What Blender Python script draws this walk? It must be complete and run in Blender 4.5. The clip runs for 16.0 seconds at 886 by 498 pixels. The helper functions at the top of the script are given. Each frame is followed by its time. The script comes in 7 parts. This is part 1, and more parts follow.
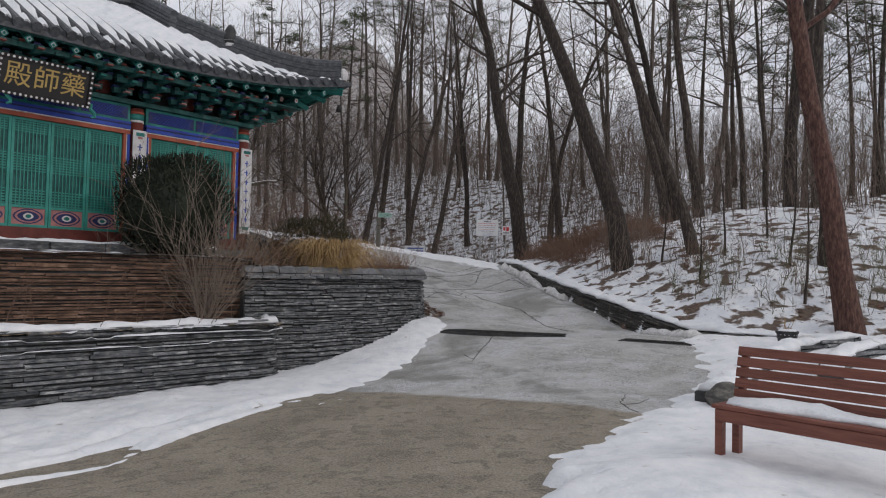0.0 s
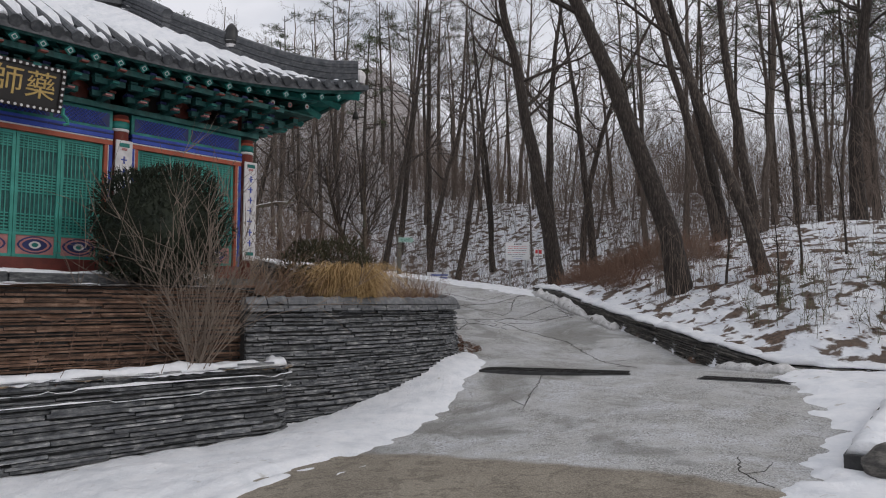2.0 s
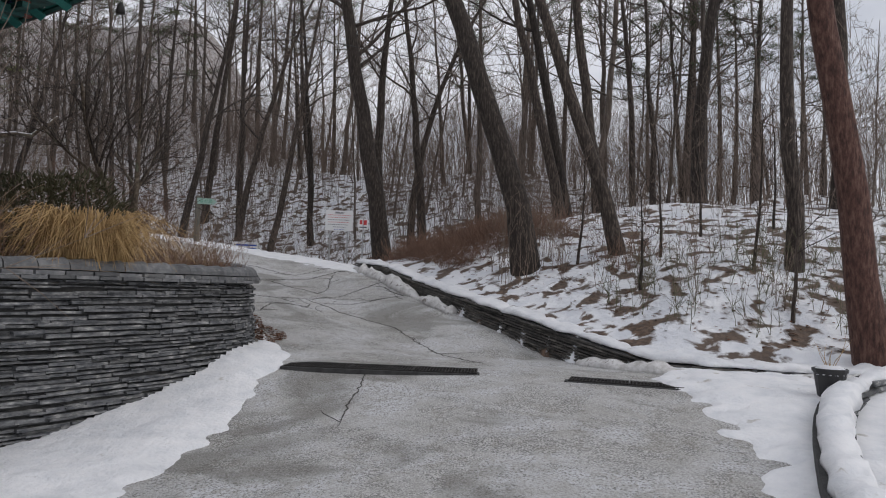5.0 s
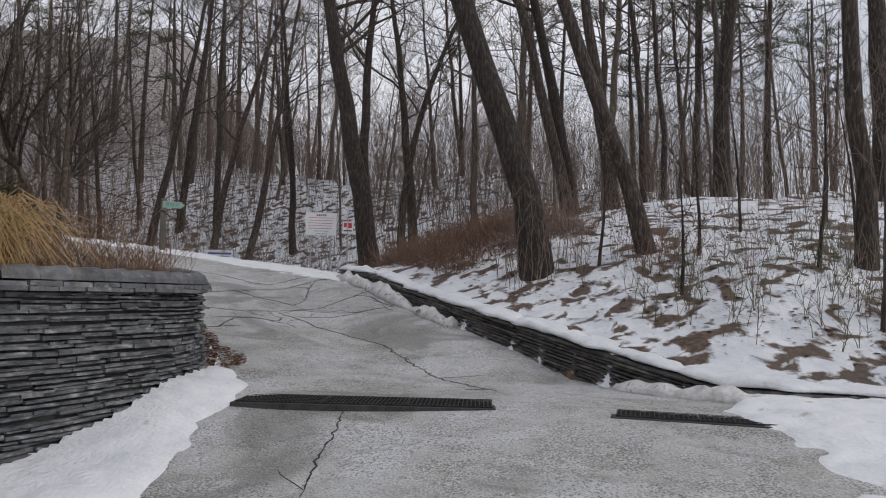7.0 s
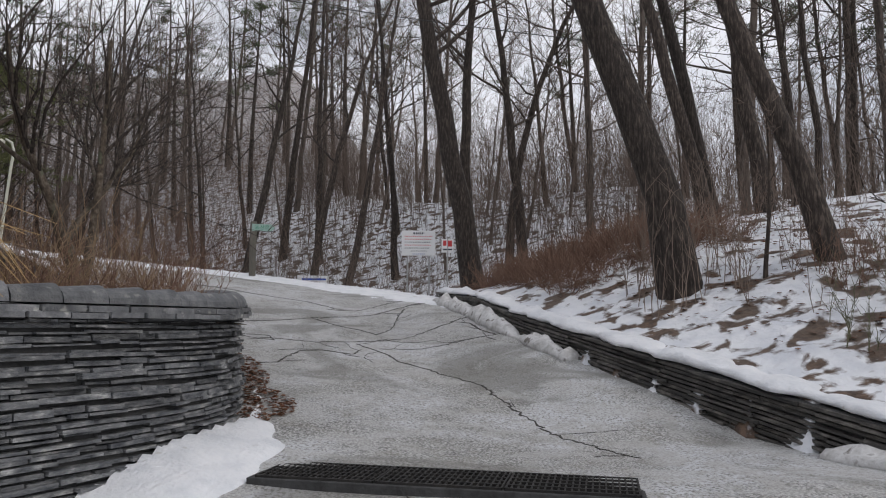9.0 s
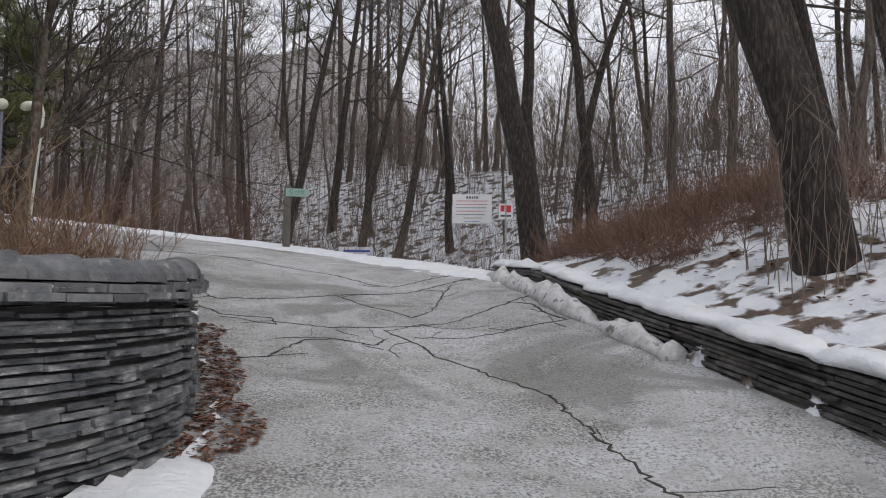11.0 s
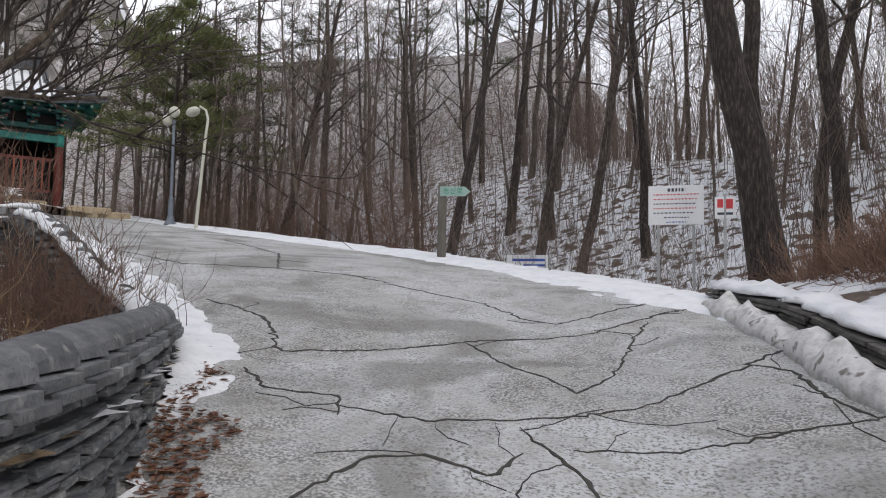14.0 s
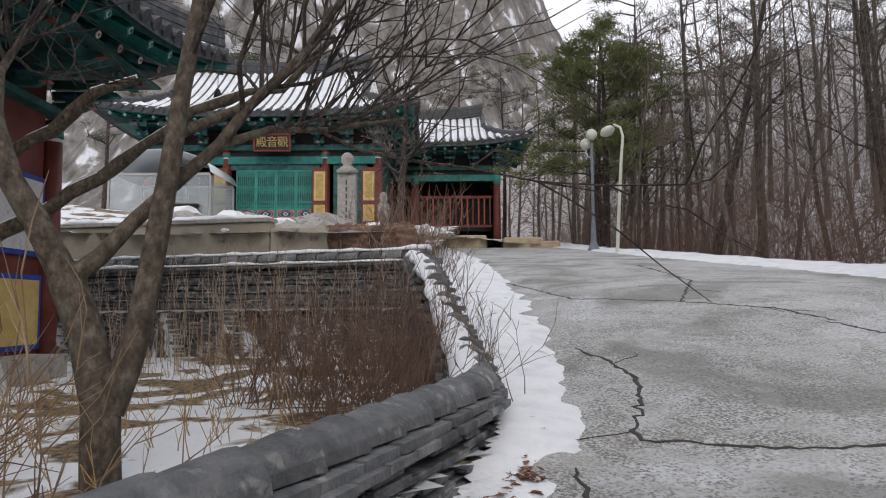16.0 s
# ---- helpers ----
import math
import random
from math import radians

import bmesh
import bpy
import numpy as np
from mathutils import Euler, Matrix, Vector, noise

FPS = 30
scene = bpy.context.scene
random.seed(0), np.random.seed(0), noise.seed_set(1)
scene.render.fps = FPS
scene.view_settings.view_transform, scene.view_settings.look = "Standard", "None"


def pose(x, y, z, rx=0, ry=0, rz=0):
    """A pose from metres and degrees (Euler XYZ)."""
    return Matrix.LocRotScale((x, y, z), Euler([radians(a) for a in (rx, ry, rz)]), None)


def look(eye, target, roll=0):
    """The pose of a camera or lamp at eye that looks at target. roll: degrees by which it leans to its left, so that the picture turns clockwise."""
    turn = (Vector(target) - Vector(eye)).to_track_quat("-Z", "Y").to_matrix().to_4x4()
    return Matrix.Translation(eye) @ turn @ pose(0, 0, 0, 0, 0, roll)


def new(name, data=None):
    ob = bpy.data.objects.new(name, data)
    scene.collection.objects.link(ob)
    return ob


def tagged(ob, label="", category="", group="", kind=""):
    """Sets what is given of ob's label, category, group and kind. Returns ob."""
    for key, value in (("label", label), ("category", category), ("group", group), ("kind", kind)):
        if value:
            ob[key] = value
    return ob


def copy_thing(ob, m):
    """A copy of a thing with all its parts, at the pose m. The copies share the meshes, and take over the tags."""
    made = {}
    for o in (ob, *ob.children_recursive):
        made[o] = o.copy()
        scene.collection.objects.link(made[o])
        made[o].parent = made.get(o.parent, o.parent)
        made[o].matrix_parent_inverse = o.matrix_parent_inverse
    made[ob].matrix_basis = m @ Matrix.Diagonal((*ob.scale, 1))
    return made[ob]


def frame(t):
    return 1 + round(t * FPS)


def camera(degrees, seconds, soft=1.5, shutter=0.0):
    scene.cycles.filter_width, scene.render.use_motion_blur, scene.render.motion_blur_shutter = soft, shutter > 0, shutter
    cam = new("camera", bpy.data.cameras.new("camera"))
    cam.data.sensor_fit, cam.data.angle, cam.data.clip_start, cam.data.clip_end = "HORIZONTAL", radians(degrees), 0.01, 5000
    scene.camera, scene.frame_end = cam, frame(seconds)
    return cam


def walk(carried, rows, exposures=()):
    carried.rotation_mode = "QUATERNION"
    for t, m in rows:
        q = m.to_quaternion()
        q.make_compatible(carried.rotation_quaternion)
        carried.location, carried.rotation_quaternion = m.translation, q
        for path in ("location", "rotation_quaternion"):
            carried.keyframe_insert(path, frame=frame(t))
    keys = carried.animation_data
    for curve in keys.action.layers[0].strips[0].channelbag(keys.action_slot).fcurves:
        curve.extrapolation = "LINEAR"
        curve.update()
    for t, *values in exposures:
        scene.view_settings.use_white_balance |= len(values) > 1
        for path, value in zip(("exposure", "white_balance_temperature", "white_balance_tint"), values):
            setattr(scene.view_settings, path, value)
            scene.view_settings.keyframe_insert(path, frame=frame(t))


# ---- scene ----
cam = camera(63.0, 16.0, soft=1.1)
METRES, EYE, TILT, LEAN, TURN = 20.0, 1.6, 2.0, -1.2, 0.0
ROWS = [
    (0.0, 0.0, 0.0, 0.0, 0.0, 0.0, -0.0),
    (0.5, -0.0053, 0.0306, -0.0012, 1.72, 0.5, 0.91),
    (1.0, -0.011, 0.0625, -0.0009, 3.34, 1.53, 1.34),
    (1.5, -0.0165, 0.0919, -0.0025, 3.25, 2.18, 1.64),
    (2.0, -0.02, 0.1223, -0.0037, 1.33, 2.25, 1.13),
    (2.5, -0.0245, 0.1528, -0.0057, -2.54, 2.01, 0.71),
    (3.0, -0.0252, 0.1823, -0.0077, -6.29, 1.39, 0.71),
    (3.5, -0.0237, 0.2127, -0.0083, -8.7, 1.06, 0.53),
    (4.0, -0.0179, 0.2415, -0.0105, -11.27, 0.62, -0.11),
    (6.5, 0.0106, 0.3916, -0.0186, -13.51, 0.78, -1.22),
    (7.0, 0.0159, 0.4234, -0.0214, -13.61, 1.49, -0.29),
    (7.5, 0.0193, 0.4558, -0.023, -14.06, 2.45, 0.19),
    (8.0, 0.029, 0.4856, -0.0252, -13.63, 3.24, 0.37),
    (8.5, 0.0385, 0.5196, -0.0271, -9.86, 3.7, 0.31),
    (9.0, 0.0482, 0.5536, -0.0284, -4.58, 3.73, 0.77),
    (9.5, 0.0553, 0.5896, -0.0293, 0.42, 3.49, 1.03),
    (12.0, 0.0643, 0.7532, -0.0265, 0.16, 0.69, 0.14),
    (12.5, 0.0632, 0.7851, -0.023, 0.58, 0.15, 0.02),
    (13.0, 0.0666, 0.8166, -0.0209, 2.92, -0.31, 0.05),
    (13.5, 0.0649, 0.8486, -0.0176, 8.52, 0.68, 0.33),
    (14.0, 0.0673, 0.8788, -0.0119, 15.59, 1.86, 0.71),
    (14.5, 0.0678, 0.9059, -0.0088, 22.79, 3.11, 0.59),
    (15.0, 0.0631, 0.9355, -0.0045, 31.69, 3.79, 0.99),
    (15.5, 0.0592, 0.9603, -0.001, 41.22, 3.86, 1.57),
    (16.0, 0.0476, 0.981, -0.0008, 50.23, 4.26, 2.57),
]
EXPOSURE = [(0.0, -0.24), (2.0, -0.16), (4.0, -0.16), (8.0, -0.08), (12.0, 0.18), (14.5, 0.32), (16.0, 0.28)]
walk(cam, [(t, pose(0, 0, EYE, TILT, LEAN, TURN) @ pose(METRES * x, METRES * y, METRES * z, 90 + pitch, roll, yaw)) for t, x, y, z, yaw, pitch, roll in ROWS], EXPOSURE)

# ---- sky and light: a bright overcast winter afternoon ----
SUN_ELEVATION, SUN_TURN = radians(34), radians(120)
world = bpy.data.worlds.new("world")
scene.world = world
world.use_nodes = True
wt = world.node_tree
wt.nodes.clear()
w_out = wt.nodes.new("ShaderNodeOutputWorld")
w_bg = wt.nodes.new("ShaderNodeBackground")
w_sky = wt.nodes.new("ShaderNodeTexSky")
w_sky.sky_type, w_sky.sun_disc = "NISHITA", False
w_sky.sun_elevation, w_sky.sun_rotation = SUN_ELEVATION, SUN_TURN
w_sky.air_density, w_sky.dust_density = 1.0, 2.0
w_co = wt.nodes.new("ShaderNodeTexCoord")
w_map = wt.nodes.new("ShaderNodeMapping")
w_map.inputs["Scale"].default_value = (1.0, 1.0, 2.6)
w_noise = wt.nodes.new("ShaderNodeTexNoise")
w_noise.inputs["Scale"].default_value, w_noise.inputs["Detail"].default_value = 2.6, 7.0
w_ramp = wt.nodes.new("ShaderNodeValToRGB")
w_ramp.color_ramp.elements[0].position, w_ramp.color_ramp.elements[1].position = 0.36, 0.56
w_ramp.color_ramp.elements[0].color = (0.62, 0.62, 0.62, 1)
w_mix = wt.nodes.new("ShaderNodeMix")
w_mix.data_type = "RGBA"
w_mix.inputs[7].default_value = (10.2, 10.3, 11.1, 1)
wt.links.new(w_co.outputs["Generated"], w_map.inputs["Vector"])
wt.links.new(w_map.outputs[0], w_noise.inputs["Vector"])
wt.links.new(w_noise.outputs["Fac"], w_ramp.inputs[0])
wt.links.new(w_ramp.outputs[0], w_mix.inputs[0])
wt.links.new(w_sky.outputs[0], w_mix.inputs[6])
wt.links.new(w_mix.outputs[2], w_bg.inputs[0])
w_bg.inputs[1].default_value = 0.085
wt.links.new(w_bg.outputs[0], w_out.inputs[0])
sun = new("sun", bpy.data.lights.new("sun", "SUN"))
sun.data.energy, sun.data.angle, sun.data.color = 0.6, radians(25), (1.0, 0.95, 0.88)
sun.matrix_world = look((0, 0, 60), Vector((0, 0, 60)) - Vector((math.sin(SUN_TURN) * math.cos(SUN_ELEVATION), math.cos(SUN_TURN) * math.cos(SUN_ELEVATION), math.sin(SUN_ELEVATION))))

# ---- materials ----
def mat(name, colors, scale=6.0, rough=0.8, bump=0.3, bump_scale=40.0, metal=0.0, detail=6.0, stretch=(1, 1, 1), spots=None, per_object=0.0, coords="Object"):
    """A surface whose colour wanders over the given colours, with fine relief; spots: (colour, scale, edge) for stains."""
    m = bpy.data.materials.new(name)
    m.use_nodes = True
    nt = m.node_tree
    b = nt.nodes["Principled BSDF"]
    b.inputs["Roughness"].default_value, b.inputs["Metallic"].default_value = rough, metal
    co = nt.nodes.new("ShaderNodeTexCoord")
    mp = nt.nodes.new("ShaderNodeMapping")
    mp.inputs["Scale"].default_value = stretch
    nt.links.new(co.outputs[coords], mp.inputs["Vector"])
    n1 = nt.nodes.new("ShaderNodeTexNoise")
    n1.inputs["Scale"].default_value, n1.inputs["Detail"].default_value, n1.inputs["Roughness"].default_value = scale, detail, 0.65
    nt.links.new(mp.outputs[0], n1.inputs["Vector"])
    ramp = nt.nodes.new("ShaderNodeValToRGB")
    e = ramp.color_ramp.elements
    while len(e) < len(colors):
        e.new(0.5)
    for i, c in enumerate(colors):
        e[i].position = 0.3 + 0.4 * i / max(1, len(colors) - 1)
        e[i].color = (*c, 1)
    nt.links.new(n1.outputs["Fac"], ramp.inputs[0])
    col = ramp.outputs[0]
    if spots:
        c, sc, edge = spots
        n3 = nt.nodes.new("ShaderNodeTexNoise")
        n3.inputs["Scale"].default_value, n3.inputs["Detail"].default_value = sc, 5.0
        nt.links.new(mp.outputs[0], n3.inputs["Vector"])
        r3 = nt.nodes.new("ShaderNodeMapRange")
        r3.inputs["From Min"].default_value, r3.inputs["From Max"].default_value = edge, edge + 0.08
        nt.links.new(n3.outputs["Fac"], r3.inputs["Value"])
        mx = nt.nodes.new("ShaderNodeMix")
        mx.data_type = "RGBA"
        nt.links.new(r3.outputs[0], mx.inputs[0])
        nt.links.new(col, mx.inputs[6])
        mx.inputs[7].default_value = (*c, 1)
        col = mx.outputs[2]
    if per_object:
        oi = nt.nodes.new("ShaderNodeObjectInfo")
        rr = nt.nodes.new("ShaderNodeMapRange")
        rr.inputs["To Min"].default_value, rr.inputs["To Max"].default_value = 1 - per_object, 1 + per_object
        nt.links.new(oi.outputs["Random"], rr.inputs["Value"])
        hs = nt.nodes.new("ShaderNodeHueSaturation")
        nt.links.new(rr.outputs[0], hs.inputs["Value"])
        nt.links.new(col, hs.inputs["Color"])
        col = hs.outputs[0]
    nt.links.new(col, b.inputs["Base Color"])
    if bump:
        n2 = nt.nodes.new("ShaderNodeTexNoise")
        n2.inputs["Scale"].default_value, n2.inputs["Detail"].default_value = bump_scale, 6.0
        nt.links.new(mp.outputs[0], n2.inputs["Vector"])
        bp = nt.nodes.new("ShaderNodeBump")
        bp.inputs["Strength"].default_value, bp.inputs["Distance"].default_value = bump, 0.02
        nt.links.new(n2.outputs["Fac"], bp.inputs["Height"])
        nt.links.new(bp.outputs[0], b.inputs["Normal"])
    return m


M_SNOW = mat("snow", [(0.66, 0.68, 0.71), (0.79, 0.8, 0.82), (0.87, 0.87, 0.88)], 3.0, 0.7, 0.9, 22, spots=((0.5, 0.48, 0.45), 4.5, 0.67))
M_SNOW_DIRTY = mat("grubby_snow", [(0.38, 0.37, 0.35), (0.62, 0.61, 0.6), (0.78, 0.78, 0.78)], 7.0, 0.75, 1.0, 14, spots=((0.22, 0.2, 0.18), 7, 0.6))
M_SLATE = mat("slate", [(0.03, 0.033, 0.039), (0.095, 0.1, 0.108), (0.18, 0.184, 0.187), (0.42, 0.42, 0.41)], 6.0, 0.72, 0.9, 45, per_object=0.5, stretch=(1, 1, 3))
M_COPING = mat("coping_tile", [(0.07, 0.073, 0.078), (0.13, 0.134, 0.14), (0.22, 0.22, 0.22)], 7, 0.65, 0.6, 50, per_object=0.35, spots=((0.3, 0.3, 0.28), 9, 0.62))
M_SLATE_BROWN = mat("brown_slate", [(0.05, 0.03, 0.022), (0.14, 0.078, 0.05), (0.27, 0.175, 0.125)], 5.0, 0.8, 0.9, 40, per_object=0.5, stretch=(1, 1, 3))
M_SLATE_DARK = mat("wet_dark_slate", [(0.018, 0.017, 0.017), (0.07, 0.065, 0.058), (0.19, 0.175, 0.155)], 5.0, 0.7, 0.9, 40, per_object=0.5, stretch=(1, 1, 3))
M_MORTAR = mat("mortar", [(0.03, 0.03, 0.03), (0.07, 0.07, 0.07)], 8, 0.9, 0.5, 40)
M_TILE = mat("roof_tile", [(0.028, 0.031, 0.036), (0.055, 0.059, 0.066), (0.115, 0.117, 0.122)], 9, 0.6, 0.35, 60, per_object=0.3)
M_BARK = mat("bark", [(0.008, 0.006, 0.005), (0.04, 0.03, 0.024), (0.13, 0.104, 0.086)], 9, 0.92, 1.0, 16, stretch=(3.0, 3.0, 0.55), per_object=0.35)
M_BARK_RED = mat("reddish_bark", [(0.02, 0.009, 0.007), (0.085, 0.04, 0.03), (0.17, 0.1, 0.078)], 8, 0.92, 1.0, 14, stretch=(2.4, 2.4, 0.7))
M_BARK_GARDEN = mat("lumpy_garden_bark", [(0.03, 0.022, 0.016), (0.085, 0.064, 0.046), (0.18, 0.15, 0.115)], 16, 0.92, 1.0, 24, stretch=(1.4, 1.4, 0.9), spots=((0.1, 0.105, 0.07), 5, 0.6))
M_TWIG = mat("twig", [(0.085, 0.062, 0.049), (0.19, 0.145, 0.116)], 2, 0.9, 0.0, per_object=0.35)
# bark with distance haze lightened into its colour, shared by some nearer trunks
M_BARK_FAR = mat("hazed_grey_bark", [(0.03, 0.023, 0.019), (0.09, 0.071, 0.058), (0.18, 0.148, 0.125)], 6, 0.9, 0.6, 14, stretch=(3.2, 3.2, 0.45), per_object=0.35)
M_TWIG_RED = mat("red_brown_twig", [(0.13, 0.075, 0.052), (0.25, 0.155, 0.11)], 3, 0.9, 0.0, per_object=0.3)
M_STRAW = mat("dry_grass", [(0.2, 0.12, 0.05), (0.38, 0.25, 0.11), (0.48, 0.34, 0.17)], 6, 0.85, 0.0)
M_NEEDLE = mat("needles", [(0.03, 0.048, 0.02), (0.085, 0.105, 0.045)], 3, 0.8, 0.0, per_object=0.3)
M_YEW = mat("yew", [(0.01, 0.016, 0.01), (0.028, 0.036, 0.018)], 4, 0.8, 0.0)
M_LEAF = mat("dead_leaf", [(0.09, 0.035, 0.025), (0.17, 0.075, 0.04), (0.25, 0.13, 0.07)], 9, 0.8, 0.0)
M_TEAL = mat("teal_paint", [(0.0, 0.085, 0.075), (0.01, 0.16, 0.14), (0.04, 0.24, 0.21)], 3, 0.6, 0.2, 30)
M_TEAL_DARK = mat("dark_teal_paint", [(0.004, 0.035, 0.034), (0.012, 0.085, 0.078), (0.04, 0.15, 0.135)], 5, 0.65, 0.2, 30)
M_MINT = mat("mint_paint", [(0.02, 0.19, 0.155), (0.05, 0.31, 0.255)], 3, 0.6, 0.15, 30)
M_RED = mat("red_paint", [(0.1, 0.02, 0.015), (0.19, 0.04, 0.028)], 4, 0.6, 0.2, 30)
M_ORANGE = mat("orange_red_paint", [(0.27, 0.055, 0.025), (0.4, 0.09, 0.045)], 4, 0.6, 0.2, 30)
M_BLUE = mat("blue_paint", [(0.012, 0.035, 0.26), (0.03, 0.075, 0.42)], 4, 0.6, 0.15, 30)
M_NAVY = mat("navy_paint", [(0.01, 0.015, 0.07), (0.02, 0.03, 0.13)], 4, 0.6, 0.15, 30)
M_WHITE = mat("white_paint", [(0.5, 0.48, 0.48), (0.72, 0.7, 0.7)], 5, 0.7, 0.2, 30, spots=((0.32, 0.27, 0.25), 5, 0.6))
M_PINK = mat("pink_paint", [(0.32, 0.13, 0.13), (0.48, 0.22, 0.2)], 5, 0.65, 0.15, 30)
M_GOLD = mat("gold_paint", [(0.36, 0.24, 0.07), (0.55, 0.38, 0.13)], 8, 0.5, 0.1, 30)
M_BLACK = mat("black_lacquer", [(0.008, 0.007, 0.007), (0.02, 0.016, 0.014)], 3, 0.45, 0.1, 30)
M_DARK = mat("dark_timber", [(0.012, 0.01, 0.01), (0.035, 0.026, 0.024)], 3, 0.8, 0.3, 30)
M_YELLOW = mat("yellow_paint", [(0.5, 0.33, 0.1), (0.68, 0.5, 0.2)], 4, 0.6, 0.15, 30)
M_GRANITE = mat("granite", [(0.27, 0.25, 0.23), (0.42, 0.4, 0.37)], 9, 0.85, 0.5, 60, spots=((0.15, 0.15, 0.14), 5, 0.6))
M_SAND = mat("sandstone", [(0.36, 0.28, 0.18), (0.5, 0.41, 0.28)], 4, 0.85, 0.4, 40)
M_BENCH = mat("stained_wood", [(0.1, 0.028, 0.018), (0.17, 0.055, 0.035), (0.22, 0.08, 0.055)], 2.5, 0.55, 0.35, 30, stretch=(1, 14, 14), per_object=0.12)
M_IRON = mat("iron", [(0.02, 0.02, 0.021), (0.06, 0.055, 0.05)], 12, 0.6, 0.2, 60, metal=0.6)
M_PAINTED_STEEL = mat("grey_steel", [(0.3, 0.31, 0.31), (0.45, 0.45, 0.44)], 9, 0.5, 0.1, 60)
M_SIGN = mat("white_board", [(0.72, 0.73, 0.73), (0.82, 0.82, 0.82)], 2, 0.5, 0.0)
M_GREEN_SIGN = mat("green_sign", [(0.02, 0.2, 0.12), (0.04, 0.3, 0.18)], 2, 0.5, 0.0)
M_PALE_GREEN = mat("pale_green_board", [(0.26, 0.4, 0.35), (0.36, 0.5, 0.44)], 2, 0.5, 0.0)
M_SIGN_RED = mat("red_print", [(0.5, 0.03, 0.04), (0.6, 0.06, 0.06)], 2, 0.5, 0.0)
M_SIGN_BLUE = mat("blue_print", [(0.02, 0.07, 0.35), (0.04, 0.1, 0.45)], 2, 0.5, 0.0)
M_INK = mat("ink", [(0.03, 0.035, 0.05), (0.06, 0.06, 0.08)], 2, 0.6, 0.0)
M_PLASTIC = mat("black_plastic", [(0.012, 0.012, 0.013), (0.03, 0.03, 0.03)], 6, 0.5, 0.15, 40)
M_TAN = mat("tan_render", [(0.3, 0.26, 0.2), (0.42, 0.37, 0.3)], 2.2, 0.9, 0.4, 30, spots=((0.16, 0.14, 0.12), 3, 0.62))
M_GLOBE = mat("milky_glass", [(0.5, 0.5, 0.42), (0.62, 0.62, 0.52)], 3, 0.35, 0.0)
M_POST = mat("grey_wood_post", [(0.1, 0.095, 0.08), (0.2, 0.18, 0.15)], 4, 0.85, 0.5, 30, stretch=(4, 4, 0.6))

# ---- building tools ----
def link_mesh(name, verts, faces, material, parent=None, label="", smooth=False):
    me = bpy.data.meshes.new(name)
    me.from_pydata([tuple(v) for v in verts], [], [tuple(f) for f in faces])
    if isinstance(material, (list, tuple)):
        for m in material:
            me.materials.append(m)
    else:
        me.materials.append(material)
    if smooth:
        me.polygons.foreach_set("use_smooth", [True] * len(me.polygons))
    me.update()
    ob = new(name, me)
    if parent is not None:
        ob.parent = parent
    if label:
        tagged(ob, label=label)
    return ob


def part(name, bm, material, parent=None, label="", smooth=False):
    me = bpy.data.meshes.new(name)
    bm.to_mesh(me)
    bm.free()
    me.materials.append(material)
    if smooth:
        me.polygons.foreach_set("use_smooth", [True] * len(me.polygons))
    ob = new(name, me)
    if parent is not None:
        ob.parent = parent
    if label:
        tagged(ob, label=label)
    return ob


def thing(name, m, label, category, group="", kind=""):
    ob = new(name)
    ob.empty_display_size = 0.2
    ob.matrix_world = m
    return tagged(ob, label, category, group, kind)


def box_bm(lo, hi, bevel=0.0, bm=None, m=None):
    """A box from corner lo to corner hi, bevelled, into bm."""
    own = bmesh.new()
    bmesh.ops.create_cube(own, size=1.0)
    for v in own.verts:
        v.co = Vector([lo[i] + (v.co[i] + 0.5) * (hi[i] - lo[i]) for i in range(3)])
    if bevel:
        bmesh.ops.bevel(own, geom=own.edges[:], offset=bevel, segments=1, affect="EDGES")
    if m is not None:
        own.transform(m)
    if bm is None:
        return own
    me = bpy.data.meshes.new("tmp")
    own.to_mesh(me)
    own.free()
    bm.from_mesh(me)
    bpy.data.meshes.remove(me)
    return bm


def box(name, lo, hi, material, parent=None, label="", bevel=0.006):
    return part(name, box_bm(lo, hi, bevel), material, parent, label)


def lathe(profile, sides=16):
    """Verts and faces of a solid of revolution from (radius, height) pairs."""
    vs, fs = [], []
    for r, z in profile:
        for k in range(sides):
            a = 2 * math.pi * k / sides
            vs.append((r * math.cos(a), r * math.sin(a), z))
    for i in range(len(profile) - 1):
        for k in range(sides):
            a, b = i * sides + k, i * sides + (k + 1) % sides
            fs.append((a, b, b + sides, a + sides))
    fs.append(tuple(range(sides - 1, -1, -1)))
    fs.append(tuple(range((len(profile) - 1) * sides, len(profile) * sides)))
    return vs, fs


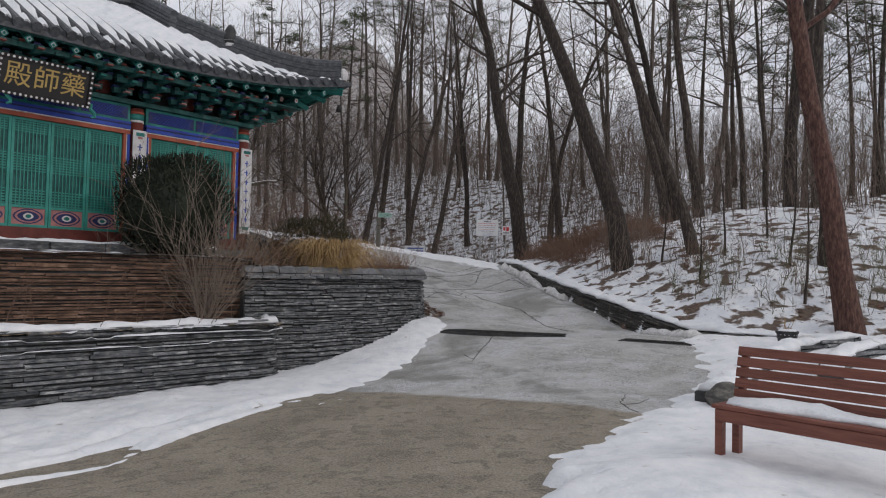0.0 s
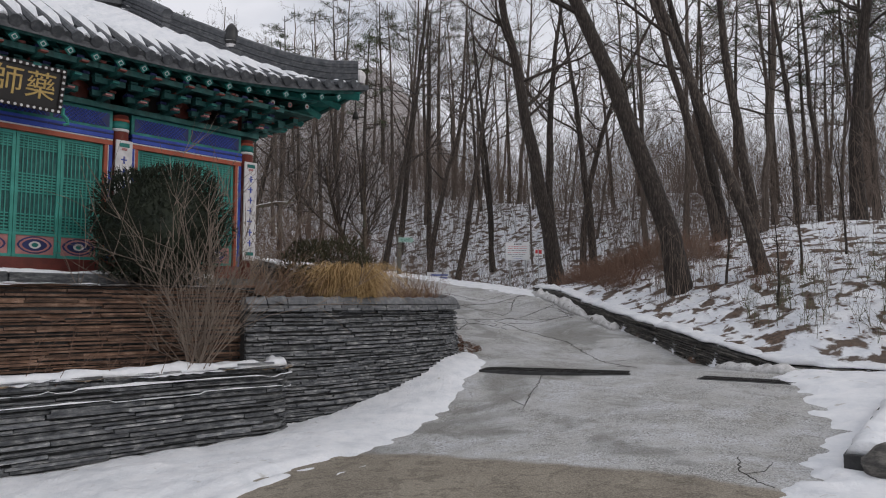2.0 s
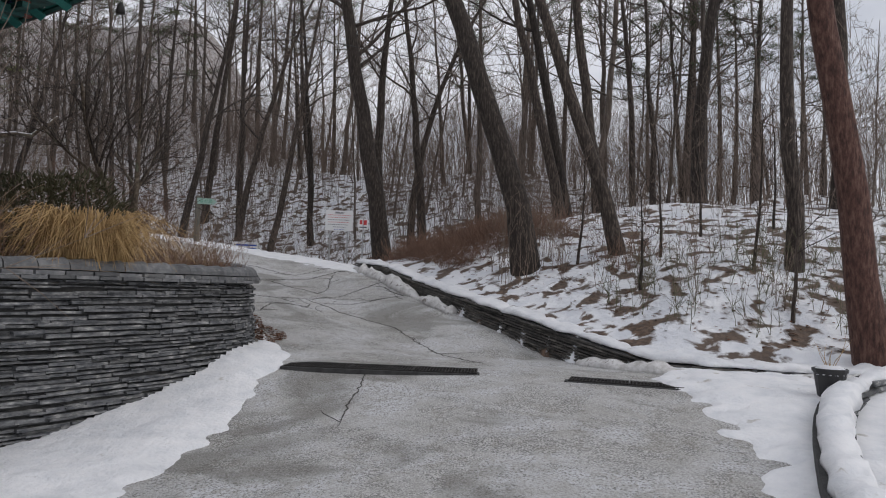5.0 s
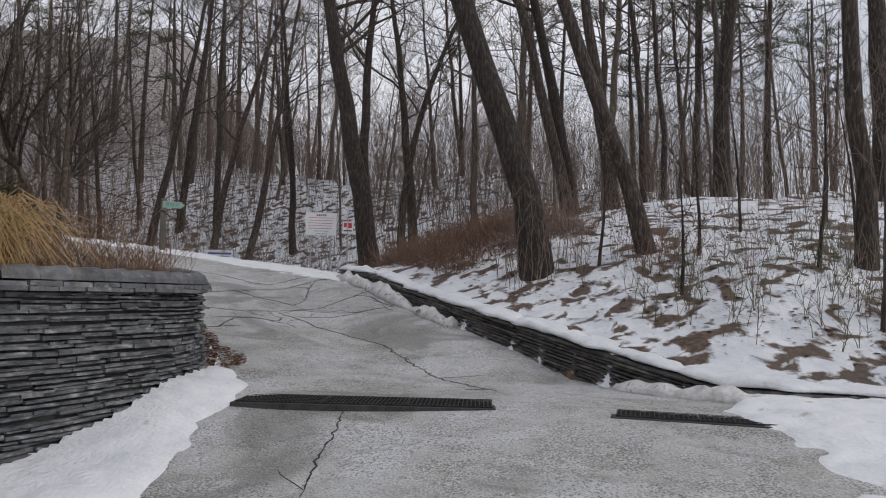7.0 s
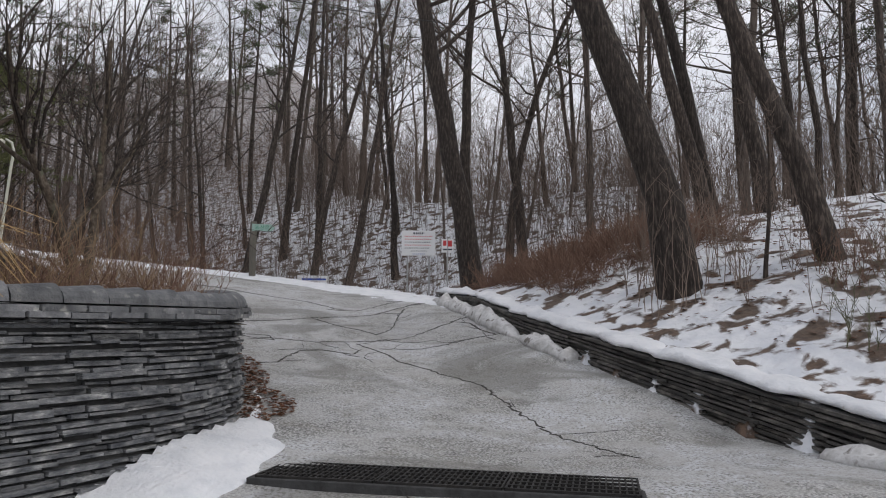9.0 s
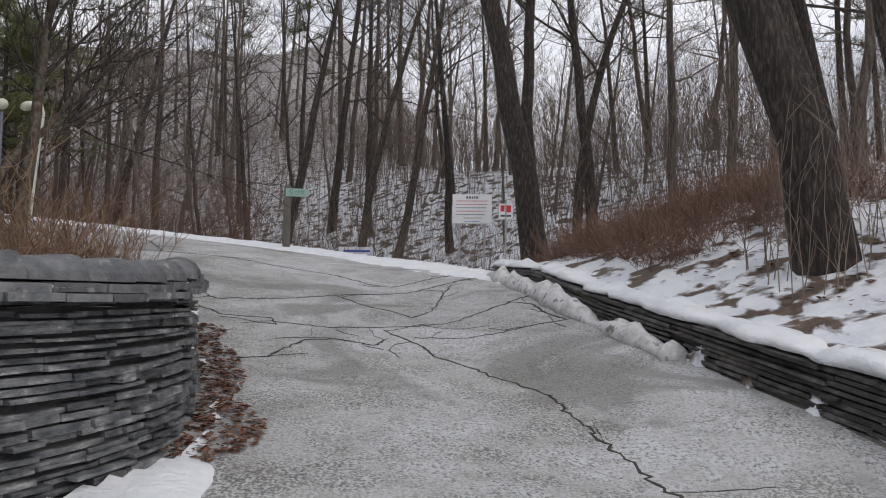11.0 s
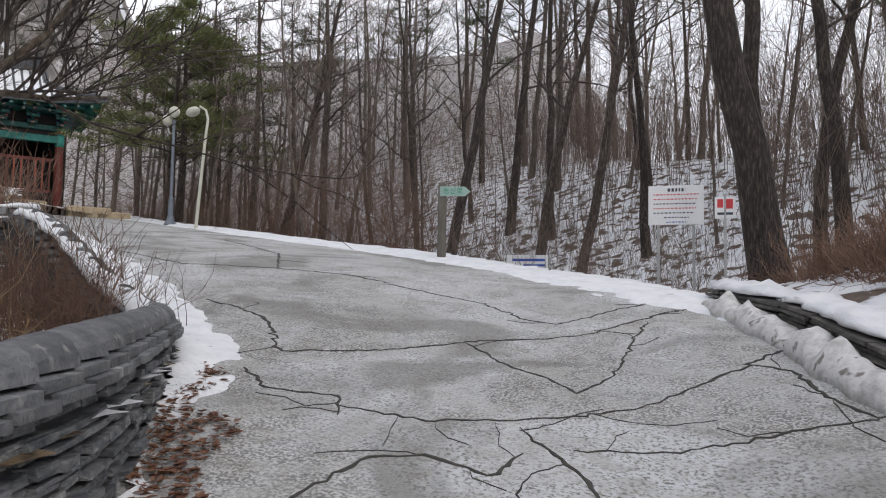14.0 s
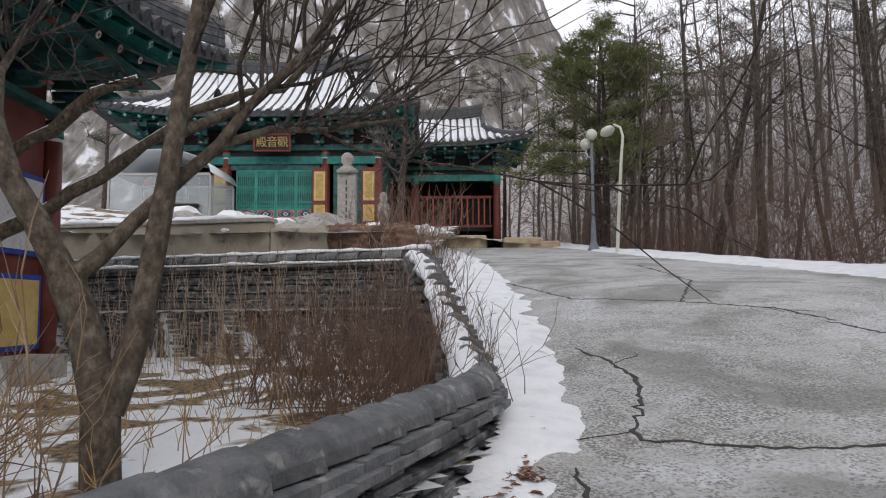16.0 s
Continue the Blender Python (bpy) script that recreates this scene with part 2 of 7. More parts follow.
class Soup:
    """Gathers many tubes, blades and boxes into one mesh."""

    def __init__(self):
        self.v, self.f, self.k = [], [], 0

    def tube(self, pts, radii, sides=3, cap=False):
        pts = np.asarray(pts, float)
        n = len(pts)
        tan = np.gradient(pts, axis=0)
        tan /= np.linalg.norm(tan, axis=1)[:, None] + 1e-9
        mean = tan.mean(axis=0)
        ref = np.array([1.0, 0, 0]) if abs(mean[0]) < 0.75 * np.linalg.norm(mean) else np.array([0, 1.0, 0])
        a = np.cross(tan, ref)
        a /= np.linalg.norm(a, axis=1)[:, None] + 1e-9
        b = np.cross(tan, a)
        ang = np.arange(sides) * 2 * math.pi / sides
        r = np.asarray(radii, float)[:, None, None]
        ring = pts[:, None, :] + r * (np.cos(ang)[None, :, None] * a[:, None, :] + np.sin(ang)[None, :, None] * b[:, None, :])
        self.v.append(ring.reshape(-1, 3))
        k0 = self.k
        for i in range(n - 1):
            for j in range(sides):
                p, q = k0 + i * sides + j, k0 + i * sides + (j + 1) % sides
                self.f.append((p, p + sides, q + sides, q))
        if cap:
            self.f.append(tuple(k0 + j for j in range(sides)))
            self.f.append(tuple(k0 + (n - 1) * sides + j for j in range(sides - 1, -1, -1)))
        self.k += n * sides
        return self

    def blade(self, p, q, w, side):
        """A thin three-sided spike from p to q."""
        p, q, side = np.asarray(p, float), np.asarray(q, float), np.asarray(side, float)
        up = np.cross(q - p, side)
        up /= np.linalg.norm(up) + 1e-9
        self.v.append(np.array([p - side * w, p + side * w, p + up * w * 0.8, q]))
        k = self.k
        self.f += [(k, k + 1, k + 3), (k + 1, k + 2, k + 3), (k + 2, k, k + 3)]
        self.k += 4

    def raw(self, verts, faces):
        self.v.append(np.asarray(verts, float))
        self.f += [tuple(i + self.k for i in f) for f in faces]
        self.k += len(verts)
        return self

    def box(self, lo, hi):
        x0, y0, z0 = lo
        x1, y1, z1 = hi
        return self.raw([(x0, y0, z0), (x1, y0, z0), (x1, y1, z0), (x0, y1, z0), (x0, y0, z1), (x1, y0, z1), (x1, y1, z1), (x0, y1, z1)],
                        [(3, 2, 1, 0), (4, 5, 6, 7), (0, 1, 5, 4), (1, 2, 6, 5), (2, 3, 7, 6), (3, 0, 4, 7)])

    def make(self, name, material, parent=None, label="", smooth=False):
        return link_mesh(name, np.concatenate(self.v), self.f, material, parent, label, smooth)


def smooth01(a, b, x):
    t = np.clip((x - a) / (b - a), 0, 1)
    return t * t * (3 - 2 * t)


def fuzz(x, y, scale, seed=0):
    """Smooth wandering noise in about -1..1 over arrays."""
    x, y = np.asarray(x, float) / scale + seed * 17.3, np.asarray(y, float) / scale - seed * 9.1
    return (np.sin(1.7 * x + 1.3 * np.sin(1.1 * y + seed)) + np.sin(1.9 * y + 1.6 * np.sin(0.9 * x - seed)) + np.sin(1.3 * (x + y) + 2.1 * np.sin(0.7 * (x - y)))) / 3


def rough_noise(x, y, scale, seed=0):
    return 0.55 * fuzz(x, y, scale, seed) + 0.3 * fuzz(x, y, scale * 0.43, seed + 3) + 0.2 * fuzz(x, y, scale * 0.19, seed + 7)


def along(poly, x, y):
    """For points: distance to the polyline (right side positive), and the arc length of the nearest place."""
    x, y = np.asarray(x, float), np.asarray(y, float)
    best, sign, arc, s0 = np.full(x.shape, 1e9), np.ones(x.shape), np.zeros(x.shape), 0.0
    for (ax, ay), (bx, by) in zip(poly[:-1], poly[1:]):
        dx, dy = bx - ax, by - ay
        length = math.hypot(dx, dy)
        t = np.clip(((x - ax) * dx + (y - ay) * dy) / length ** 2, 0, 1)
        d = np.hypot(x - ax - t * dx, y - ay - t * dy)
        side = np.where(dx * (y - ay) - dy * (x - ax) < 0, 1.0, -1.0)
        near = d < best - 1e-6
        best, sign, arc = np.where(near, d, best), np.where(near, side, sign), np.where(near, s0 + t * length, arc)
        s0 += length
    return best * sign, arc


def rounded(poly, times=2):
    """Corner-cut version of a polyline."""
    pts = [np.array(p, float) for p in poly]
    for _ in range(times):
        out = [pts[0]]
        for p, q in zip(pts[:-1], pts[1:]):
            out += [0.75 * p + 0.25 * q, 0.25 * p + 0.75 * q]
        pts = out + [pts[-1]]
    return [tuple(p) for p in pts]


def walk_line(poly, step):
    """Places every step along a polyline: (point, tangent, arc)."""
    out, s0, nxt = [], 0.0, 0.0
    for p, q in zip(poly[:-1], poly[1:]):
        p, q = np.array(p, float), np.array(q, float)
        length = np.linalg.norm(q - p)
        while nxt <= s0 + length + 1e-9:
            out.append((p + (q - p) * (nxt - s0) / length, (q - p) / length, nxt))
            nxt += step
        s0 += length
    return out


# ---- the lie of the land ----
# inner edge of the kerb wall, then the far edge of the road
KERB = rounded([(16, 11.0), (9.6, 13.6), (7.5, 14.7), (6.2, 15.35), (5.3, 16.05), (4.75, 17.6), (3.86, 20.15), (2.95, 23.3), (2.65, 25.2), (2.1, 27.6)], 1)
VERGE = [(1.3, 29.4), (-0.5, 31.2), (-3.1, 33.3), (-8, 36.0), (-15, 40.2), (-19, 43.0), (-24, 48), (-60, 70)]
EDGE = [(60, 2.0)] + KERB + VERGE
KERB_END = along(EDGE, np.array([2.1]), np.array([27.6]))[1][0]
# the curved planter wall and its rise beside the road
PLANTER = rounded([(-3.75, 13.75), (-2.6, 14.7), (-1.5, 15.95), (-0.62, 17.3), (-0.42, 18.6), (-0.85, 20.0), (-1.45, 21.1), (-2.1, 22.2), (-2.6, 23.05), (-3.5, 23.75), (-5.3, 24.9), (-7.2, 26.1)], 2)


def inside_poly(poly, x, y):
    x, y = np.asarray(x), np.asarray(y)
    hit = np.zeros(x.shape, bool)
    for (ax, ay), (bx, by) in zip(poly, poly[1:] + poly[:1]):
        cross = ((ay > y) != (by > y)) & (x < (bx - ax) * (y - ay) / (by - ay + 1e-12) + ax)
        hit ^= cross
    return hit


BROWN = [(-13.5, 4.6), (-7.2, 10.95), (-5.2, 12.95), (-4.2, 13.75), (-3.6, 14.1)]
BACK = [(-7.25, 26.1), (-13.5, 22.5), (-16, 21.1)]
terrace_poly = BROWN[:-1] + [(x - 0.12, y + 0.05) for x, y in PLANTER[3:-3]] + BACK + [(-18, 12)]


court_poly = [(-10.2, 27.4), (-16.8, 22.6), (-40, 10), (-60, 40), (-34, 66), (-20.8, 43.5), (-19.4, 41.6), (-21.6, 38.6), (-13.5, 31.5)]


def road_z(x, y):
    x, y = np.asarray(x, float), np.asarray(y, float)
    low = -0.27 * smooth01(0, 8, y) + 0.06 * np.clip(x - 1, -6, 1.6) * smooth01(1, 8, y) * smooth01(18, 14, y)
    yard = low + 0.55 * smooth01(-5.5, 0.8, y - 17.45 + 0.42 * np.clip(x, -6, 9))
    ramp = 1.53 - 0.08 * (x + 0.4) + 0.16 * (y - 24.65)
    upper = 2.73 - 0.084 * (x + 3) + 0.07 * (y - 32.9)
    ramp = ramp - 0.7 * smooth01(-0.6, -3.2, y - 17.45 + 0.42 * np.clip(x, -6, 9))
    ramp = ramp + 0.32 * smooth01(-1.9, 0.0, x - 3.86 + 0.29 * (y - 20.15)) * smooth01(16.5, 19.5, y) * smooth01(31, 28, y)
    k = 0.12
    z = (yard + ramp + np.sqrt((yard - ramp) ** 2 + k * k)) / 2 - k * 0.1
    return (z + upper - np.sqrt((z - upper) ** 2 + 0.05)) / 2 + 0.03


def kerb_z(arc_y):
    """Height of the kerb wall's coping by its y."""
    return np.interp(arc_y, [10, 14.5, 16.0, 20.1, 23.3, 25.1, 27.6], [0.45, 0.5, 0.56, 1.22, 1.72, 2.02, 2.2])


def wild_z(x, y):
    """Ground outside the kerb and the verge: the wooded bank, then the dip and the far hillside."""
    d, s = along(EDGE, x, y)
    far = smooth01(KERB_END - 3, KERB_END + 5, s)
    dd = np.maximum(d, 0)
    base = np.where(s < KERB_END, kerb_z(np.clip(y - 0.3 * dd * far, 10, 27.6)) - 0.06, road_z(x, y) - 0.08)
    base = np.where(far > 0, base * (1 - far) + far * np.minimum(base, 2.35 + 0.05 * np.maximum(-x, 0)), base)
    bank = 0.1 * np.minimum(dd, 0.6) + 0.4 * np.clip(dd - 0.6, 0, 2.5) + 0.23 * np.clip(dd - 3.1, 0, 5) + 0.06 * np.clip(dd - 8.1, 0, 25)
    hill = -0.3 * np.minimum(dd, 4.5) + 0.5 * np.clip(dd - 5, 0, 14) + 0.62 * np.clip(dd - 19, 0, 60) * (0.1 + 0.9 * smooth01(12, -18, x)) + 0.12 * np.clip(dd - 79, 0, 60)
    rise = bank * (1 - far) + hill * far
    rough = 0.1 * rough_noise(x, y, 1.1, 2) * smooth01(0.5, 2.5, dd) + 0.5 * fuzz(x, y, 9, 4) * smooth01(4, 14, dd)
    return base + rise + rough


def land_z(x, y):
    """Ground everywhere: yard and road inside, wild ground outside, the raised temple court to the west."""
    d, s = along(EDGE, x, y)
    inside = road_z(x, y)
    inside = inside - 1.2 * inside_poly(terrace_poly, x, y) - 1.5 * inside_poly(court_poly, x, y)
    return np.where(d > 0.15, wild_z(x, y), inside - 0.05)

# ---- ground, road, snow ----
def mix_material(name, first, second, third=None):
    """A fresh node material shell: returns material, tree, principled."""
    m = bpy.data.materials.new(name)
    m.use_nodes = True
    return m, m.node_tree, m.node_tree.nodes["Principled BSDF"]


def nnode(nt, kind, **values):
    n = nt.nodes.new(kind)
    for key, value in values.items():
        n.inputs[key.replace("_", " ")].default_value = value
    return n


def noise_fac(nt, vec, scale, detail=6.0, lo=0.4, hi=0.6, distortion=0.0):
    n = nnode(nt, "ShaderNodeTexNoise", Scale=scale, Detail=detail, Distortion=distortion)
    nt.links.new(vec, n.inputs["Vector"])
    r = nnode(nt, "ShaderNodeMapRange", From_Min=lo, From_Max=hi)
    nt.links.new(n.outputs["Fac"], r.inputs["Value"])
    return r.outputs[0]


def blend(nt, fac, a, b):
    x = nt.nodes.new("ShaderNodeMix")
    x.data_type = "RGBA"
    if isinstance(fac, float):
        x.inputs[0].default_value = fac
    else:
        nt.links.new(fac, x.inputs[0])
    for slot, c in ((6, a), (7, b)):
        if isinstance(c, tuple):
            x.inputs[slot].default_value = (*c, 1)
        else:
            nt.links.new(c, x.inputs[slot])
    return x.outputs[2]


def math_node(op, a, c):
    n = nt.nodes.new("ShaderNodeMath")
    n.operation = op
    for i, value in enumerate((a, c)):
        if isinstance(value, (int, float)):
            n.inputs[i].default_value = value
        else:
            nt.links.new(value, n.inputs[i])
    return n.outputs[0]


def relief(nt, b, vec, scale, strength, distance=0.02):
    n = nnode(nt, "ShaderNodeTexNoise", Scale=scale, Detail=8.0)
    nt.links.new(vec, n.inputs["Vector"])
    bp = nnode(nt, "ShaderNodeBump", Strength=strength, Distance=distance)
    nt.links.new(n.outputs["Fac"], bp.inputs["Height"])
    nt.links.new(bp.outputs[0], b.inputs["Normal"])


M_GROUND, nt, b = mix_material("wooded_ground", None, None)
vec = nt.nodes.new("ShaderNodeTexCoord").outputs["Object"]
b.inputs["Roughness"].default_value = 0.85
litter = blend(nt, noise_fac(nt, vec, 9.0), (0.05, 0.03, 0.02), (0.16, 0.1, 0.065))
snowy = blend(nt, noise_fac(nt, vec, 2.0), (0.68, 0.7, 0.74), (0.82, 0.83, 0.85))
cover = noise_fac(nt, vec, 2.3, 10.0, 0.425, 0.485, 0.4)
sep0 = nt.nodes.new("ShaderNodeSeparateXYZ")
nt.links.new(vec, sep0.inputs[0])
melt = nnode(nt, "ShaderNodeMapRange", From_Min=48.0, From_Max=75.0, To_Min=1.0, To_Max=0.35)
nt.links.new(sep0.outputs[1], melt.inputs["Value"])
cover = math_node("MULTIPLY", cover, melt.outputs[0])
litter = blend(nt, noise_fac(nt, vec, 0.35, 8.0, 0.35, 0.65), litter, (0.13, 0.1, 0.08))
nt.links.new(blend(nt, cover, litter, snowy), b.inputs["Base Color"])
relief(nt, b, vec, 7.0, 0.8, 0.08)

M_ROAD, nt, b = mix_material("concrete_and_dirt", None, None)
vec = nt.nodes.new("ShaderNodeTexCoord").outputs["Object"]
b.inputs["Roughness"].default_value = 0.82
grey = blend(nt, noise_fac(nt, vec, 0.8, 8.0, 0.35, 0.65), (0.27, 0.265, 0.25), (0.42, 0.415, 0.4))
grit = blend(nt, noise_fac(nt, vec, 48.0, 8.0, 0.43, 0.57), (0.06, 0.058, 0.052), (0.78, 0.775, 0.76))
grey = blend(nt, 0.5, grey, grit)
pits = noise_fac(nt, vec, 21.0, 10.0, 0.56, 0.61, 0.6)
grey = blend(nt, math_node("MULTIPLY", pits, 0.4), grey, (0.13, 0.125, 0.115))
frost = noise_fac(nt, vec, 0.75, 10.0, 0.44, 0.6, 0.9)
frost_fine = noise_fac(nt, vec, 33.0, 10.0, 0.43, 0.55)
grey = blend(nt, math_node("MULTIPLY", frost, frost_fine), grey, (0.6, 0.61, 0.63))
streak = noise_fac(nt, vec, 3.2, 9.0, 0.5, 0.62, 1.5)
grey = blend(nt, math_node("MULTIPLY", streak, 0.35), grey, (0.27, 0.25, 0.21))
worn = noise_fac(nt, vec, 1.9, 10.0, 0.5, 0.58, 1.2)
grey = blend(nt, math_node("MULTIPLY", worn, 0.45), grey, (0.5, 0.495, 0.48))
damp = noise_fac(nt, vec, 0.5, 10.0, 0.54, 0.62, 0.9)
grey = blend(nt, math_node("MULTIPLY", damp, 0.6), grey, (0.17, 0.165, 0.145))
earth = blend(nt, noise_fac(nt, vec, 1.3, 8.0, 0.35, 0.65), (0.2, 0.17, 0.13), (0.31, 0.27, 0.21))
earth = blend(nt, math_node("MULTIPLY", noise_fac(nt, vec, 4.0, 9.0, 0.52, 0.6, 1.0), 0.7), earth, (0.1, 0.082, 0.06))
earth = blend(nt, 0.4, earth, blend(nt, noise_fac(nt, vec, 40.0, 4.0, 0.35, 0.65), (0.1, 0.085, 0.065), (0.46, 0.41, 0.33)))
sep = nt.nodes.new("ShaderNodeSeparateXYZ")
nt.links.new(vec, sep.inputs[0])
wob = nnode(nt, "ShaderNodeTexNoise", Scale=0.9, Detail=6.0)
nt.links.new(vec, wob.inputs["Vector"])


eastward = math_node("MAXIMUM", sep.outputs[0], 0.0)
line = math_node("ADD", math_node("ADD", sep.outputs[1], math_node("MULTIPLY", sep.outputs[0], 0.45)), math_node("MULTIPLY", wob.outputs["Fac"], 0.8))
line = math_node("ADD", line, math_node("MULTIPLY", math_node("MULTIPLY", eastward, eastward), 0.11))
step = nnode(nt, "ShaderNodeMapRange", From_Min=11.8, From_Max=12.0)
nt.links.new(line, step.inputs["Value"])
nt.links.new(blend(nt, step.outputs[0], earth, grey), b.inputs["Base Color"])
relief(nt, b, vec, 44.0, 1.0, 0.022)


def grid_mesh(name, xs, ys, fz, material, keep=None, smooth=True):
    """A sheet over the grid xs by ys at height fz(x, y); keep(x, y): which cells stay."""
    gx, gy = np.meshgrid(xs, ys)
    gz = fz(gx, gy)
    nx, ny = len(xs), len(ys)
    verts = np.stack([gx, gy, gz], -1).reshape(-1, 3)
    i = np.arange((nx - 1) * (ny - 1))
    a = i // (nx - 1) * nx + i % (nx - 1)
    faces = np.stack([a, a + 1, a + nx + 1, a + nx], -1)
    if keep is not None:
        ok = keep(gx, gy).reshape(-1)
        faces = faces[ok[faces].any(axis=1)]
        used = np.unique(faces)
        remap = np.zeros(len(verts), int)
        remap[used] = np.arange(len(used))
        verts, faces = verts[used], remap[faces]
    return link_mesh(name, verts.tolist(), faces.tolist(), material, smooth=smooth)


def spread(lo, hi, step, out_lo, out_hi):
    """Even steps in lo..hi, then growing steps out to the ends."""
    xs, grow = list(np.arange(lo, hi, step)), step
    while xs[-1] < out_hi:
        grow *= 1.12
        xs.append(xs[-1] + grow)
    grow = step
    while xs[0] > out_lo:
        grow *= 1.12
        xs.insert(0, xs[0] - grow)
    return np.array(xs)


ground = tagged(grid_mesh("ground", spread(-14, 14, 0.22, -600, 500), spread(9, 42, 0.22, -300, 700), land_z, M_GROUND), "snow-patched woodland ground with leaf litter and earth", "ground", kind="structure")
road = tagged(grid_mesh("road", np.arange(-30, 14, 0.2), np.arange(-12, 46, 0.2), road_z, M_ROAD, lambda x, y: (along(EDGE, x, y)[0] < 0.5) & ~inside_poly(terrace_poly, x, y) & ~inside_poly(court_poly, x, y)), "cracked grey concrete ramp rising from a bare dirt yard", "road", kind="structure")

SNOW_L = [(-14, -3), (-8, 2.5), (-4.5, 7.4), (-3.9, 8.0), (-3.45, 9.3), (-2.6, 11.1), (-1.75, 12.25), (-1.24, 13.25), (-0.7, 14.57), (-0.45, 15.6), (-0.2, 16.3), (0.15, 17.45), (-0.12, 18.1), (-0.45, 19.2), (-1.05, 20.6), (-1.5, 21.5), (-1.75, 22.4), (-2.3, 23.5), (-3.5, 24.7), (-5.0, 26.1), (-7.5, 28.1), (-13, 32.5), (-21, 38.2)]
SNOW_R = [(1.3, 1), (1.0, 3), (0.88, 5), (0.94, 6.1), (1.28, 7.4), (2.22, 8.9), (3.0, 9.8), (3.75, 11.1), (4.45, 12.1), (4.7, 13.2), (4.8, 13.8), (5.0, 14.9), (5.3, 15.6), (5.4, 17.6), (4.5, 20.1), (3.5, 23.2), (2.8, 25.2), (1.3, 27.2), (0.3, 28.9), (-1.3, 30.6), (-3.6, 32.6), (-8.3, 35.2), (-15.2, 39.6), (-19.4, 42.5), (-24.5, 47.5), (-50, 64)]


def snow_z(x, y):
    dl, sl = along(SNOW_L, x, y)
    dr, sr = along(SNOW_R, x, y)
    wob = 0.18 * rough_noise(x, y, 0.9, 5) + 0.1 * fuzz(x, y, 0.2, 8) + 0.06 * fuzz(x, y, 0.1, 18)
    streak = 0.95 * smooth01(12.6, 10.4, y) * fuzz(0.3 * sl, 2.4 * dl, 0.42, 4) + 0.2 * smooth01(11, 8, y) * fuzz(0.5 * sl, 4.1 * dl, 0.3, 9)
    left, right = -dl + wob + streak, dr + wob * 1.3 + 0.16 * fuzz(x, y, 0.16, 21)
    d = np.maximum(left, right)
    h = 0.1 * (1 - np.exp(-np.maximum(d, 0) / 0.35)) + 0.35 * np.minimum(d, 0)
    pile = 0.04 * smooth01(1.0, 2.6, left) * smooth01(14.5, 12.5, y)
    mound = 0.14 * np.exp(-((x - 1.9) ** 2 + (y - 6.0) ** 2) / 1.1) * (d > 0)
    return road_z(x, y) + h + pile + mound + (0.045 * rough_noise(x, y, 0.7, 9) + 0.016 * rough_noise(x, y, 0.23, 3) + 0.008 * fuzz(x, y, 0.09, 13)) * smooth01(0, 0.5, d)


def snow_keep(x, y):
    d = np.maximum(-along(SNOW_L, x, y)[0], along(SNOW_R, x, y)[0])
    dp, sp = along(PLANTER, x, y)
    return (d > -1.3) & (along(EDGE, x, y)[0] < 0.25) & ((dp > 0.09 + 0.13 * smooth01(17.6, 18.2, y) * smooth01(21, 20, y)) | (y < 13.6) | (y > 26.2))


snow_cover = tagged(grid_mesh("snow_cover", np.arange(-12, 9, 0.07), np.arange(2, 30, 0.07), snow_z, M_SNOW, snow_keep), "trodden white snow lying along walls and road edges", "snow", kind="structure")
snow_side = tagged(grid_mesh("snow_cover", np.arange(8.93, 14, 0.25), np.arange(2, 30, 0.25), snow_z, M_SNOW, snow_keep), "smooth white snow reaching away beside the bank", "snow", kind="structure")
snow_far = tagged(grid_mesh("snow_cover", np.arange(-26, 8, 0.25), np.arange(29.9, 46, 0.25), snow_z, M_SNOW, lambda x, y: snow_keep(x, y) & (x > -25)), "white snow strip along the far road verge", "snow", kind="structure")
snow_yard = tagged(grid_mesh("snow_cover", np.arange(-14, 14, 0.25), np.arange(-8, 2.05, 0.25), snow_z, M_SNOW, snow_keep), "trodden white snow beside the yard", "snow", kind="structure")


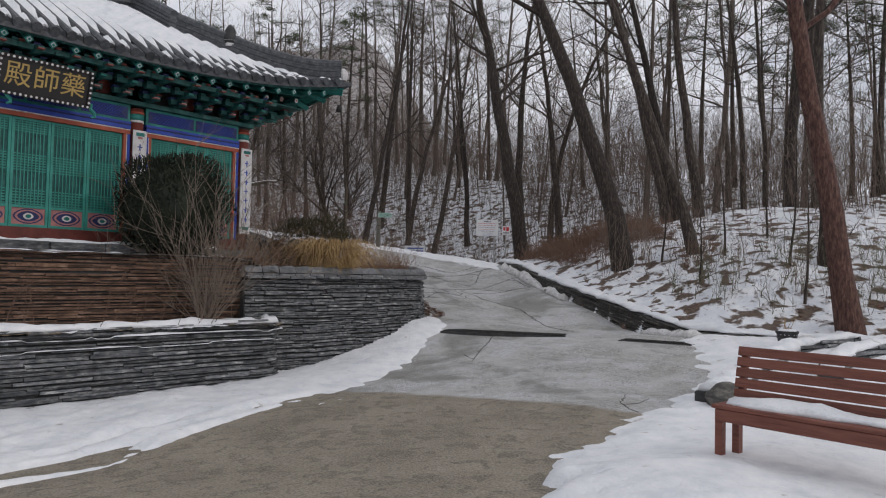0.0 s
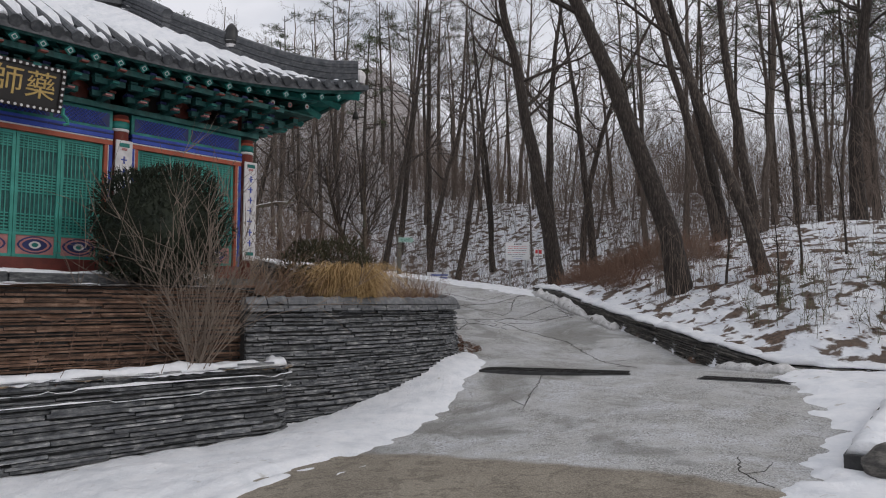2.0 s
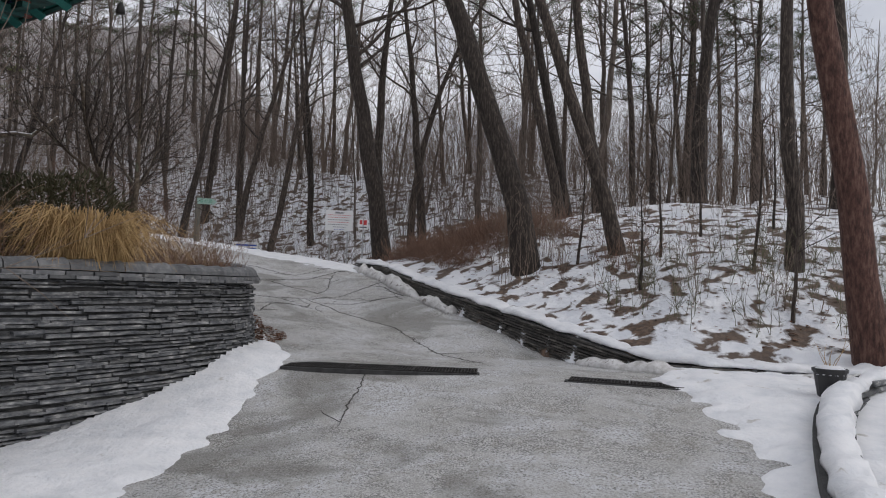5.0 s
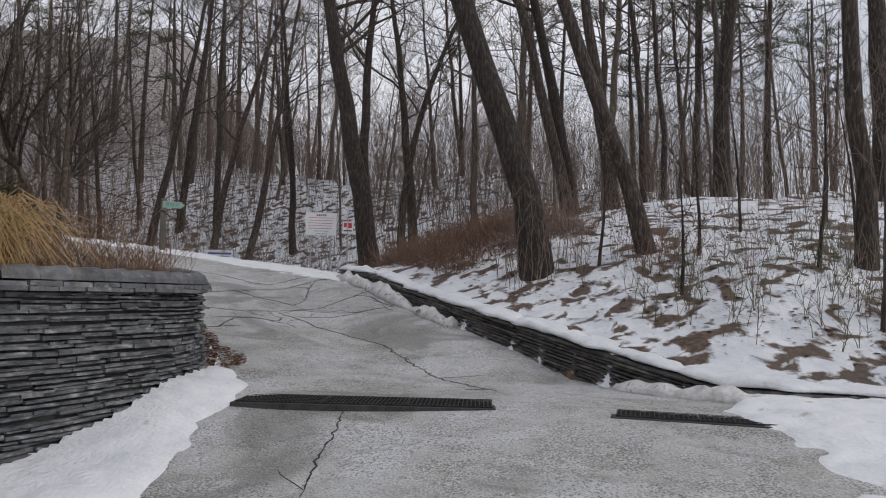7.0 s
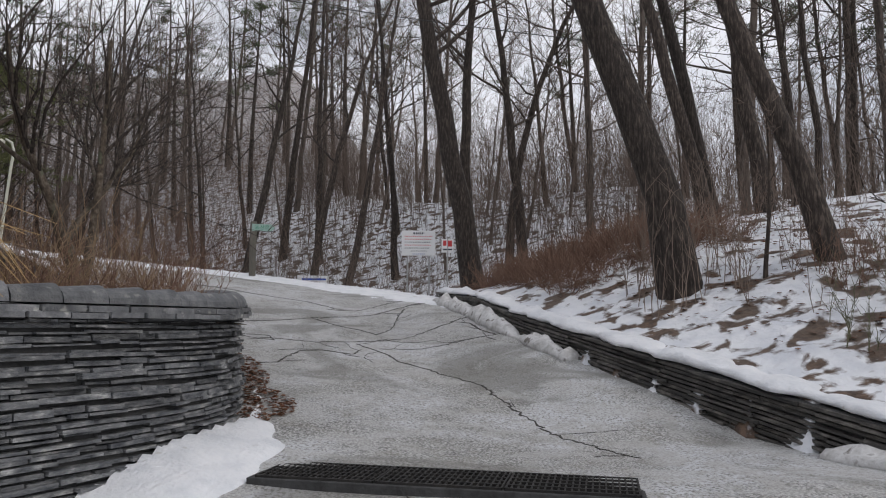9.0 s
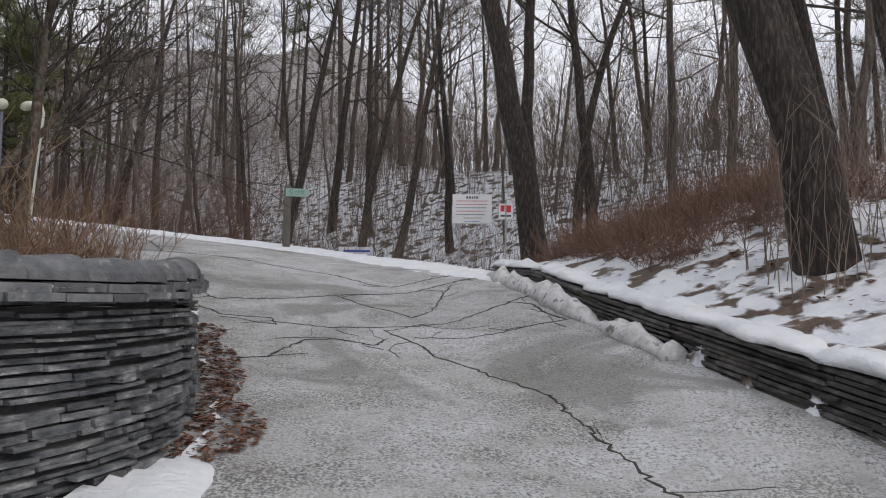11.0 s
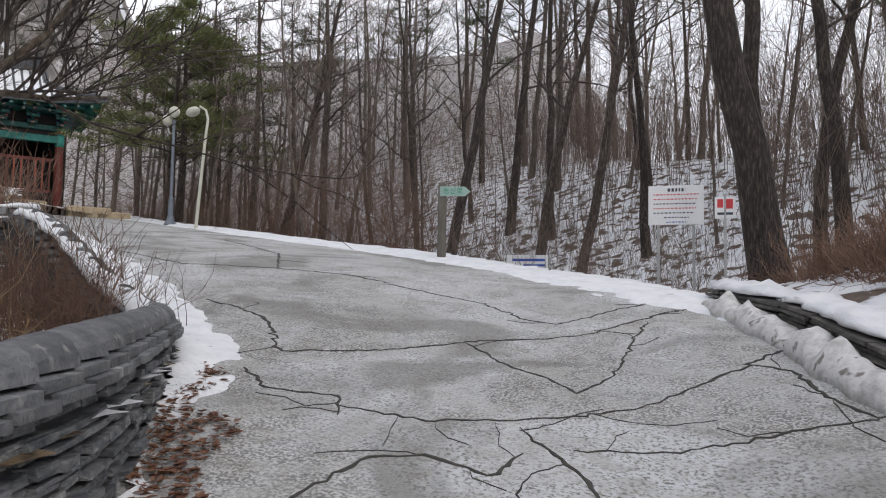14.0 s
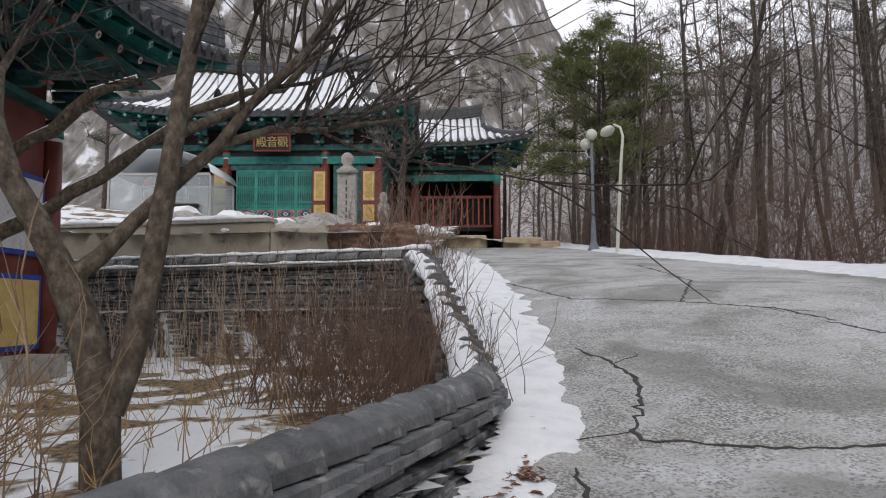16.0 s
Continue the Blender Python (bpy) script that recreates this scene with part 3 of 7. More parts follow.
# ---- slate walls ----
def slate_wall(name, line, z_low, z_top, course, label, lean=0.06, material=None, length=(0.25, 0.6), seed=1, depth=0.16, limit=300, proud=0.035, follow=False):
    """A dry-laid wall of thin slate courses along a line; z_low and z_top give heights at a point and arc."""
    rng = random.Random(seed)
    material = material or M_SLATE
    places = walk_line(line, 0.15)
    pts = np.array([p for p, _, _ in places])
    tans = np.gradient(pts, axis=0)
    tans /= np.linalg.norm(tans, axis=1)[:, None]
    nor = np.stack([tans[:, 1], -tans[:, 0]], -1)          # out, to the line's right
    lows = np.array([z_low(*p) for p in pts])
    tops = np.array([z_top(*p) for p in pts])
    core = Soup()
    ring = []
    for p, n, lo, hi in zip(pts, nor, lows, tops):
        ring.append([(*(p - n * 0.03), lo - 0.3), (*(p - n * (0.03 + lean)), hi - 0.01), (*(p - n * 0.4), hi - 0.01), (*(p - n * 0.4), lo - 0.3)])
    n = len(ring)
    faces = [(4 * i + j, 4 * i + 4 + j, 4 * i + 4 + (j + 1) % 4, 4 * i + (j + 1) % 4) for i in range(n - 1) for j in range(4)]
    core.raw([v for r in ring for v in r], faces + [(0, 1, 2, 3), (4 * n - 1, 4 * n - 2, 4 * n - 3, 4 * n - 4)])
    wall = tagged(core.make(name, M_MORTAR), label, "wall", kind="structure")
    total = (n - 1) * 0.15
    stones = []
    rows = int(math.ceil(((tops - lows).max() if follow else tops.max() - lows.min()) * (1.0 if follow else 1.2) / course))
    zr, heights = lows.min(), []
    for r in range(rows):
        tall = course * (1.0 if follow else rng.choice((0.75, 0.85, 1.0, 1.0, 1.2)))
        zr += heights[-1] if heights else 0.0
        heights.append(tall)
        phase = rng.random() * 6.3
        s = -rng.random() * 0.4
        while s < total:
            ln = rng.uniform(*length)
            a, c = max(s, 0), min(s + ln, total)
            s += ln
            if c - a < 0.06:
                continue
            mid = (a + c) / 2 / 0.15
            lo, hi = np.interp(mid, range(n), lows), np.interp(mid, range(n), tops)
            z0 = (hi - (r + 1) * course if follow else zr + 0.012 * math.sin(1.1 * a + phase) + 0.006 * math.sin(3.7 * a)) + rng.uniform(-0.005, 0.005)
            if z0 + tall < lo - 0.05 or z0 + tall * 0.6 > hi:
                continue
            f = min(1, max(0, (z0 - lo) / max(hi - lo, 0.1)))
            slope = (np.interp(c / 0.15, range(n), tops) - np.interp(a / 0.15, range(n), tops)) if follow else 0.0
            stones.append((a + 0.004, c - 0.004, z0, min(tall - rng.uniform(0.006, 0.022), hi + 0.01 - z0), -lean * f + proud * (0.1 + 1.1 * rng.random()), slope + rng.uniform(-0.008, 0.008)))

    def stone(soup, a, c, z0, h, out, tilt):
        k = max(1, int((c - a) / 0.3 + 0.5))
        vs = []
        for i in range(k + 1):
            q = (a + (c - a) * i / k) / 0.15
            p = np.array([np.interp(q, range(n), pts[:, 0]), np.interp(q, range(n), pts[:, 1])])
            m = np.array([np.interp(q, range(n), nor[:, 0]), np.interp(q, range(n), nor[:, 1])])
            e = 0.006 if i in (0, k) else 0.0
            zt = z0 + tilt * (i / k - 0.5)
            vs += [(*(p + m * (out - e)), zt + 0.004), (*(p + m * (out - e - rng.uniform(0, 0.012))), zt + h), (*(p - m * depth), zt + h), (*(p - m * depth), zt)]
        fs = [(4 * i + j, 4 * i + 4 + j, 4 * i + 4 + (j + 1) % 4, 4 * i + (j + 1) % 4) for i in range(k) for j in range(4)] + [(0, 1, 2, 3), (4 * k + 3, 4 * k + 2, 4 * k + 1, 4 * k)]
        soup.raw(vs, fs)

    stones.sort(key=lambda q: -q[2])
    rng.shuffle(stones)
    rest = Soup()
    for i, st in enumerate(stones):
        if i < limit:
            one = Soup()
            stone(one, *st)
            one.make("slate", material, wall)
        else:
            stone(rest, *st)
    if rest.k:
        tagged(rest.make("slate_courses", [material], wall), kind="stuff")
    return wall


def coping(wall, line, z_top, seed=3, out=0.07, snowy=0.35):
    """Rows of roof tiles on a wall: slabs below, half-round tiles on top, snow caught on some."""
    rng = random.Random(seed)
    for row, (step, inn, o, dz, h) in enumerate(((0.3, -0.42, out + 0.02, -0.13, 0.04), (0.34, -0.36, out - 0.01, -0.085, 0.045))):
        for p, t, s in walk_line(line, step):
            m = np.array([t[1], -t[0]])
            z = z_top(*p) + dz + rng.uniform(-0.006, 0.006)
            a, c = p + t * 0.01, p + t * (step - 0.012)
            oo = o + rng.uniform(-0.012, 0.012)
            vs = []
            for q in (a, c):
                vs += [(*(q + m * oo), z - 0.012), (*(q + m * oo), z + h - 0.012), (*(q + m * inn), z + h + 0.01), (*(q + m * inn), z)]
            link_mesh("coping_slab", vs, [(0, 4, 5, 1), (1, 5, 6, 2), (2, 6, 7, 3), (3, 7, 4, 0), (0, 1, 2, 3), (7, 6, 5, 4)], M_COPING, wall)
    for p, t, s in walk_line(line, 0.36):
        m = np.array([t[1], -t[0]])
        z = z_top(*p) - 0.035
        vs, k = [], 9
        q = p - m * 0.13
        for end, r in ((q, 0.122), (q + t * 0.328, 0.15)):
            for j in range(k):
                a = math.pi * j / (k - 1)
                vs.append((*(end + m * r * math.cos(a)), z + 0.95 * r * math.sin(a)))
        fs = [(j, j + k, j + k + 1, j + 1) for j in range(k - 1)] + [tuple(range(k)), tuple(range(2 * k - 1, k - 1, -1)), (k - 1, 2 * k - 1, k, 0)]
        link_mesh("ridge_tile", vs, fs, M_COPING, wall, smooth=False)


def planter_top(x, y):
    return 1.6 + 0.14 * smooth01(17.5, 20.5, y) * 1.0 + 0.03 * smooth01(20.5, 23, y) + 1.28 * smooth01(-2.4, -7.4, x) * (y > 22)


planter_wall = slate_wall("wall_planter", PLANTER, lambda x, y: float(road_z(x, y)) - 0.1, lambda x, y: planter_top(x, y) - 0.12, 0.05, "curved dark grey slate retaining wall with tile coping", seed=2, length=(0.12, 0.55), proud=0.07)
coping(planter_wall, PLANTER, planter_top)

LOW = rounded([(-10.5, 5.9), (-6.5, 10.25), (-4.8, 12.05), (-3.75, 13.2), (-3.2, 13.55), (-3.1, 14.0), (-3.5, 14.4)], 1)
low_wall = slate_wall("wall_low", LOW, lambda x, y: float(road_z(x, y)) - 0.1, lambda x, y: 0.66 + 0.03 * fuzz(x, y, 1.0), 0.056, "low weathered grey slate wall with snow on top", seed=4, length=(0.4, 1.2), proud=0.06)

KERBLINE = [p for p in KERB if p[1] < 27.8]
kerb_wall = slate_wall("wall_kerb", [(x + 0.0, y) for x, y in KERBLINE][::-1], lambda x, y: float(road_z(x, y)) - 0.1, lambda x, y: float(kerb_z(y)) - 0.08, 0.047, "low dark slate kerb wall capped with snow", seed=6, length=(0.4, 1.1), proud=0.05, follow=True, material=M_SLATE_DARK)

# ---- temple halls ----
def text_mesh(words, size, material, parent, m, name="lettering", label="", depth=0.006):
    cu = bpy.data.curves.new("writing", "FONT")
    cu.body, cu.size, cu.extrude, cu.align_x, cu.align_y, cu.resolution_u = words, size, depth, "CENTER", "CENTER", 3
    tmp = bpy.data.objects.new("writing", cu)
    me = bpy.data.meshes.new_from_object(tmp)
    bpy.data.objects.remove(tmp)
    me.materials.clear()
    me.materials.append(material)
    ob = new(name, me)
    ob.parent = parent
    ob.matrix_local = m
    if label:
        tagged(ob, label=label)
    return ob


class Roof:
    """A curved tiled hip-and-gable roof over the rectangle x0..x1, y0..y1, eaves at o metres out and height z."""

    def __init__(self, x0, x1, y0, y1, o, z, lift=0.42, flare=0.22, gable=2.2, steep=0.4, sag=0.055):
        ox, oy = o if isinstance(o, tuple) else (o, o)
        self.x0, self.x1, self.y0, self.y1 = x0 - ox, x1 + ox, y0 - oy, y1 + oy
        self.z, self.lift, self.flare, self.gable, self.steep, self.sag = z, lift, flare, gable, steep, sag

    def rise(self, d):
        return self.steep * d + self.sag * d * d

    def warp(self, x, y, z):
        """Lifts and spreads the corners."""
        cx, cy = (self.x0 + self.x1) / 2, (self.y0 + self.y1) / 2
        hx, hy = (self.x1 - self.x0) / 2, (self.y1 - self.y0) / 2
        ax, ay = (x - cx) / hx, (y - cy) / hy
        ex, ey = max(0, hx - abs(x - cx)), max(0, hy - abs(y - cy))
        near = math.exp(-max(min(ex, ey), 0) / 2.4)
        c = (abs(ax) * abs(ay)) ** 3 if min(ex, ey) == 0 else (min(abs(ax), 1) * min(abs(ay), 1)) ** 3
        c = max(0.0, min(1.1, c)) * near
        return (x + self.flare * c * (1 if ax > 0 else -1), y + self.flare * c * (1 if ay > 0 else -1), z + self.lift * c)

    def height(self, x, y):
        dx, dy = min(x - self.x0, self.x1 - x), min(y - self.y0, self.y1 - y)
        return self.z + (self.rise(min(dx, dy)) if dx < self.gable else self.rise(dy))

    def at(self, x, y, up=0.0):
        return self.warp(x, y, self.height(x, y) + up)


def tile_rows(roof, parent, step=0.3, r=0.075, snow=True, sides_="front right back left", snow_from=0.5, seed=1):
    """Round tile rows with end discs up each slope, trough tiles and snow between."""
    rng = random.Random(seed)
    sheet_v, sheet_f, snowy = [], [], Soup()
    ymid, xmid = (roof.y0 + roof.y1) / 2, (roof.x0 + roof.x1) / 2
    for side in sides_.split():
        lo, hi = (roof.x0, roof.x1) if side in "front back" else (roof.y0, roof.y1)
        n = int((hi - lo) / step)
        for i in range(n + 1):
            q = lo + (hi - lo - n * step) / 2 + i * step
            corner = min(q - lo, hi - q)
            if side in "front back":
                run = (roof.y1 - roof.y0) / 2 if corner >= roof.gable else corner
            else:
                run = min(roof.gable, corner)
            if run < 0.25:
                continue

            def spot(d, up, across=0.0):
                if side == "front":
                    return roof.at(q + across, roof.y0 + d, up)
                if side == "back":
                    return roof.at(q + across, roof.y1 - d, up)
                if side == "right":
                    return roof.at(roof.x1 - d, q + across, up)
                return roof.at(roof.x0 + d, q + across, up)

            k = max(2, int(run / 0.45))
            ds = [-0.03 + (run + 0.03) * j / k for j in range(k + 1)]
            row = Soup().tube([spot(max(d, 0.0), 0.05) for d in ds], [r] * len(ds), 7)
            p0, p1 = np.array(spot(0, 0.045)), np.array(spot(0.12, 0.045))
            out = unit3(p0 - p1)
            row.tube([p0 + out * 0.005, p0 + out * 0.06], [r * 1.28, r * 1.28], 10, cap=True)
            row.make("cover_tile", M_TILE, parent, smooth=False)
            a, c = spot(0, -0.03, step / 2), spot(0, 0.0, step * 0.28)
            # trough tile lip between rows
            if i < n:
                lip = Soup().tube([spot(0.0, -0.005, step * 0.5), spot(min(0.35, run), 0.0, step * 0.5)], [0.085, 0.085], 6, cap=True)
                lip.make("trough_tile", M_TILE, parent)
                if snow and run > snow_from:
                    s0 = snow_from + rng.uniform(-0.3, 0.15)
                    ds = [s0 + (run - s0) * j / k for j in range(k + 1)]
                    w = [0.0] + [1.0] * (k - 1) + [0.9]
                    snowy.tube([spot(max(0.02, d), 0.05, step * 0.5) for d in ds], [max(0.03, 0.138 * v) for v in w], 6, cap=True)
                if snow and rng.random() < 0.8:
                    snowy.tube([spot(0.03, 0.05, step * 0.5), spot(min(0.24, run), 0.065, step * 0.5)], [0.07, 0.09], 6, cap=True)
    if snowy.k:
        tagged(snowy.make("snow_on_roof", M_SNOW, parent, "white snow lying between the tile rows"), kind="stuff")


def unit3(v):
    v = np.asarray(v, float)
    return v / (np.linalg.norm(v) + 1e-9)


def roof_shell(roof, parent, thick=0.1, material=None):
    """The curved roof bed with its underside, as one part; gables are closed."""
    nx, ny = 44, 34
    xs = sorted(set(list(np.linspace(roof.x0, roof.x1, nx)) + [roof.x0 + roof.gable - 0.01, roof.x0 + roof.gable + 0.01, roof.x1 - roof.gable - 0.01, roof.x1 - roof.gable + 0.01]))
    ys = list(np.linspace(roof.y0, roof.y1, ny))
    vs, fs = [], []
    for up in (0.0, -thick):
        for y in ys:
            for x in xs:
                vs.append(roof.at(x, y, up))
    n, m = len(xs), len(ys)
    for j in range(m - 1):
        for i in range(n - 1):
            a = j * n + i
            fs.append((a, a + 1, a + n + 1, a + n))
            fs.append((a + n * m, a + n + n * m, a + n + 1 + n * m, a + 1 + n * m))
    rim = [i for i in range(n)] + [j * n + n - 1 for j in range(1, m)] + [(m - 1) * n + i for i in range(n - 2, -1, -1)] + [j * n for j in range(m - 2, 0, -1)]
    for a, c in zip(rim, rim[1:] + rim[:1]):
        fs.append((a, a + n * m, c + n * m, c))
    return link_mesh("roof_bed", vs, fs, material or M_TILE, parent)


def ridge_line(parent, pts, w=0.2, h=0.32, courses=4, name="ridge"):
    """A built-up ridge of stacked tile courses along points, with a round top."""
    soup = Soup()
    pts = [np.array(p, float) for p in pts]
    for c in range(courses):
        z0, ww = c * h / courses, w * (1.0 + 0.14 * (c % 2)) * (1 - 0.06 * c)
        vs = []
        for i, p in enumerate(pts):
            t = unit3(pts[min(i + 1, len(pts) - 1)] - pts[max(i - 1, 0)])
            m = unit3(np.cross(t, (0, 0, 1))) * ww / 2
            vs += [p - m + (0, 0, z0), p + m + (0, 0, z0), p + m + (0, 0, z0 + h / courses * 0.86), p - m + (0, 0, z0 + h / courses * 0.86)]
        n = len(pts)
        soup.raw(vs, [(4 * i + j, 4 * i + (j + 1) % 4, 4 * i + 4 + (j + 1) % 4, 4 * i + 4 + j) for i in range(n - 1) for j in range(4)] + [(0, 3, 2, 1), (4 * n - 4, 4 * n - 3, 4 * n - 2, 4 * n - 1)])
    soup.tube([p + np.array((0, 0, h)) for p in pts], [w * 0.42] * len(pts), 8, cap=True)
    return soup.make(name, M_TILE, parent)


def eave_work(roof, parent, x0, x1, y0, y1, sides_="front right", step=0.3, gap=True):
    """Fascia, two tiers of rafters with painted ends, under the eaves."""
    for side in sides_.split():
        flat = side in ("front", "back")
        lo, hi = (roof.x0, roof.x1) if flat else (roof.y0, roof.y1)

        def spot(q, d, up):
            if side == "front":
                return roof.at(q, roof.y0 + d, up)
            if side == "back":
                return roof.at(q, roof.y1 - d, up)
            if side == "right":
                return roof.at(roof.x1 - d, q, up)
            return roof.at(roof.x0 + d, q, up)

        for name, d, up, w, h, material in (("fascia_board", 0.08, -0.17, 0.05, 0.1, M_TEAL_DARK), ("eave_beam", 0.62, -0.42, 0.06, 0.13, M_TEAL)):
            vs = []
            k = 26
            a, c = lo + d, hi - d
            for i in range(k + 1):
                q = a + (c - a) * i / k
                for dd, uu in ((0, 0), (w, 0), (w, h), (0, h)):
                    vs.append(spot(q, d + dd, up + uu))
            link_mesh(name, vs, [(4 * i + j, 4 * i + 4 + j, 4 * i + 4 + (j + 1) % 4, 4 * i + (j + 1) % 4) for i in range(k) for j in range(4)] + [(0, 1, 2, 3), (4 * k + 3, 4 * k + 2, 4 * k + 1, 4 * k)], material, parent)
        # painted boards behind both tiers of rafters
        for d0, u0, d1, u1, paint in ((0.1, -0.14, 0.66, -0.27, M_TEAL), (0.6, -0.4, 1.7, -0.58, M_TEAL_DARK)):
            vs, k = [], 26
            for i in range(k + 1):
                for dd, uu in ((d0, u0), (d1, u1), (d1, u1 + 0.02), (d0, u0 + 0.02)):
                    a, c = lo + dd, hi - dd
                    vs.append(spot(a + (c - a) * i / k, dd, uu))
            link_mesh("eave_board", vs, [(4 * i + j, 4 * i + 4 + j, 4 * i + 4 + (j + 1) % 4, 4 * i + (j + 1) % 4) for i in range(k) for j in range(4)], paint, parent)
        step = step * 1.35
        n = int((hi - lo) / step)
        for i in range(1, n):
            q = lo + (hi - lo - n * step) / 2 + i * step
            corner = min(q - lo, hi - q)
            if corner < 0.35:
                continue
            p0, p1 = spot(q, 0.12, -0.25), spot(q, min(1.0, corner), -0.27)
            raf = Soup().tube([p0, p1], [0.085, 0.085], 4, cap=True).make("square_rafter", M_TEAL, parent)
            d = unit3(np.array(p0) - np.array(p1))
            Soup().tube([np.array(p0) + d * 0.002, np.array(p0) + d * 0.012], [0.05, 0.05], 4, cap=True).make("rafter_end", M_WHITE if i % 1 == 0 else M_MINT, raf)
            Soup().tube([np.array(p0) + d * 0.012, np.array(p0) + d * 0.02], [0.032, 0.032], 4, cap=True).make("rafter_end_motif", M_TEAL, raf)
            if corner > 0.7:
                p0, p1 = spot(q, 0.5, -0.52), spot(q, min(1.9, corner), -0.66)
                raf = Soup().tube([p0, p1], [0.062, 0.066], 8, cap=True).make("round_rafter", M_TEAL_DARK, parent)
                d = unit3(np.array(p0) - np.array(p1))
                Soup().tube([np.array(p0) + d * 0.002, np.array(p0) + d * 0.012], [0.052, 0.052], 8, cap=True).make("rafter_end", M_PINK if i % 2 else M_WHITE, raf)
                Soup().tube([np.array(p0) + d * 0.012, np.array(p0) + d * 0.018], [0.024, 0.024], 6, cap=True).make("rafter_end_motif", M_TEAL if i % 2 else M_ORANGE, raf)


def bracket_set(parent, m, tiers=3, reach=0.32, width=0.55, height=0.2):
    """Stepped bracket arms that carry the eaves; grows out along -y from its origin."""
    root = None
    for t in range(tiers):
        z = t * height
        o = reach * (t + 1)
        s = Soup()
        # outward arm with a curled tip
        k = 7
        prof = [(0.1, z), (-o, z)] + [(-o - 0.16 * math.sin(math.pi * j / k), z + 0.02 + height * 0.75 * j / k) for j in range(1, k)] + [(0.1, z + height * 0.8)]
        n = len(prof)
        s.raw([(-0.05, y, zz) for y, zz in prof] + [(0.05, y, zz) for y, zz in prof], [tuple(range(n - 1, -1, -1)), tuple(range(n, 2 * n))] + [(i, (i + 1) % n, (i + 1) % n + n, i + n) for i in range(n)])
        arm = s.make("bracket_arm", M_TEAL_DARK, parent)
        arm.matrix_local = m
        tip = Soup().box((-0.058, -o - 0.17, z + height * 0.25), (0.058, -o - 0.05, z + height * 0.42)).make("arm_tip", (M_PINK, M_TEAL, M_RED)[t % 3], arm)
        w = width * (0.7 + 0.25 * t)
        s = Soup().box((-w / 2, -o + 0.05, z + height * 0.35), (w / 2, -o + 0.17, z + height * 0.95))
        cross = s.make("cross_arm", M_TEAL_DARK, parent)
        cross.matrix_local = m
        for sx in (-1, 0, 1):
            Soup().box((sx * w * 0.4 - 0.06, -o + 0.03, z + height * 0.97), (sx * w * 0.4 + 0.06, -o + 0.19, z + height * 1.22)).make("bearing_block", (M_TEAL_DARK, M_RED, M_NAVY)[(sx + t) % 3], cross)


def door_leaf(parent, x0, x1, z0, z1, y):
    f = Soup()
    st, zp = 0.05, z0 + 0.36
    for a, c in (((x0, y - 0.03, z0), (x0 + st, y + 0.03, z1)), ((x1 - st, y - 0.03, z0), (x1, y + 0.03, z1)), ((x0 + st, y - 0.03, z1 - 0.05), (x1 - st, y + 0.03, z1)), ((x0 + st, y - 0.03, z0), (x1 - st, y + 0.03, z0 + 0.05)), ((x0 + st, y - 0.03, zp), (x1 - st, y + 0.03, zp + 0.05))):
        f.box(a, c)
    leaf = f.make("door_leaf", M_MINT, parent)
    a, c, lo, hi = x0 + st, x1 - st, zp + 0.05, z1 - 0.05
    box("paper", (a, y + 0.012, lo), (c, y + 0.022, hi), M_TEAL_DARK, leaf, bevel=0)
    g = Soup()
    k = 9
    for i in range(1, k):
        x = a + (c - a) * i / k
        g.box((x - 0.009, y - 0.012, lo), (x + 0.009, y + 0.01, hi))
    for s0, s1, m in ((0.0, 0.2, 6), (0.4, 0.62, 7), (0.86, 1.0, 5)):
        for i in range(m):
            z = lo + (hi - lo) * (s0 + (s1 - s0) * (i + 0.5) / m)
            g.box((a, y - 0.016, z - 0.011), (c, y + 0.006, z + 0.011))
    g.make("lattice", M_MINT, leaf)
    panel = box("lower_panel", (a, y - 0.012, z0 + 0.05), (c, y + 0.012, zp), M_PINK, leaf, bevel=0)
    xm, zm = (a + c) / 2, (z0 + 0.05 + zp) / 2
    for rx, rz, o, material in ((0.46, 0.47, 0.014, M_NAVY), (0.4, 0.4, 0.018, M_PINK), (0.33, 0.32, 0.022, M_NAVY), (0.16, 0.2, 0.026, M_WHITE), (0.09, 0.12, 0.03, M_TEAL)):
        vs = []
        for yy in (y - 0.012, y - o):
            for j in range(14):
                t = 2 * math.pi * j / 14
                sx, sz = math.cos(t), math.sin(t)
                vs.append((xm + (c - a) * rx * sx, yy, zm + (zp - z0 - 0.05) * rz * math.copysign(abs(sz) ** 1.3, sz)))
        link_mesh("oval_motif", vs, [tuple(range(14, 28)), *[(j, (j + 1) % 14, 14 + (j + 1) % 14, 14 + j) for j in range(14)]], material, panel)
    return leaf


def column(parent, x, y, z0, z1, r=0.15, material=None, base=True):
    vs, fs = lathe([(r, z0), (r * 1.02, z0 + (z1 - z0) * 0.35), (r * 0.93, z1)], 16)
    col = link_mesh("column", [(a + x, c + y, z) for a, c, z in vs], fs, material or M_RED, parent, smooth=True)
    for k, (zz, h, m) in enumerate(((z1 - 0.3, 0.05, M_WHITE), (z1 - 0.25, 0.13, M_TEAL), (z1 - 0.12, 0.05, M_ORANGE))):
        v2, f2 = lathe([(r * 0.985 + 0.004, zz), (r * 0.985 + 0.004, zz + h)], 16)
        link_mesh("painted_band", [(a + x, c + y, z) for a, c, z in v2], f2, m, col, smooth=True)
    return col


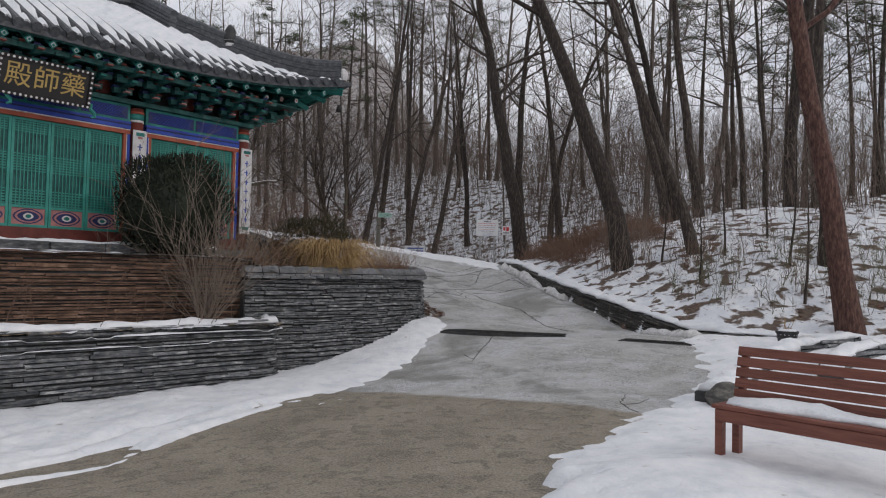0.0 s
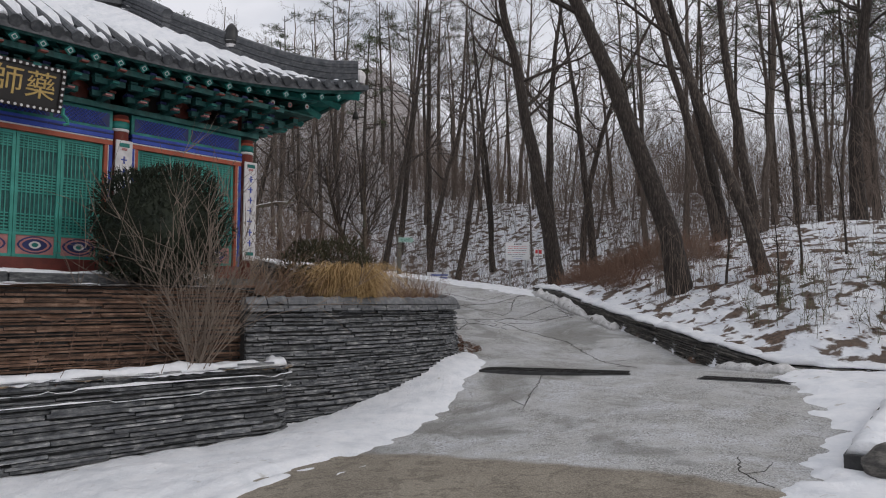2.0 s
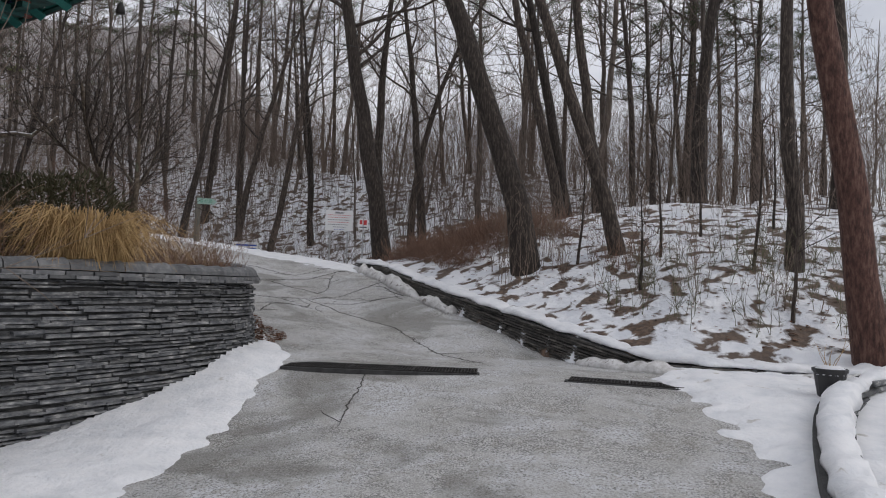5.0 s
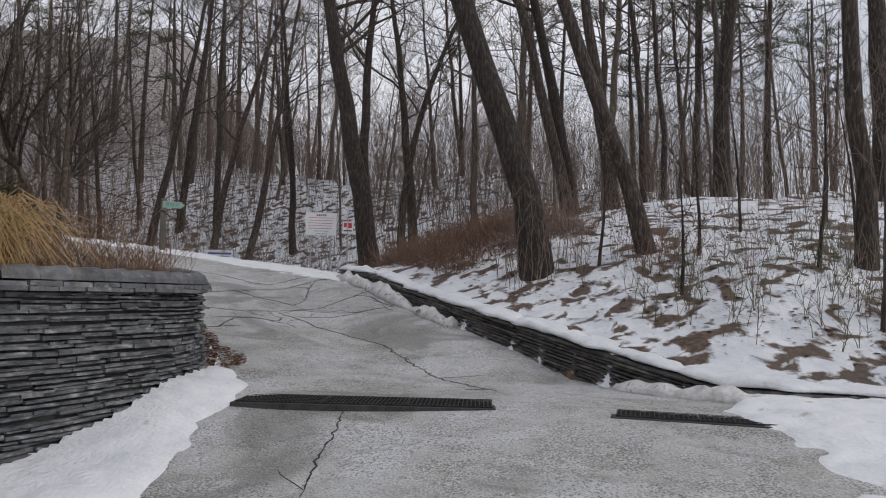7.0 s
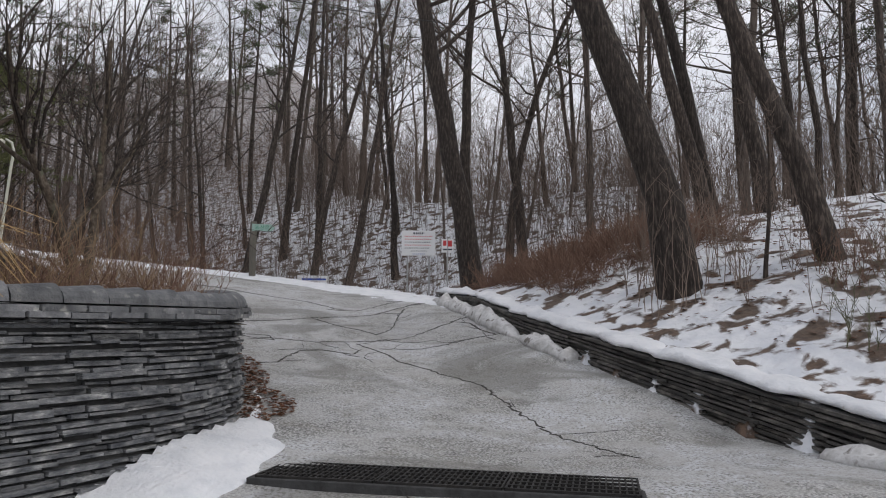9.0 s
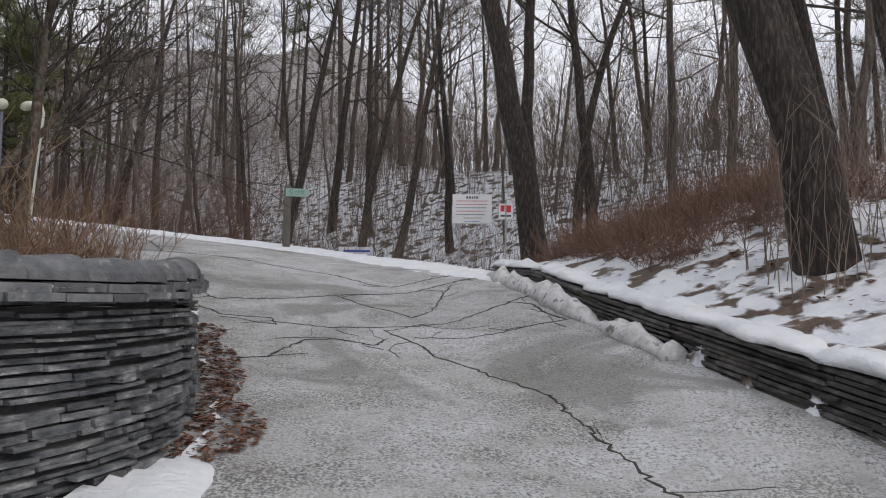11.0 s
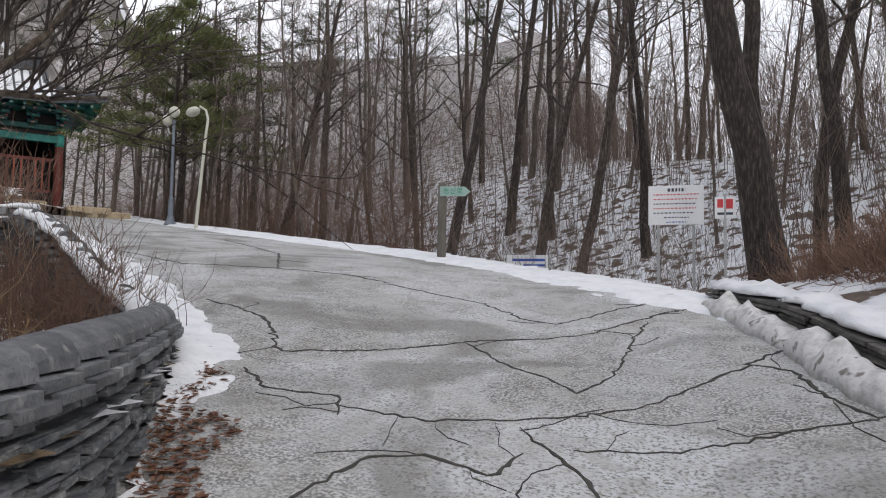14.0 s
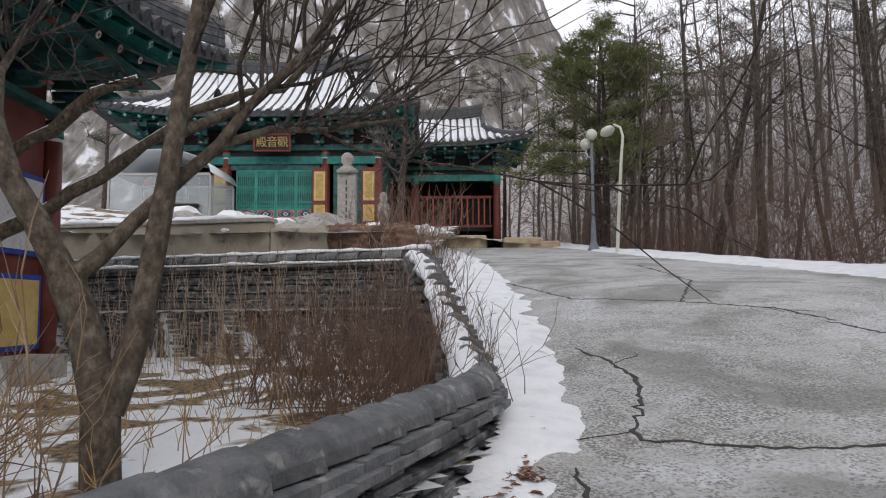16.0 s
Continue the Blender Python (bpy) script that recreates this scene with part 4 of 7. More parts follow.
HALL = pose(-4.87, 17.24, 0, 0, 0, 50.5)
hall = thing("temple_hall", HALL, "painted wooden temple hall with teal lattice doors and snowy tiled roof", "temple hall")
FLOOR, LINTEL = 2.1, 4.38
COLS = (-8.7, -6.05, -2.65, 0.0)
for x in COLS:
    column(hall, x, 0, FLOOR - 0.1, 4.95)
    board = box("pillar_board", (x - 0.15, -0.19, 2.45), (x + 0.15, -0.155, 4.48), M_WHITE, hall, "white pillar board with faded blue brushwork")
    for zz, w, h, m in ((4.36, 0.18, 0.07, M_TEAL), (4.3, 0.1, 0.04, M_PINK), (2.55, 0.18, 0.07, M_TEAL)):
        box("board_motif", (x - w / 2, -0.2, zz), (x + w / 2, -0.19, zz + h), m, board, bevel=0)
    for k in range(7):
        r5 = random.Random(k + int(x * 10))
        box("brush_stroke", (x - 0.06 + r5.uniform(-0.01, 0.01), -0.197, 4.12 - k * 0.22), (x + 0.05, -0.19, 4.14 - k * 0.22), M_BLUE, board, bevel=0)
        box("brush_stroke", (x - 0.012, -0.197, 4.06 - k * 0.22), (x + 0.008 + r5.uniform(0, 0.01), -0.19, 4.19 - k * 0.22), M_BLUE, board, bevel=0)
for x, y in ((0, 3.6), (0, 7.2), (-8.7, 7.2)):
    column(hall, x, y, 1.3, 4.95)
# front bays
for a, c, leaves in ((-8.7, -6.05, 3), (-6.05, -2.65, 4), (-2.65, 0.0, 3)):
    x0, x1 = a + 0.17, c - 0.17
    box("sill", (x0, -0.1, FLOOR - 0.03), (x1, 0.1, FLOOR + 0.22), M_RED, hall)
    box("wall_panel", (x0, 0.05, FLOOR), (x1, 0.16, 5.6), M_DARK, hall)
    for side in (0, 1):
        s = 1 if side == 0 else -1
        e = x0 if side == 0 else x1
        for lo, hi, m, yy in ((0.0, 0.06, M_BLUE, -0.1), (0.062, 0.075, M_WHITE, -0.095), (0.077, 0.135, M_ORANGE, -0.09)):
            xa, xb = sorted((e + s * lo, e + s * hi))
            box("door_jamb", (xa, yy, FLOOR + 0.22), (xb, 0.08, LINTEL), m, hall, bevel=0.003)
    for z0, z1, m, yy in ((LINTEL, 4.46, M_ORANGE, -0.1), (4.462, 4.485, M_WHITE, -0.105), (4.487, 4.56, M_BLUE, -0.12), (4.562, 4.59, M_NAVY, -0.125), (4.592, 4.64, M_BLUE, -0.12)):
        box("lintel", (x0, yy, z0), (x1, 0.09, z1), m, hall, bevel=0.003)
    tr = box("transom_frame", (x0, -0.07, 4.642), (x1, 0.05, 5.0), M_TEAL, hall)
    n = 2 if leaves == 3 else 3
    for i in range(n):
        p0, p1 = x0 + 0.06 + (x1 - x0 - 0.06) * i / n, x0 + (x1 - x0 - 0.06) * (i + 1) / n
        pane = box("transom_panel", (p0, -0.078, 4.7), (p1, -0.07, 4.94), M_NAVY, tr, bevel=0)
        g = Soup()
        for k in range(int((p1 - p0) / 0.07) + 3):
            for s in (-1, 1):
                xa = p0 + k * 0.07 - 0.12
                q0, q1 = (xa, 4.7), (xa + 0.24, 4.94)
                if s < 0:
                    q0, q1 = (xa + 0.24, 4.7), (xa, 4.94)
                if min(q0[0], q1[0]) < p0 or max(q0[0], q1[0]) > p1:
                    continue
                g.tube([(q0[0], -0.082, q0[1]), (q1[0], -0.082, q1[1])], [0.007, 0.007], 4)
        if g.k:
            g.make("diagonal_lattice", M_BLUE, pane)
    b0, b1 = x0 + 0.137, x1 - 0.137
    w = (b1 - b0) / leaves
    for i in range(leaves):
        door_leaf(hall, b0 + i * w + 0.004, b0 + (i + 1) * w - 0.004, FLOOR + 0.225, LINTEL - 0.003, 0.0)
# side wall toward the garden: painted panels between posts
for y0, y1 in ((0.0, 3.6), (3.6, 7.2)):
    box("side_wall", (-0.12, y0 + 0.15, 1.4), (-0.02, y1 - 0.15, 5.6), M_RED, hall)
    for za, zb, m in ((1.75, 2.75, M_YELLOW), (3.0, 4.1, M_WHITE)):
        fr = box("panel_frame", (-0.02, y0 + 0.18, za), (0.03, y1 - 0.18, zb), M_BLUE, hall)
        box("painted_panel", (0.03, y0 + 0.25, za + 0.07), (0.04, y1 - 0.25, zb - 0.07), m, fr, bevel=0)
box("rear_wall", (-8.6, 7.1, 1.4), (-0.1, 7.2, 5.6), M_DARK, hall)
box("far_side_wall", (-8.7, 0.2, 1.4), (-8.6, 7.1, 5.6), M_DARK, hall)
for lo, hi in (((-8.9, -0.16, 5.0), (0.2, 0.1, 5.1)), ((-0.1, 0.1, 5.0), (0.2, 7.3, 5.1))):
    box("head_beam", lo, hi, M_TEAL_DARK, hall)
# bracket work
for i in range(15):
    x = -8.7 + 8.7 * i / 14
    bracket_set(hall, pose(x, -0.1, 5.1), 3, 0.26, 0.55, 0.16)
for i in range(7):
    bracket_set(hall, pose(0.1, 7.2 * i / 6, 5.1, 0, 0, 90), 3, 0.34, 0.55, 0.16)
for i in range(9):
    x = -8.7 + 8.7 * (i + 0.5) / 9
    vs = []
    for yy in (0.045, 0.03):
        for j in range(12):
            t = 2 * math.pi * j / 12
            vs.append((x + 0.2 * math.cos(t) * (1 - 0.3 * math.sin(t)), yy, 5.32 + 0.17 * math.sin(t)))
    link_mesh("painted_niche", vs, [tuple(range(12, 24)), *[(j, (j + 1) % 12, 12 + (j + 1) % 12, 12 + j) for j in range(12)]], M_RED if i % 2 else M_TEAL_DARK, hall)
roof_a = Roof(-8.7, 0, 0, 7.2, (1.9, 1.1), 5.78, lift=0.6, flare=0.28, gable=2.9, steep=0.62, sag=-0.02)
roof_shell(roof_a, hall, 0.1, M_TILE)
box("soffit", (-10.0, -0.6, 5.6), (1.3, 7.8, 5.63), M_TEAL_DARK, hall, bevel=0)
tile_rows(roof_a, hall, sides_="front right")
eave_work(roof_a, hall, -8.7, 0, 0, 7.2, "front right")
R = roof_a
ym = (R.y0 + R.y1) / 2
top = R.z + R.rise((R.y1 - R.y0) / 2)
ridge_line(hall, [(x, ym, top + 0.35 * (abs(x + 4.35) / 3.6) ** 2 - 0.05) for x in np.linspace(R.x0 + R.gable, R.x1 - R.gable, 9)], 0.3, 0.5, 5)
for sx in (1, -1):
    gx = (R.x1 - R.gable) if sx > 0 else (R.x0 + R.gable)
    ridge_line(hall, [(gx + 0.02 * sx, y, R.height(gx - 0.05 * sx, y) + 0.02) for y in np.linspace(ym, R.y0 + R.gable * 0.92, 7)], 0.3, 0.48, 5, "descending_ridge")
    for cy, sy in ((R.y0, 1), (R.y1, -1)):
        if sy < 0 and sx < 0:
            continue
        cx = R.x1 if sx > 0 else R.x0
        pts = [R.at(cx - sx * d, cy + sy * d, 0.04) for d in np.linspace(R.gable, 0.12, 9)]
        ridge_line(hall, pts, 0.26, 0.42, 6, "corner_ridge")
        e = np.array(R.at(cx - sx * 1.85, cy + sy * 1.85, 0.36))
        orn = lathe([(0.16, -0.05), (0.17, 0.12), (0.13, 0.2), (0.14, 0.28), (0.09, 0.38), (0.03, 0.44)], 10)
        link_mesh("ridge_ornament", [(a + e[0], c + e[1], z + e[2]) for a, c, z in orn[0]], orn[1], M_PLASTIC, hall, smooth=True)
        link_mesh("ornament_snow", *(lambda q: ([(a * 1.1 + e[0], c * 1.1 + e[1], z + e[2] - 0.02) for a, c, z in q[0]], q[1]))(lathe([(0.13, -0.1), (0.15, 0.05), (0.12, 0.14)], 10)), M_WHITE, hall)
        e = np.array(R.at(cx - sx * 0.1, cy + sy * 0.1, 0.1))
        link_mesh("plaster_cap", *(lambda q: ([(a + e[0], c + e[1], z + e[2]) for a, c, z in q[0]], q[1]))(lathe([(0.1, -0.05), (0.13, 0.1), (0.1, 0.2), (0.04, 0.25)], 8)), M_WHITE, hall)
        g0, g1 = np.array(R.at(cx - sx * 1.9, cy + sy * 1.9, -0.5)), np.array(R.at(cx - sx * 0.1, cy + sy * 0.1, -0.2))
        Soup().tube([g0, g1], [0.16, 0.13], 4, cap=True).make("hip_rafter", M_TEAL, hall)
        c0 = g1 * 0.97 + g0 * 0.03 + np.array((0, 0, -0.45))
        bell = lathe([(0.075, -0.1), (0.06, 0.0), (0.035, 0.06), (0.01, 0.09)], 8)
        link_mesh("wind_bell", [(a + c0[0], c + c0[1], z + c0[2]) for a, c, z in bell[0]], bell[1], M_IRON, hall, smooth=True)
        Soup().tube([c0 + (0, 0, 0.08), c0 + (0, 0, 0.38)], [0.006, 0.006], 4).make("bell_wire", M_IRON, hall)
    gw = [(gx, ym, top - 0.1), (gx, R.y0 + R.gable, R.z + R.rise(R.gable)), (gx, R.y1 - R.gable, R.z + R.rise(R.gable))]
    link_mesh("gable_wall", gw + [(x - sx * 0.1, y, z) for x, y, z in gw], [(0, 1, 2), (5, 4, 3), (0, 3, 4, 1), (1, 4, 5, 2), (2, 5, 3, 0)], M_RED, hall)


def name_plaque(parent, m, w, h, words, board, rim, rim_mark, ink):
    """A hanging name board with a patterned rim and raised characters."""
    pl = new("name_plaque", box_to_mesh((-w / 2, -0.03, -h / 2), (w / 2, 0.03, h / 2), board))
    pl.parent = parent
    pl.matrix_local = m
    e = 0.065
    for lo, hi in (((-w / 2 - e, -0.07, h / 2), (w / 2 + e, 0.02, h / 2 + e)), ((-w / 2 - e, -0.07, -h / 2 - e), (w / 2 + e, 0.02, -h / 2)), ((-w / 2 - e, -0.07, -h / 2), (-w / 2, 0.02, h / 2)), ((w / 2, -0.07, -h / 2), (w / 2 + e, 0.02, h / 2))):
        r = box("plaque_rim", lo, hi, rim, pl)
        g = Soup()
        n = int(max(hi[0] - lo[0], hi[2] - lo[2]) / 0.09)
        for i in range(n):
            f = (i + 0.5) / n
            x, z = (lo[0] + (hi[0] - lo[0]) * f, (lo[2] + hi[2]) / 2) if hi[0] - lo[0] > hi[2] - lo[2] else ((lo[0] + hi[0]) / 2, lo[2] + (hi[2] - lo[2]) * f)
            g.tube([(x, -0.07, z), (x, -0.075, z)], [0.024, 0.024], 6, cap=True)
        tagged(g.make("rim_pattern", rim_mark, r), kind="stuff")
    n = len(words)
    for i, ch in enumerate(words):
        text_mesh(ch, h * 0.8, ink, pl, pose(w * ((i + 0.5) / n - 0.5) * 0.94, -0.036, 0, 90, 0, 0), "character", "raised gold character")
    return pl


def box_to_mesh(lo, hi, material):
    me = bpy.data.meshes.new("board")
    bm = box_bm(lo, hi, 0.004)
    bm.to_mesh(me)
    bm.free()
    me.materials.append(material)
    return me


name_plaque(hall, pose(-4.72, -0.62, 5.0, 15, 0, 0), 1.52, 0.58, "殿師藥", M_BLACK, M_DARK, M_WHITE, M_GOLD)
for x in (-5.35, -3.85):
    Soup().tube([(x, -0.55, 4.76), (x, -0.52, 4.66), (x + 0.08, -0.5, 4.6), (x + 0.1, -0.5, 4.52), (x + 0.03, -0.5, 4.5)], [0.03, 0.035, 0.035, 0.03, 0.02], 6, cap=True).make("plaque_hook", M_MINT, hall)

# ---- terrace and planter ground ----
def terrace_z(x, y):
    return 1.42 + 0.42 * smooth01(16.5, 14.2, y + 0.3 * (x + 5)) * smooth01(-2.5, -4.2, x) + 0.12 * smooth01(22, 25, y) + 0.05 * rough_noise(x, y, 0.9, 4)


M_BED, nt, b = mix_material("garden_soil", None, None)
vec = nt.nodes.new("ShaderNodeTexCoord").outputs["Object"]
b.inputs["Roughness"].default_value = 0.9
soil = blend(nt, noise_fac(nt, vec, 14.0), (0.07, 0.045, 0.03), (0.3, 0.22, 0.13))
nt.links.new(blend(nt, noise_fac(nt, vec, 1.3, 9.0, 0.46, 0.5, 0.5), soil, (0.78, 0.79, 0.81)), b.inputs["Base Color"])
relief(nt, b, vec, 12.0, 0.8, 0.05)
terrace = tagged(grid_mesh("garden_bed", np.arange(-19, 0, 0.15), np.arange(4, 27, 0.15), terrace_z, M_BED, lambda x, y: inside_poly(terrace_poly, x, y)), "planted earth bed with patchy snow and dry stems", "ground", kind="structure")
brown_wall = slate_wall("wall_terrace", BROWN, lambda x, y: 0.4, lambda x, y: 1.86 + 0.02 * fuzz(x, y, 1.0), 0.05, "brown weathered slate terrace wall below the hall", seed=9, material=M_SLATE_BROWN, length=(0.4, 1.1), proud=0.045)
strip_poly = [p for p in LOW[:-2]] + BROWN[::-1]
strip = tagged(grid_mesh("planting_strip", np.arange(-14, -2.8, 0.12), np.arange(4, 14.6, 0.12), lambda x, y: 0.6 + 0.05 * rough_noise(x, y, 0.6, 6), M_BED, lambda x, y: inside_poly(strip_poly, x, y)), "narrow earth strip with patchy snow above the low wall", "ground", kind="structure")


def snow_ridge(name, line, fz, width, height, seed, label, broken=0.0, offset=0.0, material=None):
    """A lumpy strip of snow lying along a line on top of something; broken: share that has melted away."""
    places = walk_line(line, 0.09)
    pts = np.array([p for p, _, _ in places])
    tans = np.gradient(pts, axis=0)
    tans /= np.linalg.norm(tans, axis=1)[:, None]
    nor = np.stack([tans[:, 1], -tans[:, 0]], -1)
    s = np.array([a for _, _, a in places])
    amount = np.clip(1.0 - broken * 1.6 + 0.9 * rough_noise(s, s * 0 + seed, 0.8, seed), 0.0, 1.25)
    prof = [(-0.5, -0.02), (-0.45, 0.55), (-0.2, 0.95), (0.1, 1.0), (0.36, 0.8), (0.5, 0.3), (0.52, -0.15)]
    vs, fs = [], []
    k = len(prof)
    for i, (p, n) in enumerate(zip(pts, nor)):
        a = amount[i]
        z = fz(*p)
        for j, (o, h) in enumerate(prof):
            w = width * (0.25 + 0.75 * min(a, 1)) * (1 + 0.22 * fuzz(s[i], j * 3.0, 0.25, seed) + 0.12 * fuzz(s[i], j * 2.0, 0.11, seed))
            hh = height * h * a - (0.03 if a < 0.12 else 0)
            q = p + n * (offset + o * w)
            vs.append((q[0], q[1], z + hh * (1 + 0.32 * fuzz(s[i], j * 1.0, 0.2, seed + 2) + 0.18 * fuzz(s[i], j * 4.0, 0.1, seed))))
    for i in range(len(pts) - 1):
        for j in range(k - 1):
            fs.append((i * k + j, i * k + j + 1, (i + 1) * k + j + 1, (i + 1) * k + j))
        fs.append((i * k, (i + 1) * k, (i + 1) * k + k - 1, i * k + k - 1))
    n = len(pts)
    fs += [tuple(range(k - 1, -1, -1)), tuple(range((n - 1) * k, n * k))]
    return tagged(link_mesh(name, vs, fs, material or M_SNOW, smooth=True), label, "snow", kind="structure")


snow_ridge("snow_strip", LOW[:-1], lambda x, y: 0.63, 0.3, 0.1, 2, "snow lying on the low slate wall", 0.12, -0.16)
snow_ridge("snow_strip", LOW[:-2], lambda x, y: 0.5, 0.1, 0.04, 5, "thin snow caught on a slate ledge", 0.5, 0.06)
snow_ridge("snow_strip", LOW[:-2], lambda x, y: 0.33, 0.08, 0.035, 7, "thin snow caught on a slate ledge", 0.62, 0.06)
snow_ridge("snow_strip", PLANTER[:34], lambda x, y: planter_top(x, y) - 0.01, 0.16, 0.05, 12, "thin snow on the planter coping", 0.5, -0.28)
snow_ridge("snow_strip", PLANTER[:30], lambda x, y: planter_top(x, y) - 0.07, 0.07, 0.03, 14, "thin snow on the coping slabs", 0.6, 0.03)
snow_ridge("snow_strip", PLANTER[33:], lambda x, y: planter_top(x, y) - 0.03, 0.3, 0.1, 16, "snow on the rising planter wall", 0.1, -0.2)
KERB_UP = KERBLINE[::-1]
snow_ridge("snow_strip", [(x, y) for x, y in KERBLINE], lambda x, y: float(kerb_z(y)) - 0.06, 0.6, 0.12, 18, "thick snow capping the kerb wall", 0.16, 0.32)
snow_ridge("snow_strip", [(x, y) for x, y in KERBLINE if 20.6 < y < 27.5], lambda x, y: float(road_z(x - 0.2, y)) - 0.03, 0.36, 0.25, 21, "grubby shovelled snow against the kerb wall", 0.2, -0.12, M_SNOW_DIRTY)
snow_ridge("snow_strip", [(x, y) for x, y in KERBLINE if y < 17.9], lambda x, y: float(road_z(x - 0.2, y)) - 0.02, 0.36, 0.16, 22, "grubby shovelled snow at the foot of the kerb wall", 0.15, -0.12, M_SNOW_DIRTY)
# stone ledge in front of the hall
ledge = thing("stone_ledge", HALL, "grey stone ledge in front of the hall with snow", "ledge", kind="structure")
r6 = random.Random(5)
x = -9.6
while x < 0.9:
    w = r6.uniform(0.7, 1.2)
    for z0, z1, o in ((1.55, 1.79, 0.0), (1.8, 2.04, -0.06)):
        box("ledge_stone", (x, -1.25 - o, z0), (x + w - 0.015, 0.2, z1 + r6.uniform(-0.008, 0.008)), M_GRANITE if z0 < 1.7 else M_SLATE, ledge, bevel=0.012)
    x += w
box("ledge_end", (0.2, 0.2, 1.3), (0.75, 6.4, 1.72), M_GRANITE, ledge, bevel=0.012)
d0 = HALL @ Vector((-9.6, -1.0, 2.03))
d1 = HALL @ Vector((-1.4, -1.0, 2.03))
d2 = HALL @ Vector((0.7, -1.0, 2.03))
snow_ridge("snow_strip", [(d0.x, d0.y), (d1.x, d1.y)], lambda x, y: 2.03, 0.4, 0.08, 24, "snow on the stone ledge", 0.1)
d0, d1 = HALL @ Vector((-9.6, -1.35, 0)), HALL @ Vector((-1.2, -1.35, 0))
snow_ridge("snow_strip", [(d0.x, d0.y), (d1.x, d1.y)], lambda x, y: 1.84, 0.3, 0.07, 25, "snow below the stone ledge", 0.2)
# tile-capped wall behind the garden
back_wall = slate_wall("wall_back", BACK[::-1], lambda x, y: 1.3, lambda x, y: 2.95, 0.062, "dark slate garden wall with snowy tile coping", seed=14, length=(0.2, 0.55), limit=200)
coping(back_wall, BACK[::-1], lambda x, y: 3.06)
snow_ridge("snow_strip", BACK, lambda x, y: 3.14, 0.2, 0.06, 31, "snow on the garden wall coping", 0.08, 0.13)
snow_ridge("snow_strip", BACK, lambda x, y: 2.97, 0.12, 0.06, 33, "snow on the lower coping tiles", 0.2, -0.06)

# ---- yard: bench, edging, pot, drains ----
def bench(m):
    b = thing("bench", m, "red-brown stained wooden slat bench with snow on its seat", "bench")
    L = 1.75
    for i in range(4):
        box("seat_slat", (0, 0.02 + i * 0.105, 0.415), (L, 0.115 + i * 0.105, 0.45), M_BENCH, b, bevel=0.006)
    box("front_apron", (0.03, 0.03, 0.3), (L - 0.03, 0.065, 0.413), M_BENCH, b)
    for x in (0.0, L - 0.09):
        box("leg", (x + 0.02, 0.05, -0.32), (x + 0.09, 0.13, 0.3), M_BENCH, b)
        part("leg", box_bm((x + 0.02, 0.37, -0.32), (x + 0.09, 0.45, 0.41), 0.005), M_BENCH, b)
        part("back_post", box_bm((-0.03, -0.03, 0), (0.03, 0.03, 0.56), 0.005, m=pose(x + 0.055, 0.47, 0.4, -12, 0, 0)), M_BENCH, b)
    for i in range(5):
        z = 0.47 + i * 0.1
        part("back_slat", box_bm((0, -0.016, 0), (L, 0.016, 0.088), 0.005, m=pose(0, 0.445 + i * 0.021, z, -12, 0, 0)), M_BENCH, b)
    return b


bench_m = pose(2.5, 6.75, 0.0, 0, 0, -49.5)
bench(bench_m)
b0, b1 = bench_m @ Vector((0.08, 0.26, 0)), bench_m @ Vector((1.7, 0.26, 0))
snow_ridge("snow_on_bench", [(b0.x, b0.y), (b1.x, b1.y)], lambda x, y: 0.452, 0.3, 0.07, 41, "white snow lying on the bench seat", 0.0)

EDGING = rounded([(3.85, 9.85), (4.6, 10.95), (5.9, 12.6), (7.2, 13.6), (8.2, 14.1)], 2)
edging = slate_wall("wall_edging", EDGING, lambda x, y: float(road_z(x, y)) - 0.12, lambda x, y: float(road_z(x, y)) + 0.24, 0.07, "low dark slate edging wall with thick snow", seed=21, length=(0.3, 0.7), proud=0.03)
snow_ridge("snow_strip", EDGING[1:], lambda x, y: float(road_z(x, y)) + 0.23, 0.34, 0.13, 43, "thick snow on the slate edging", 0.0, -0.2)
bm = bmesh.new()
bmesh.ops.create_icosphere(bm, subdivisions=3, radius=0.26)
for v in bm.verts:
    v.co *= 1 + 0.16 * math.sin(8 * v.co.x + 1) * math.cos(9 * v.co.y) + 0.06 * math.sin(31 * v.co.z)
    v.co.z *= 0.75
end_stone = part("end_stone", bm, M_SLATE_DARK)
end_stone.matrix_world = pose(3.84, 9.8, 0.0, 0, 0, 30)
tagged(end_stone, "dark rounded end stone of the slate edging", "stone")
EDGING2 = rounded([(6.3, 11.3), (6.9, 12.3), (8.6, 13.4), (10, 13.6)], 2)
slate_wall("wall_edging", EDGING2, lambda x, y: float(road_z(x, y)) - 0.12, lambda x, y: float(road_z(x, y)) + 0.3, 0.07, "low dark slate edging wall with thick snow", seed=23, length=(0.3, 0.7), proud=0.03)
snow_ridge("snow_strip", EDGING2, lambda x, y: float(road_z(x, y)) + 0.29, 0.34, 0.1, 44, "thick snow on the slate edging", 0.05, -0.2)


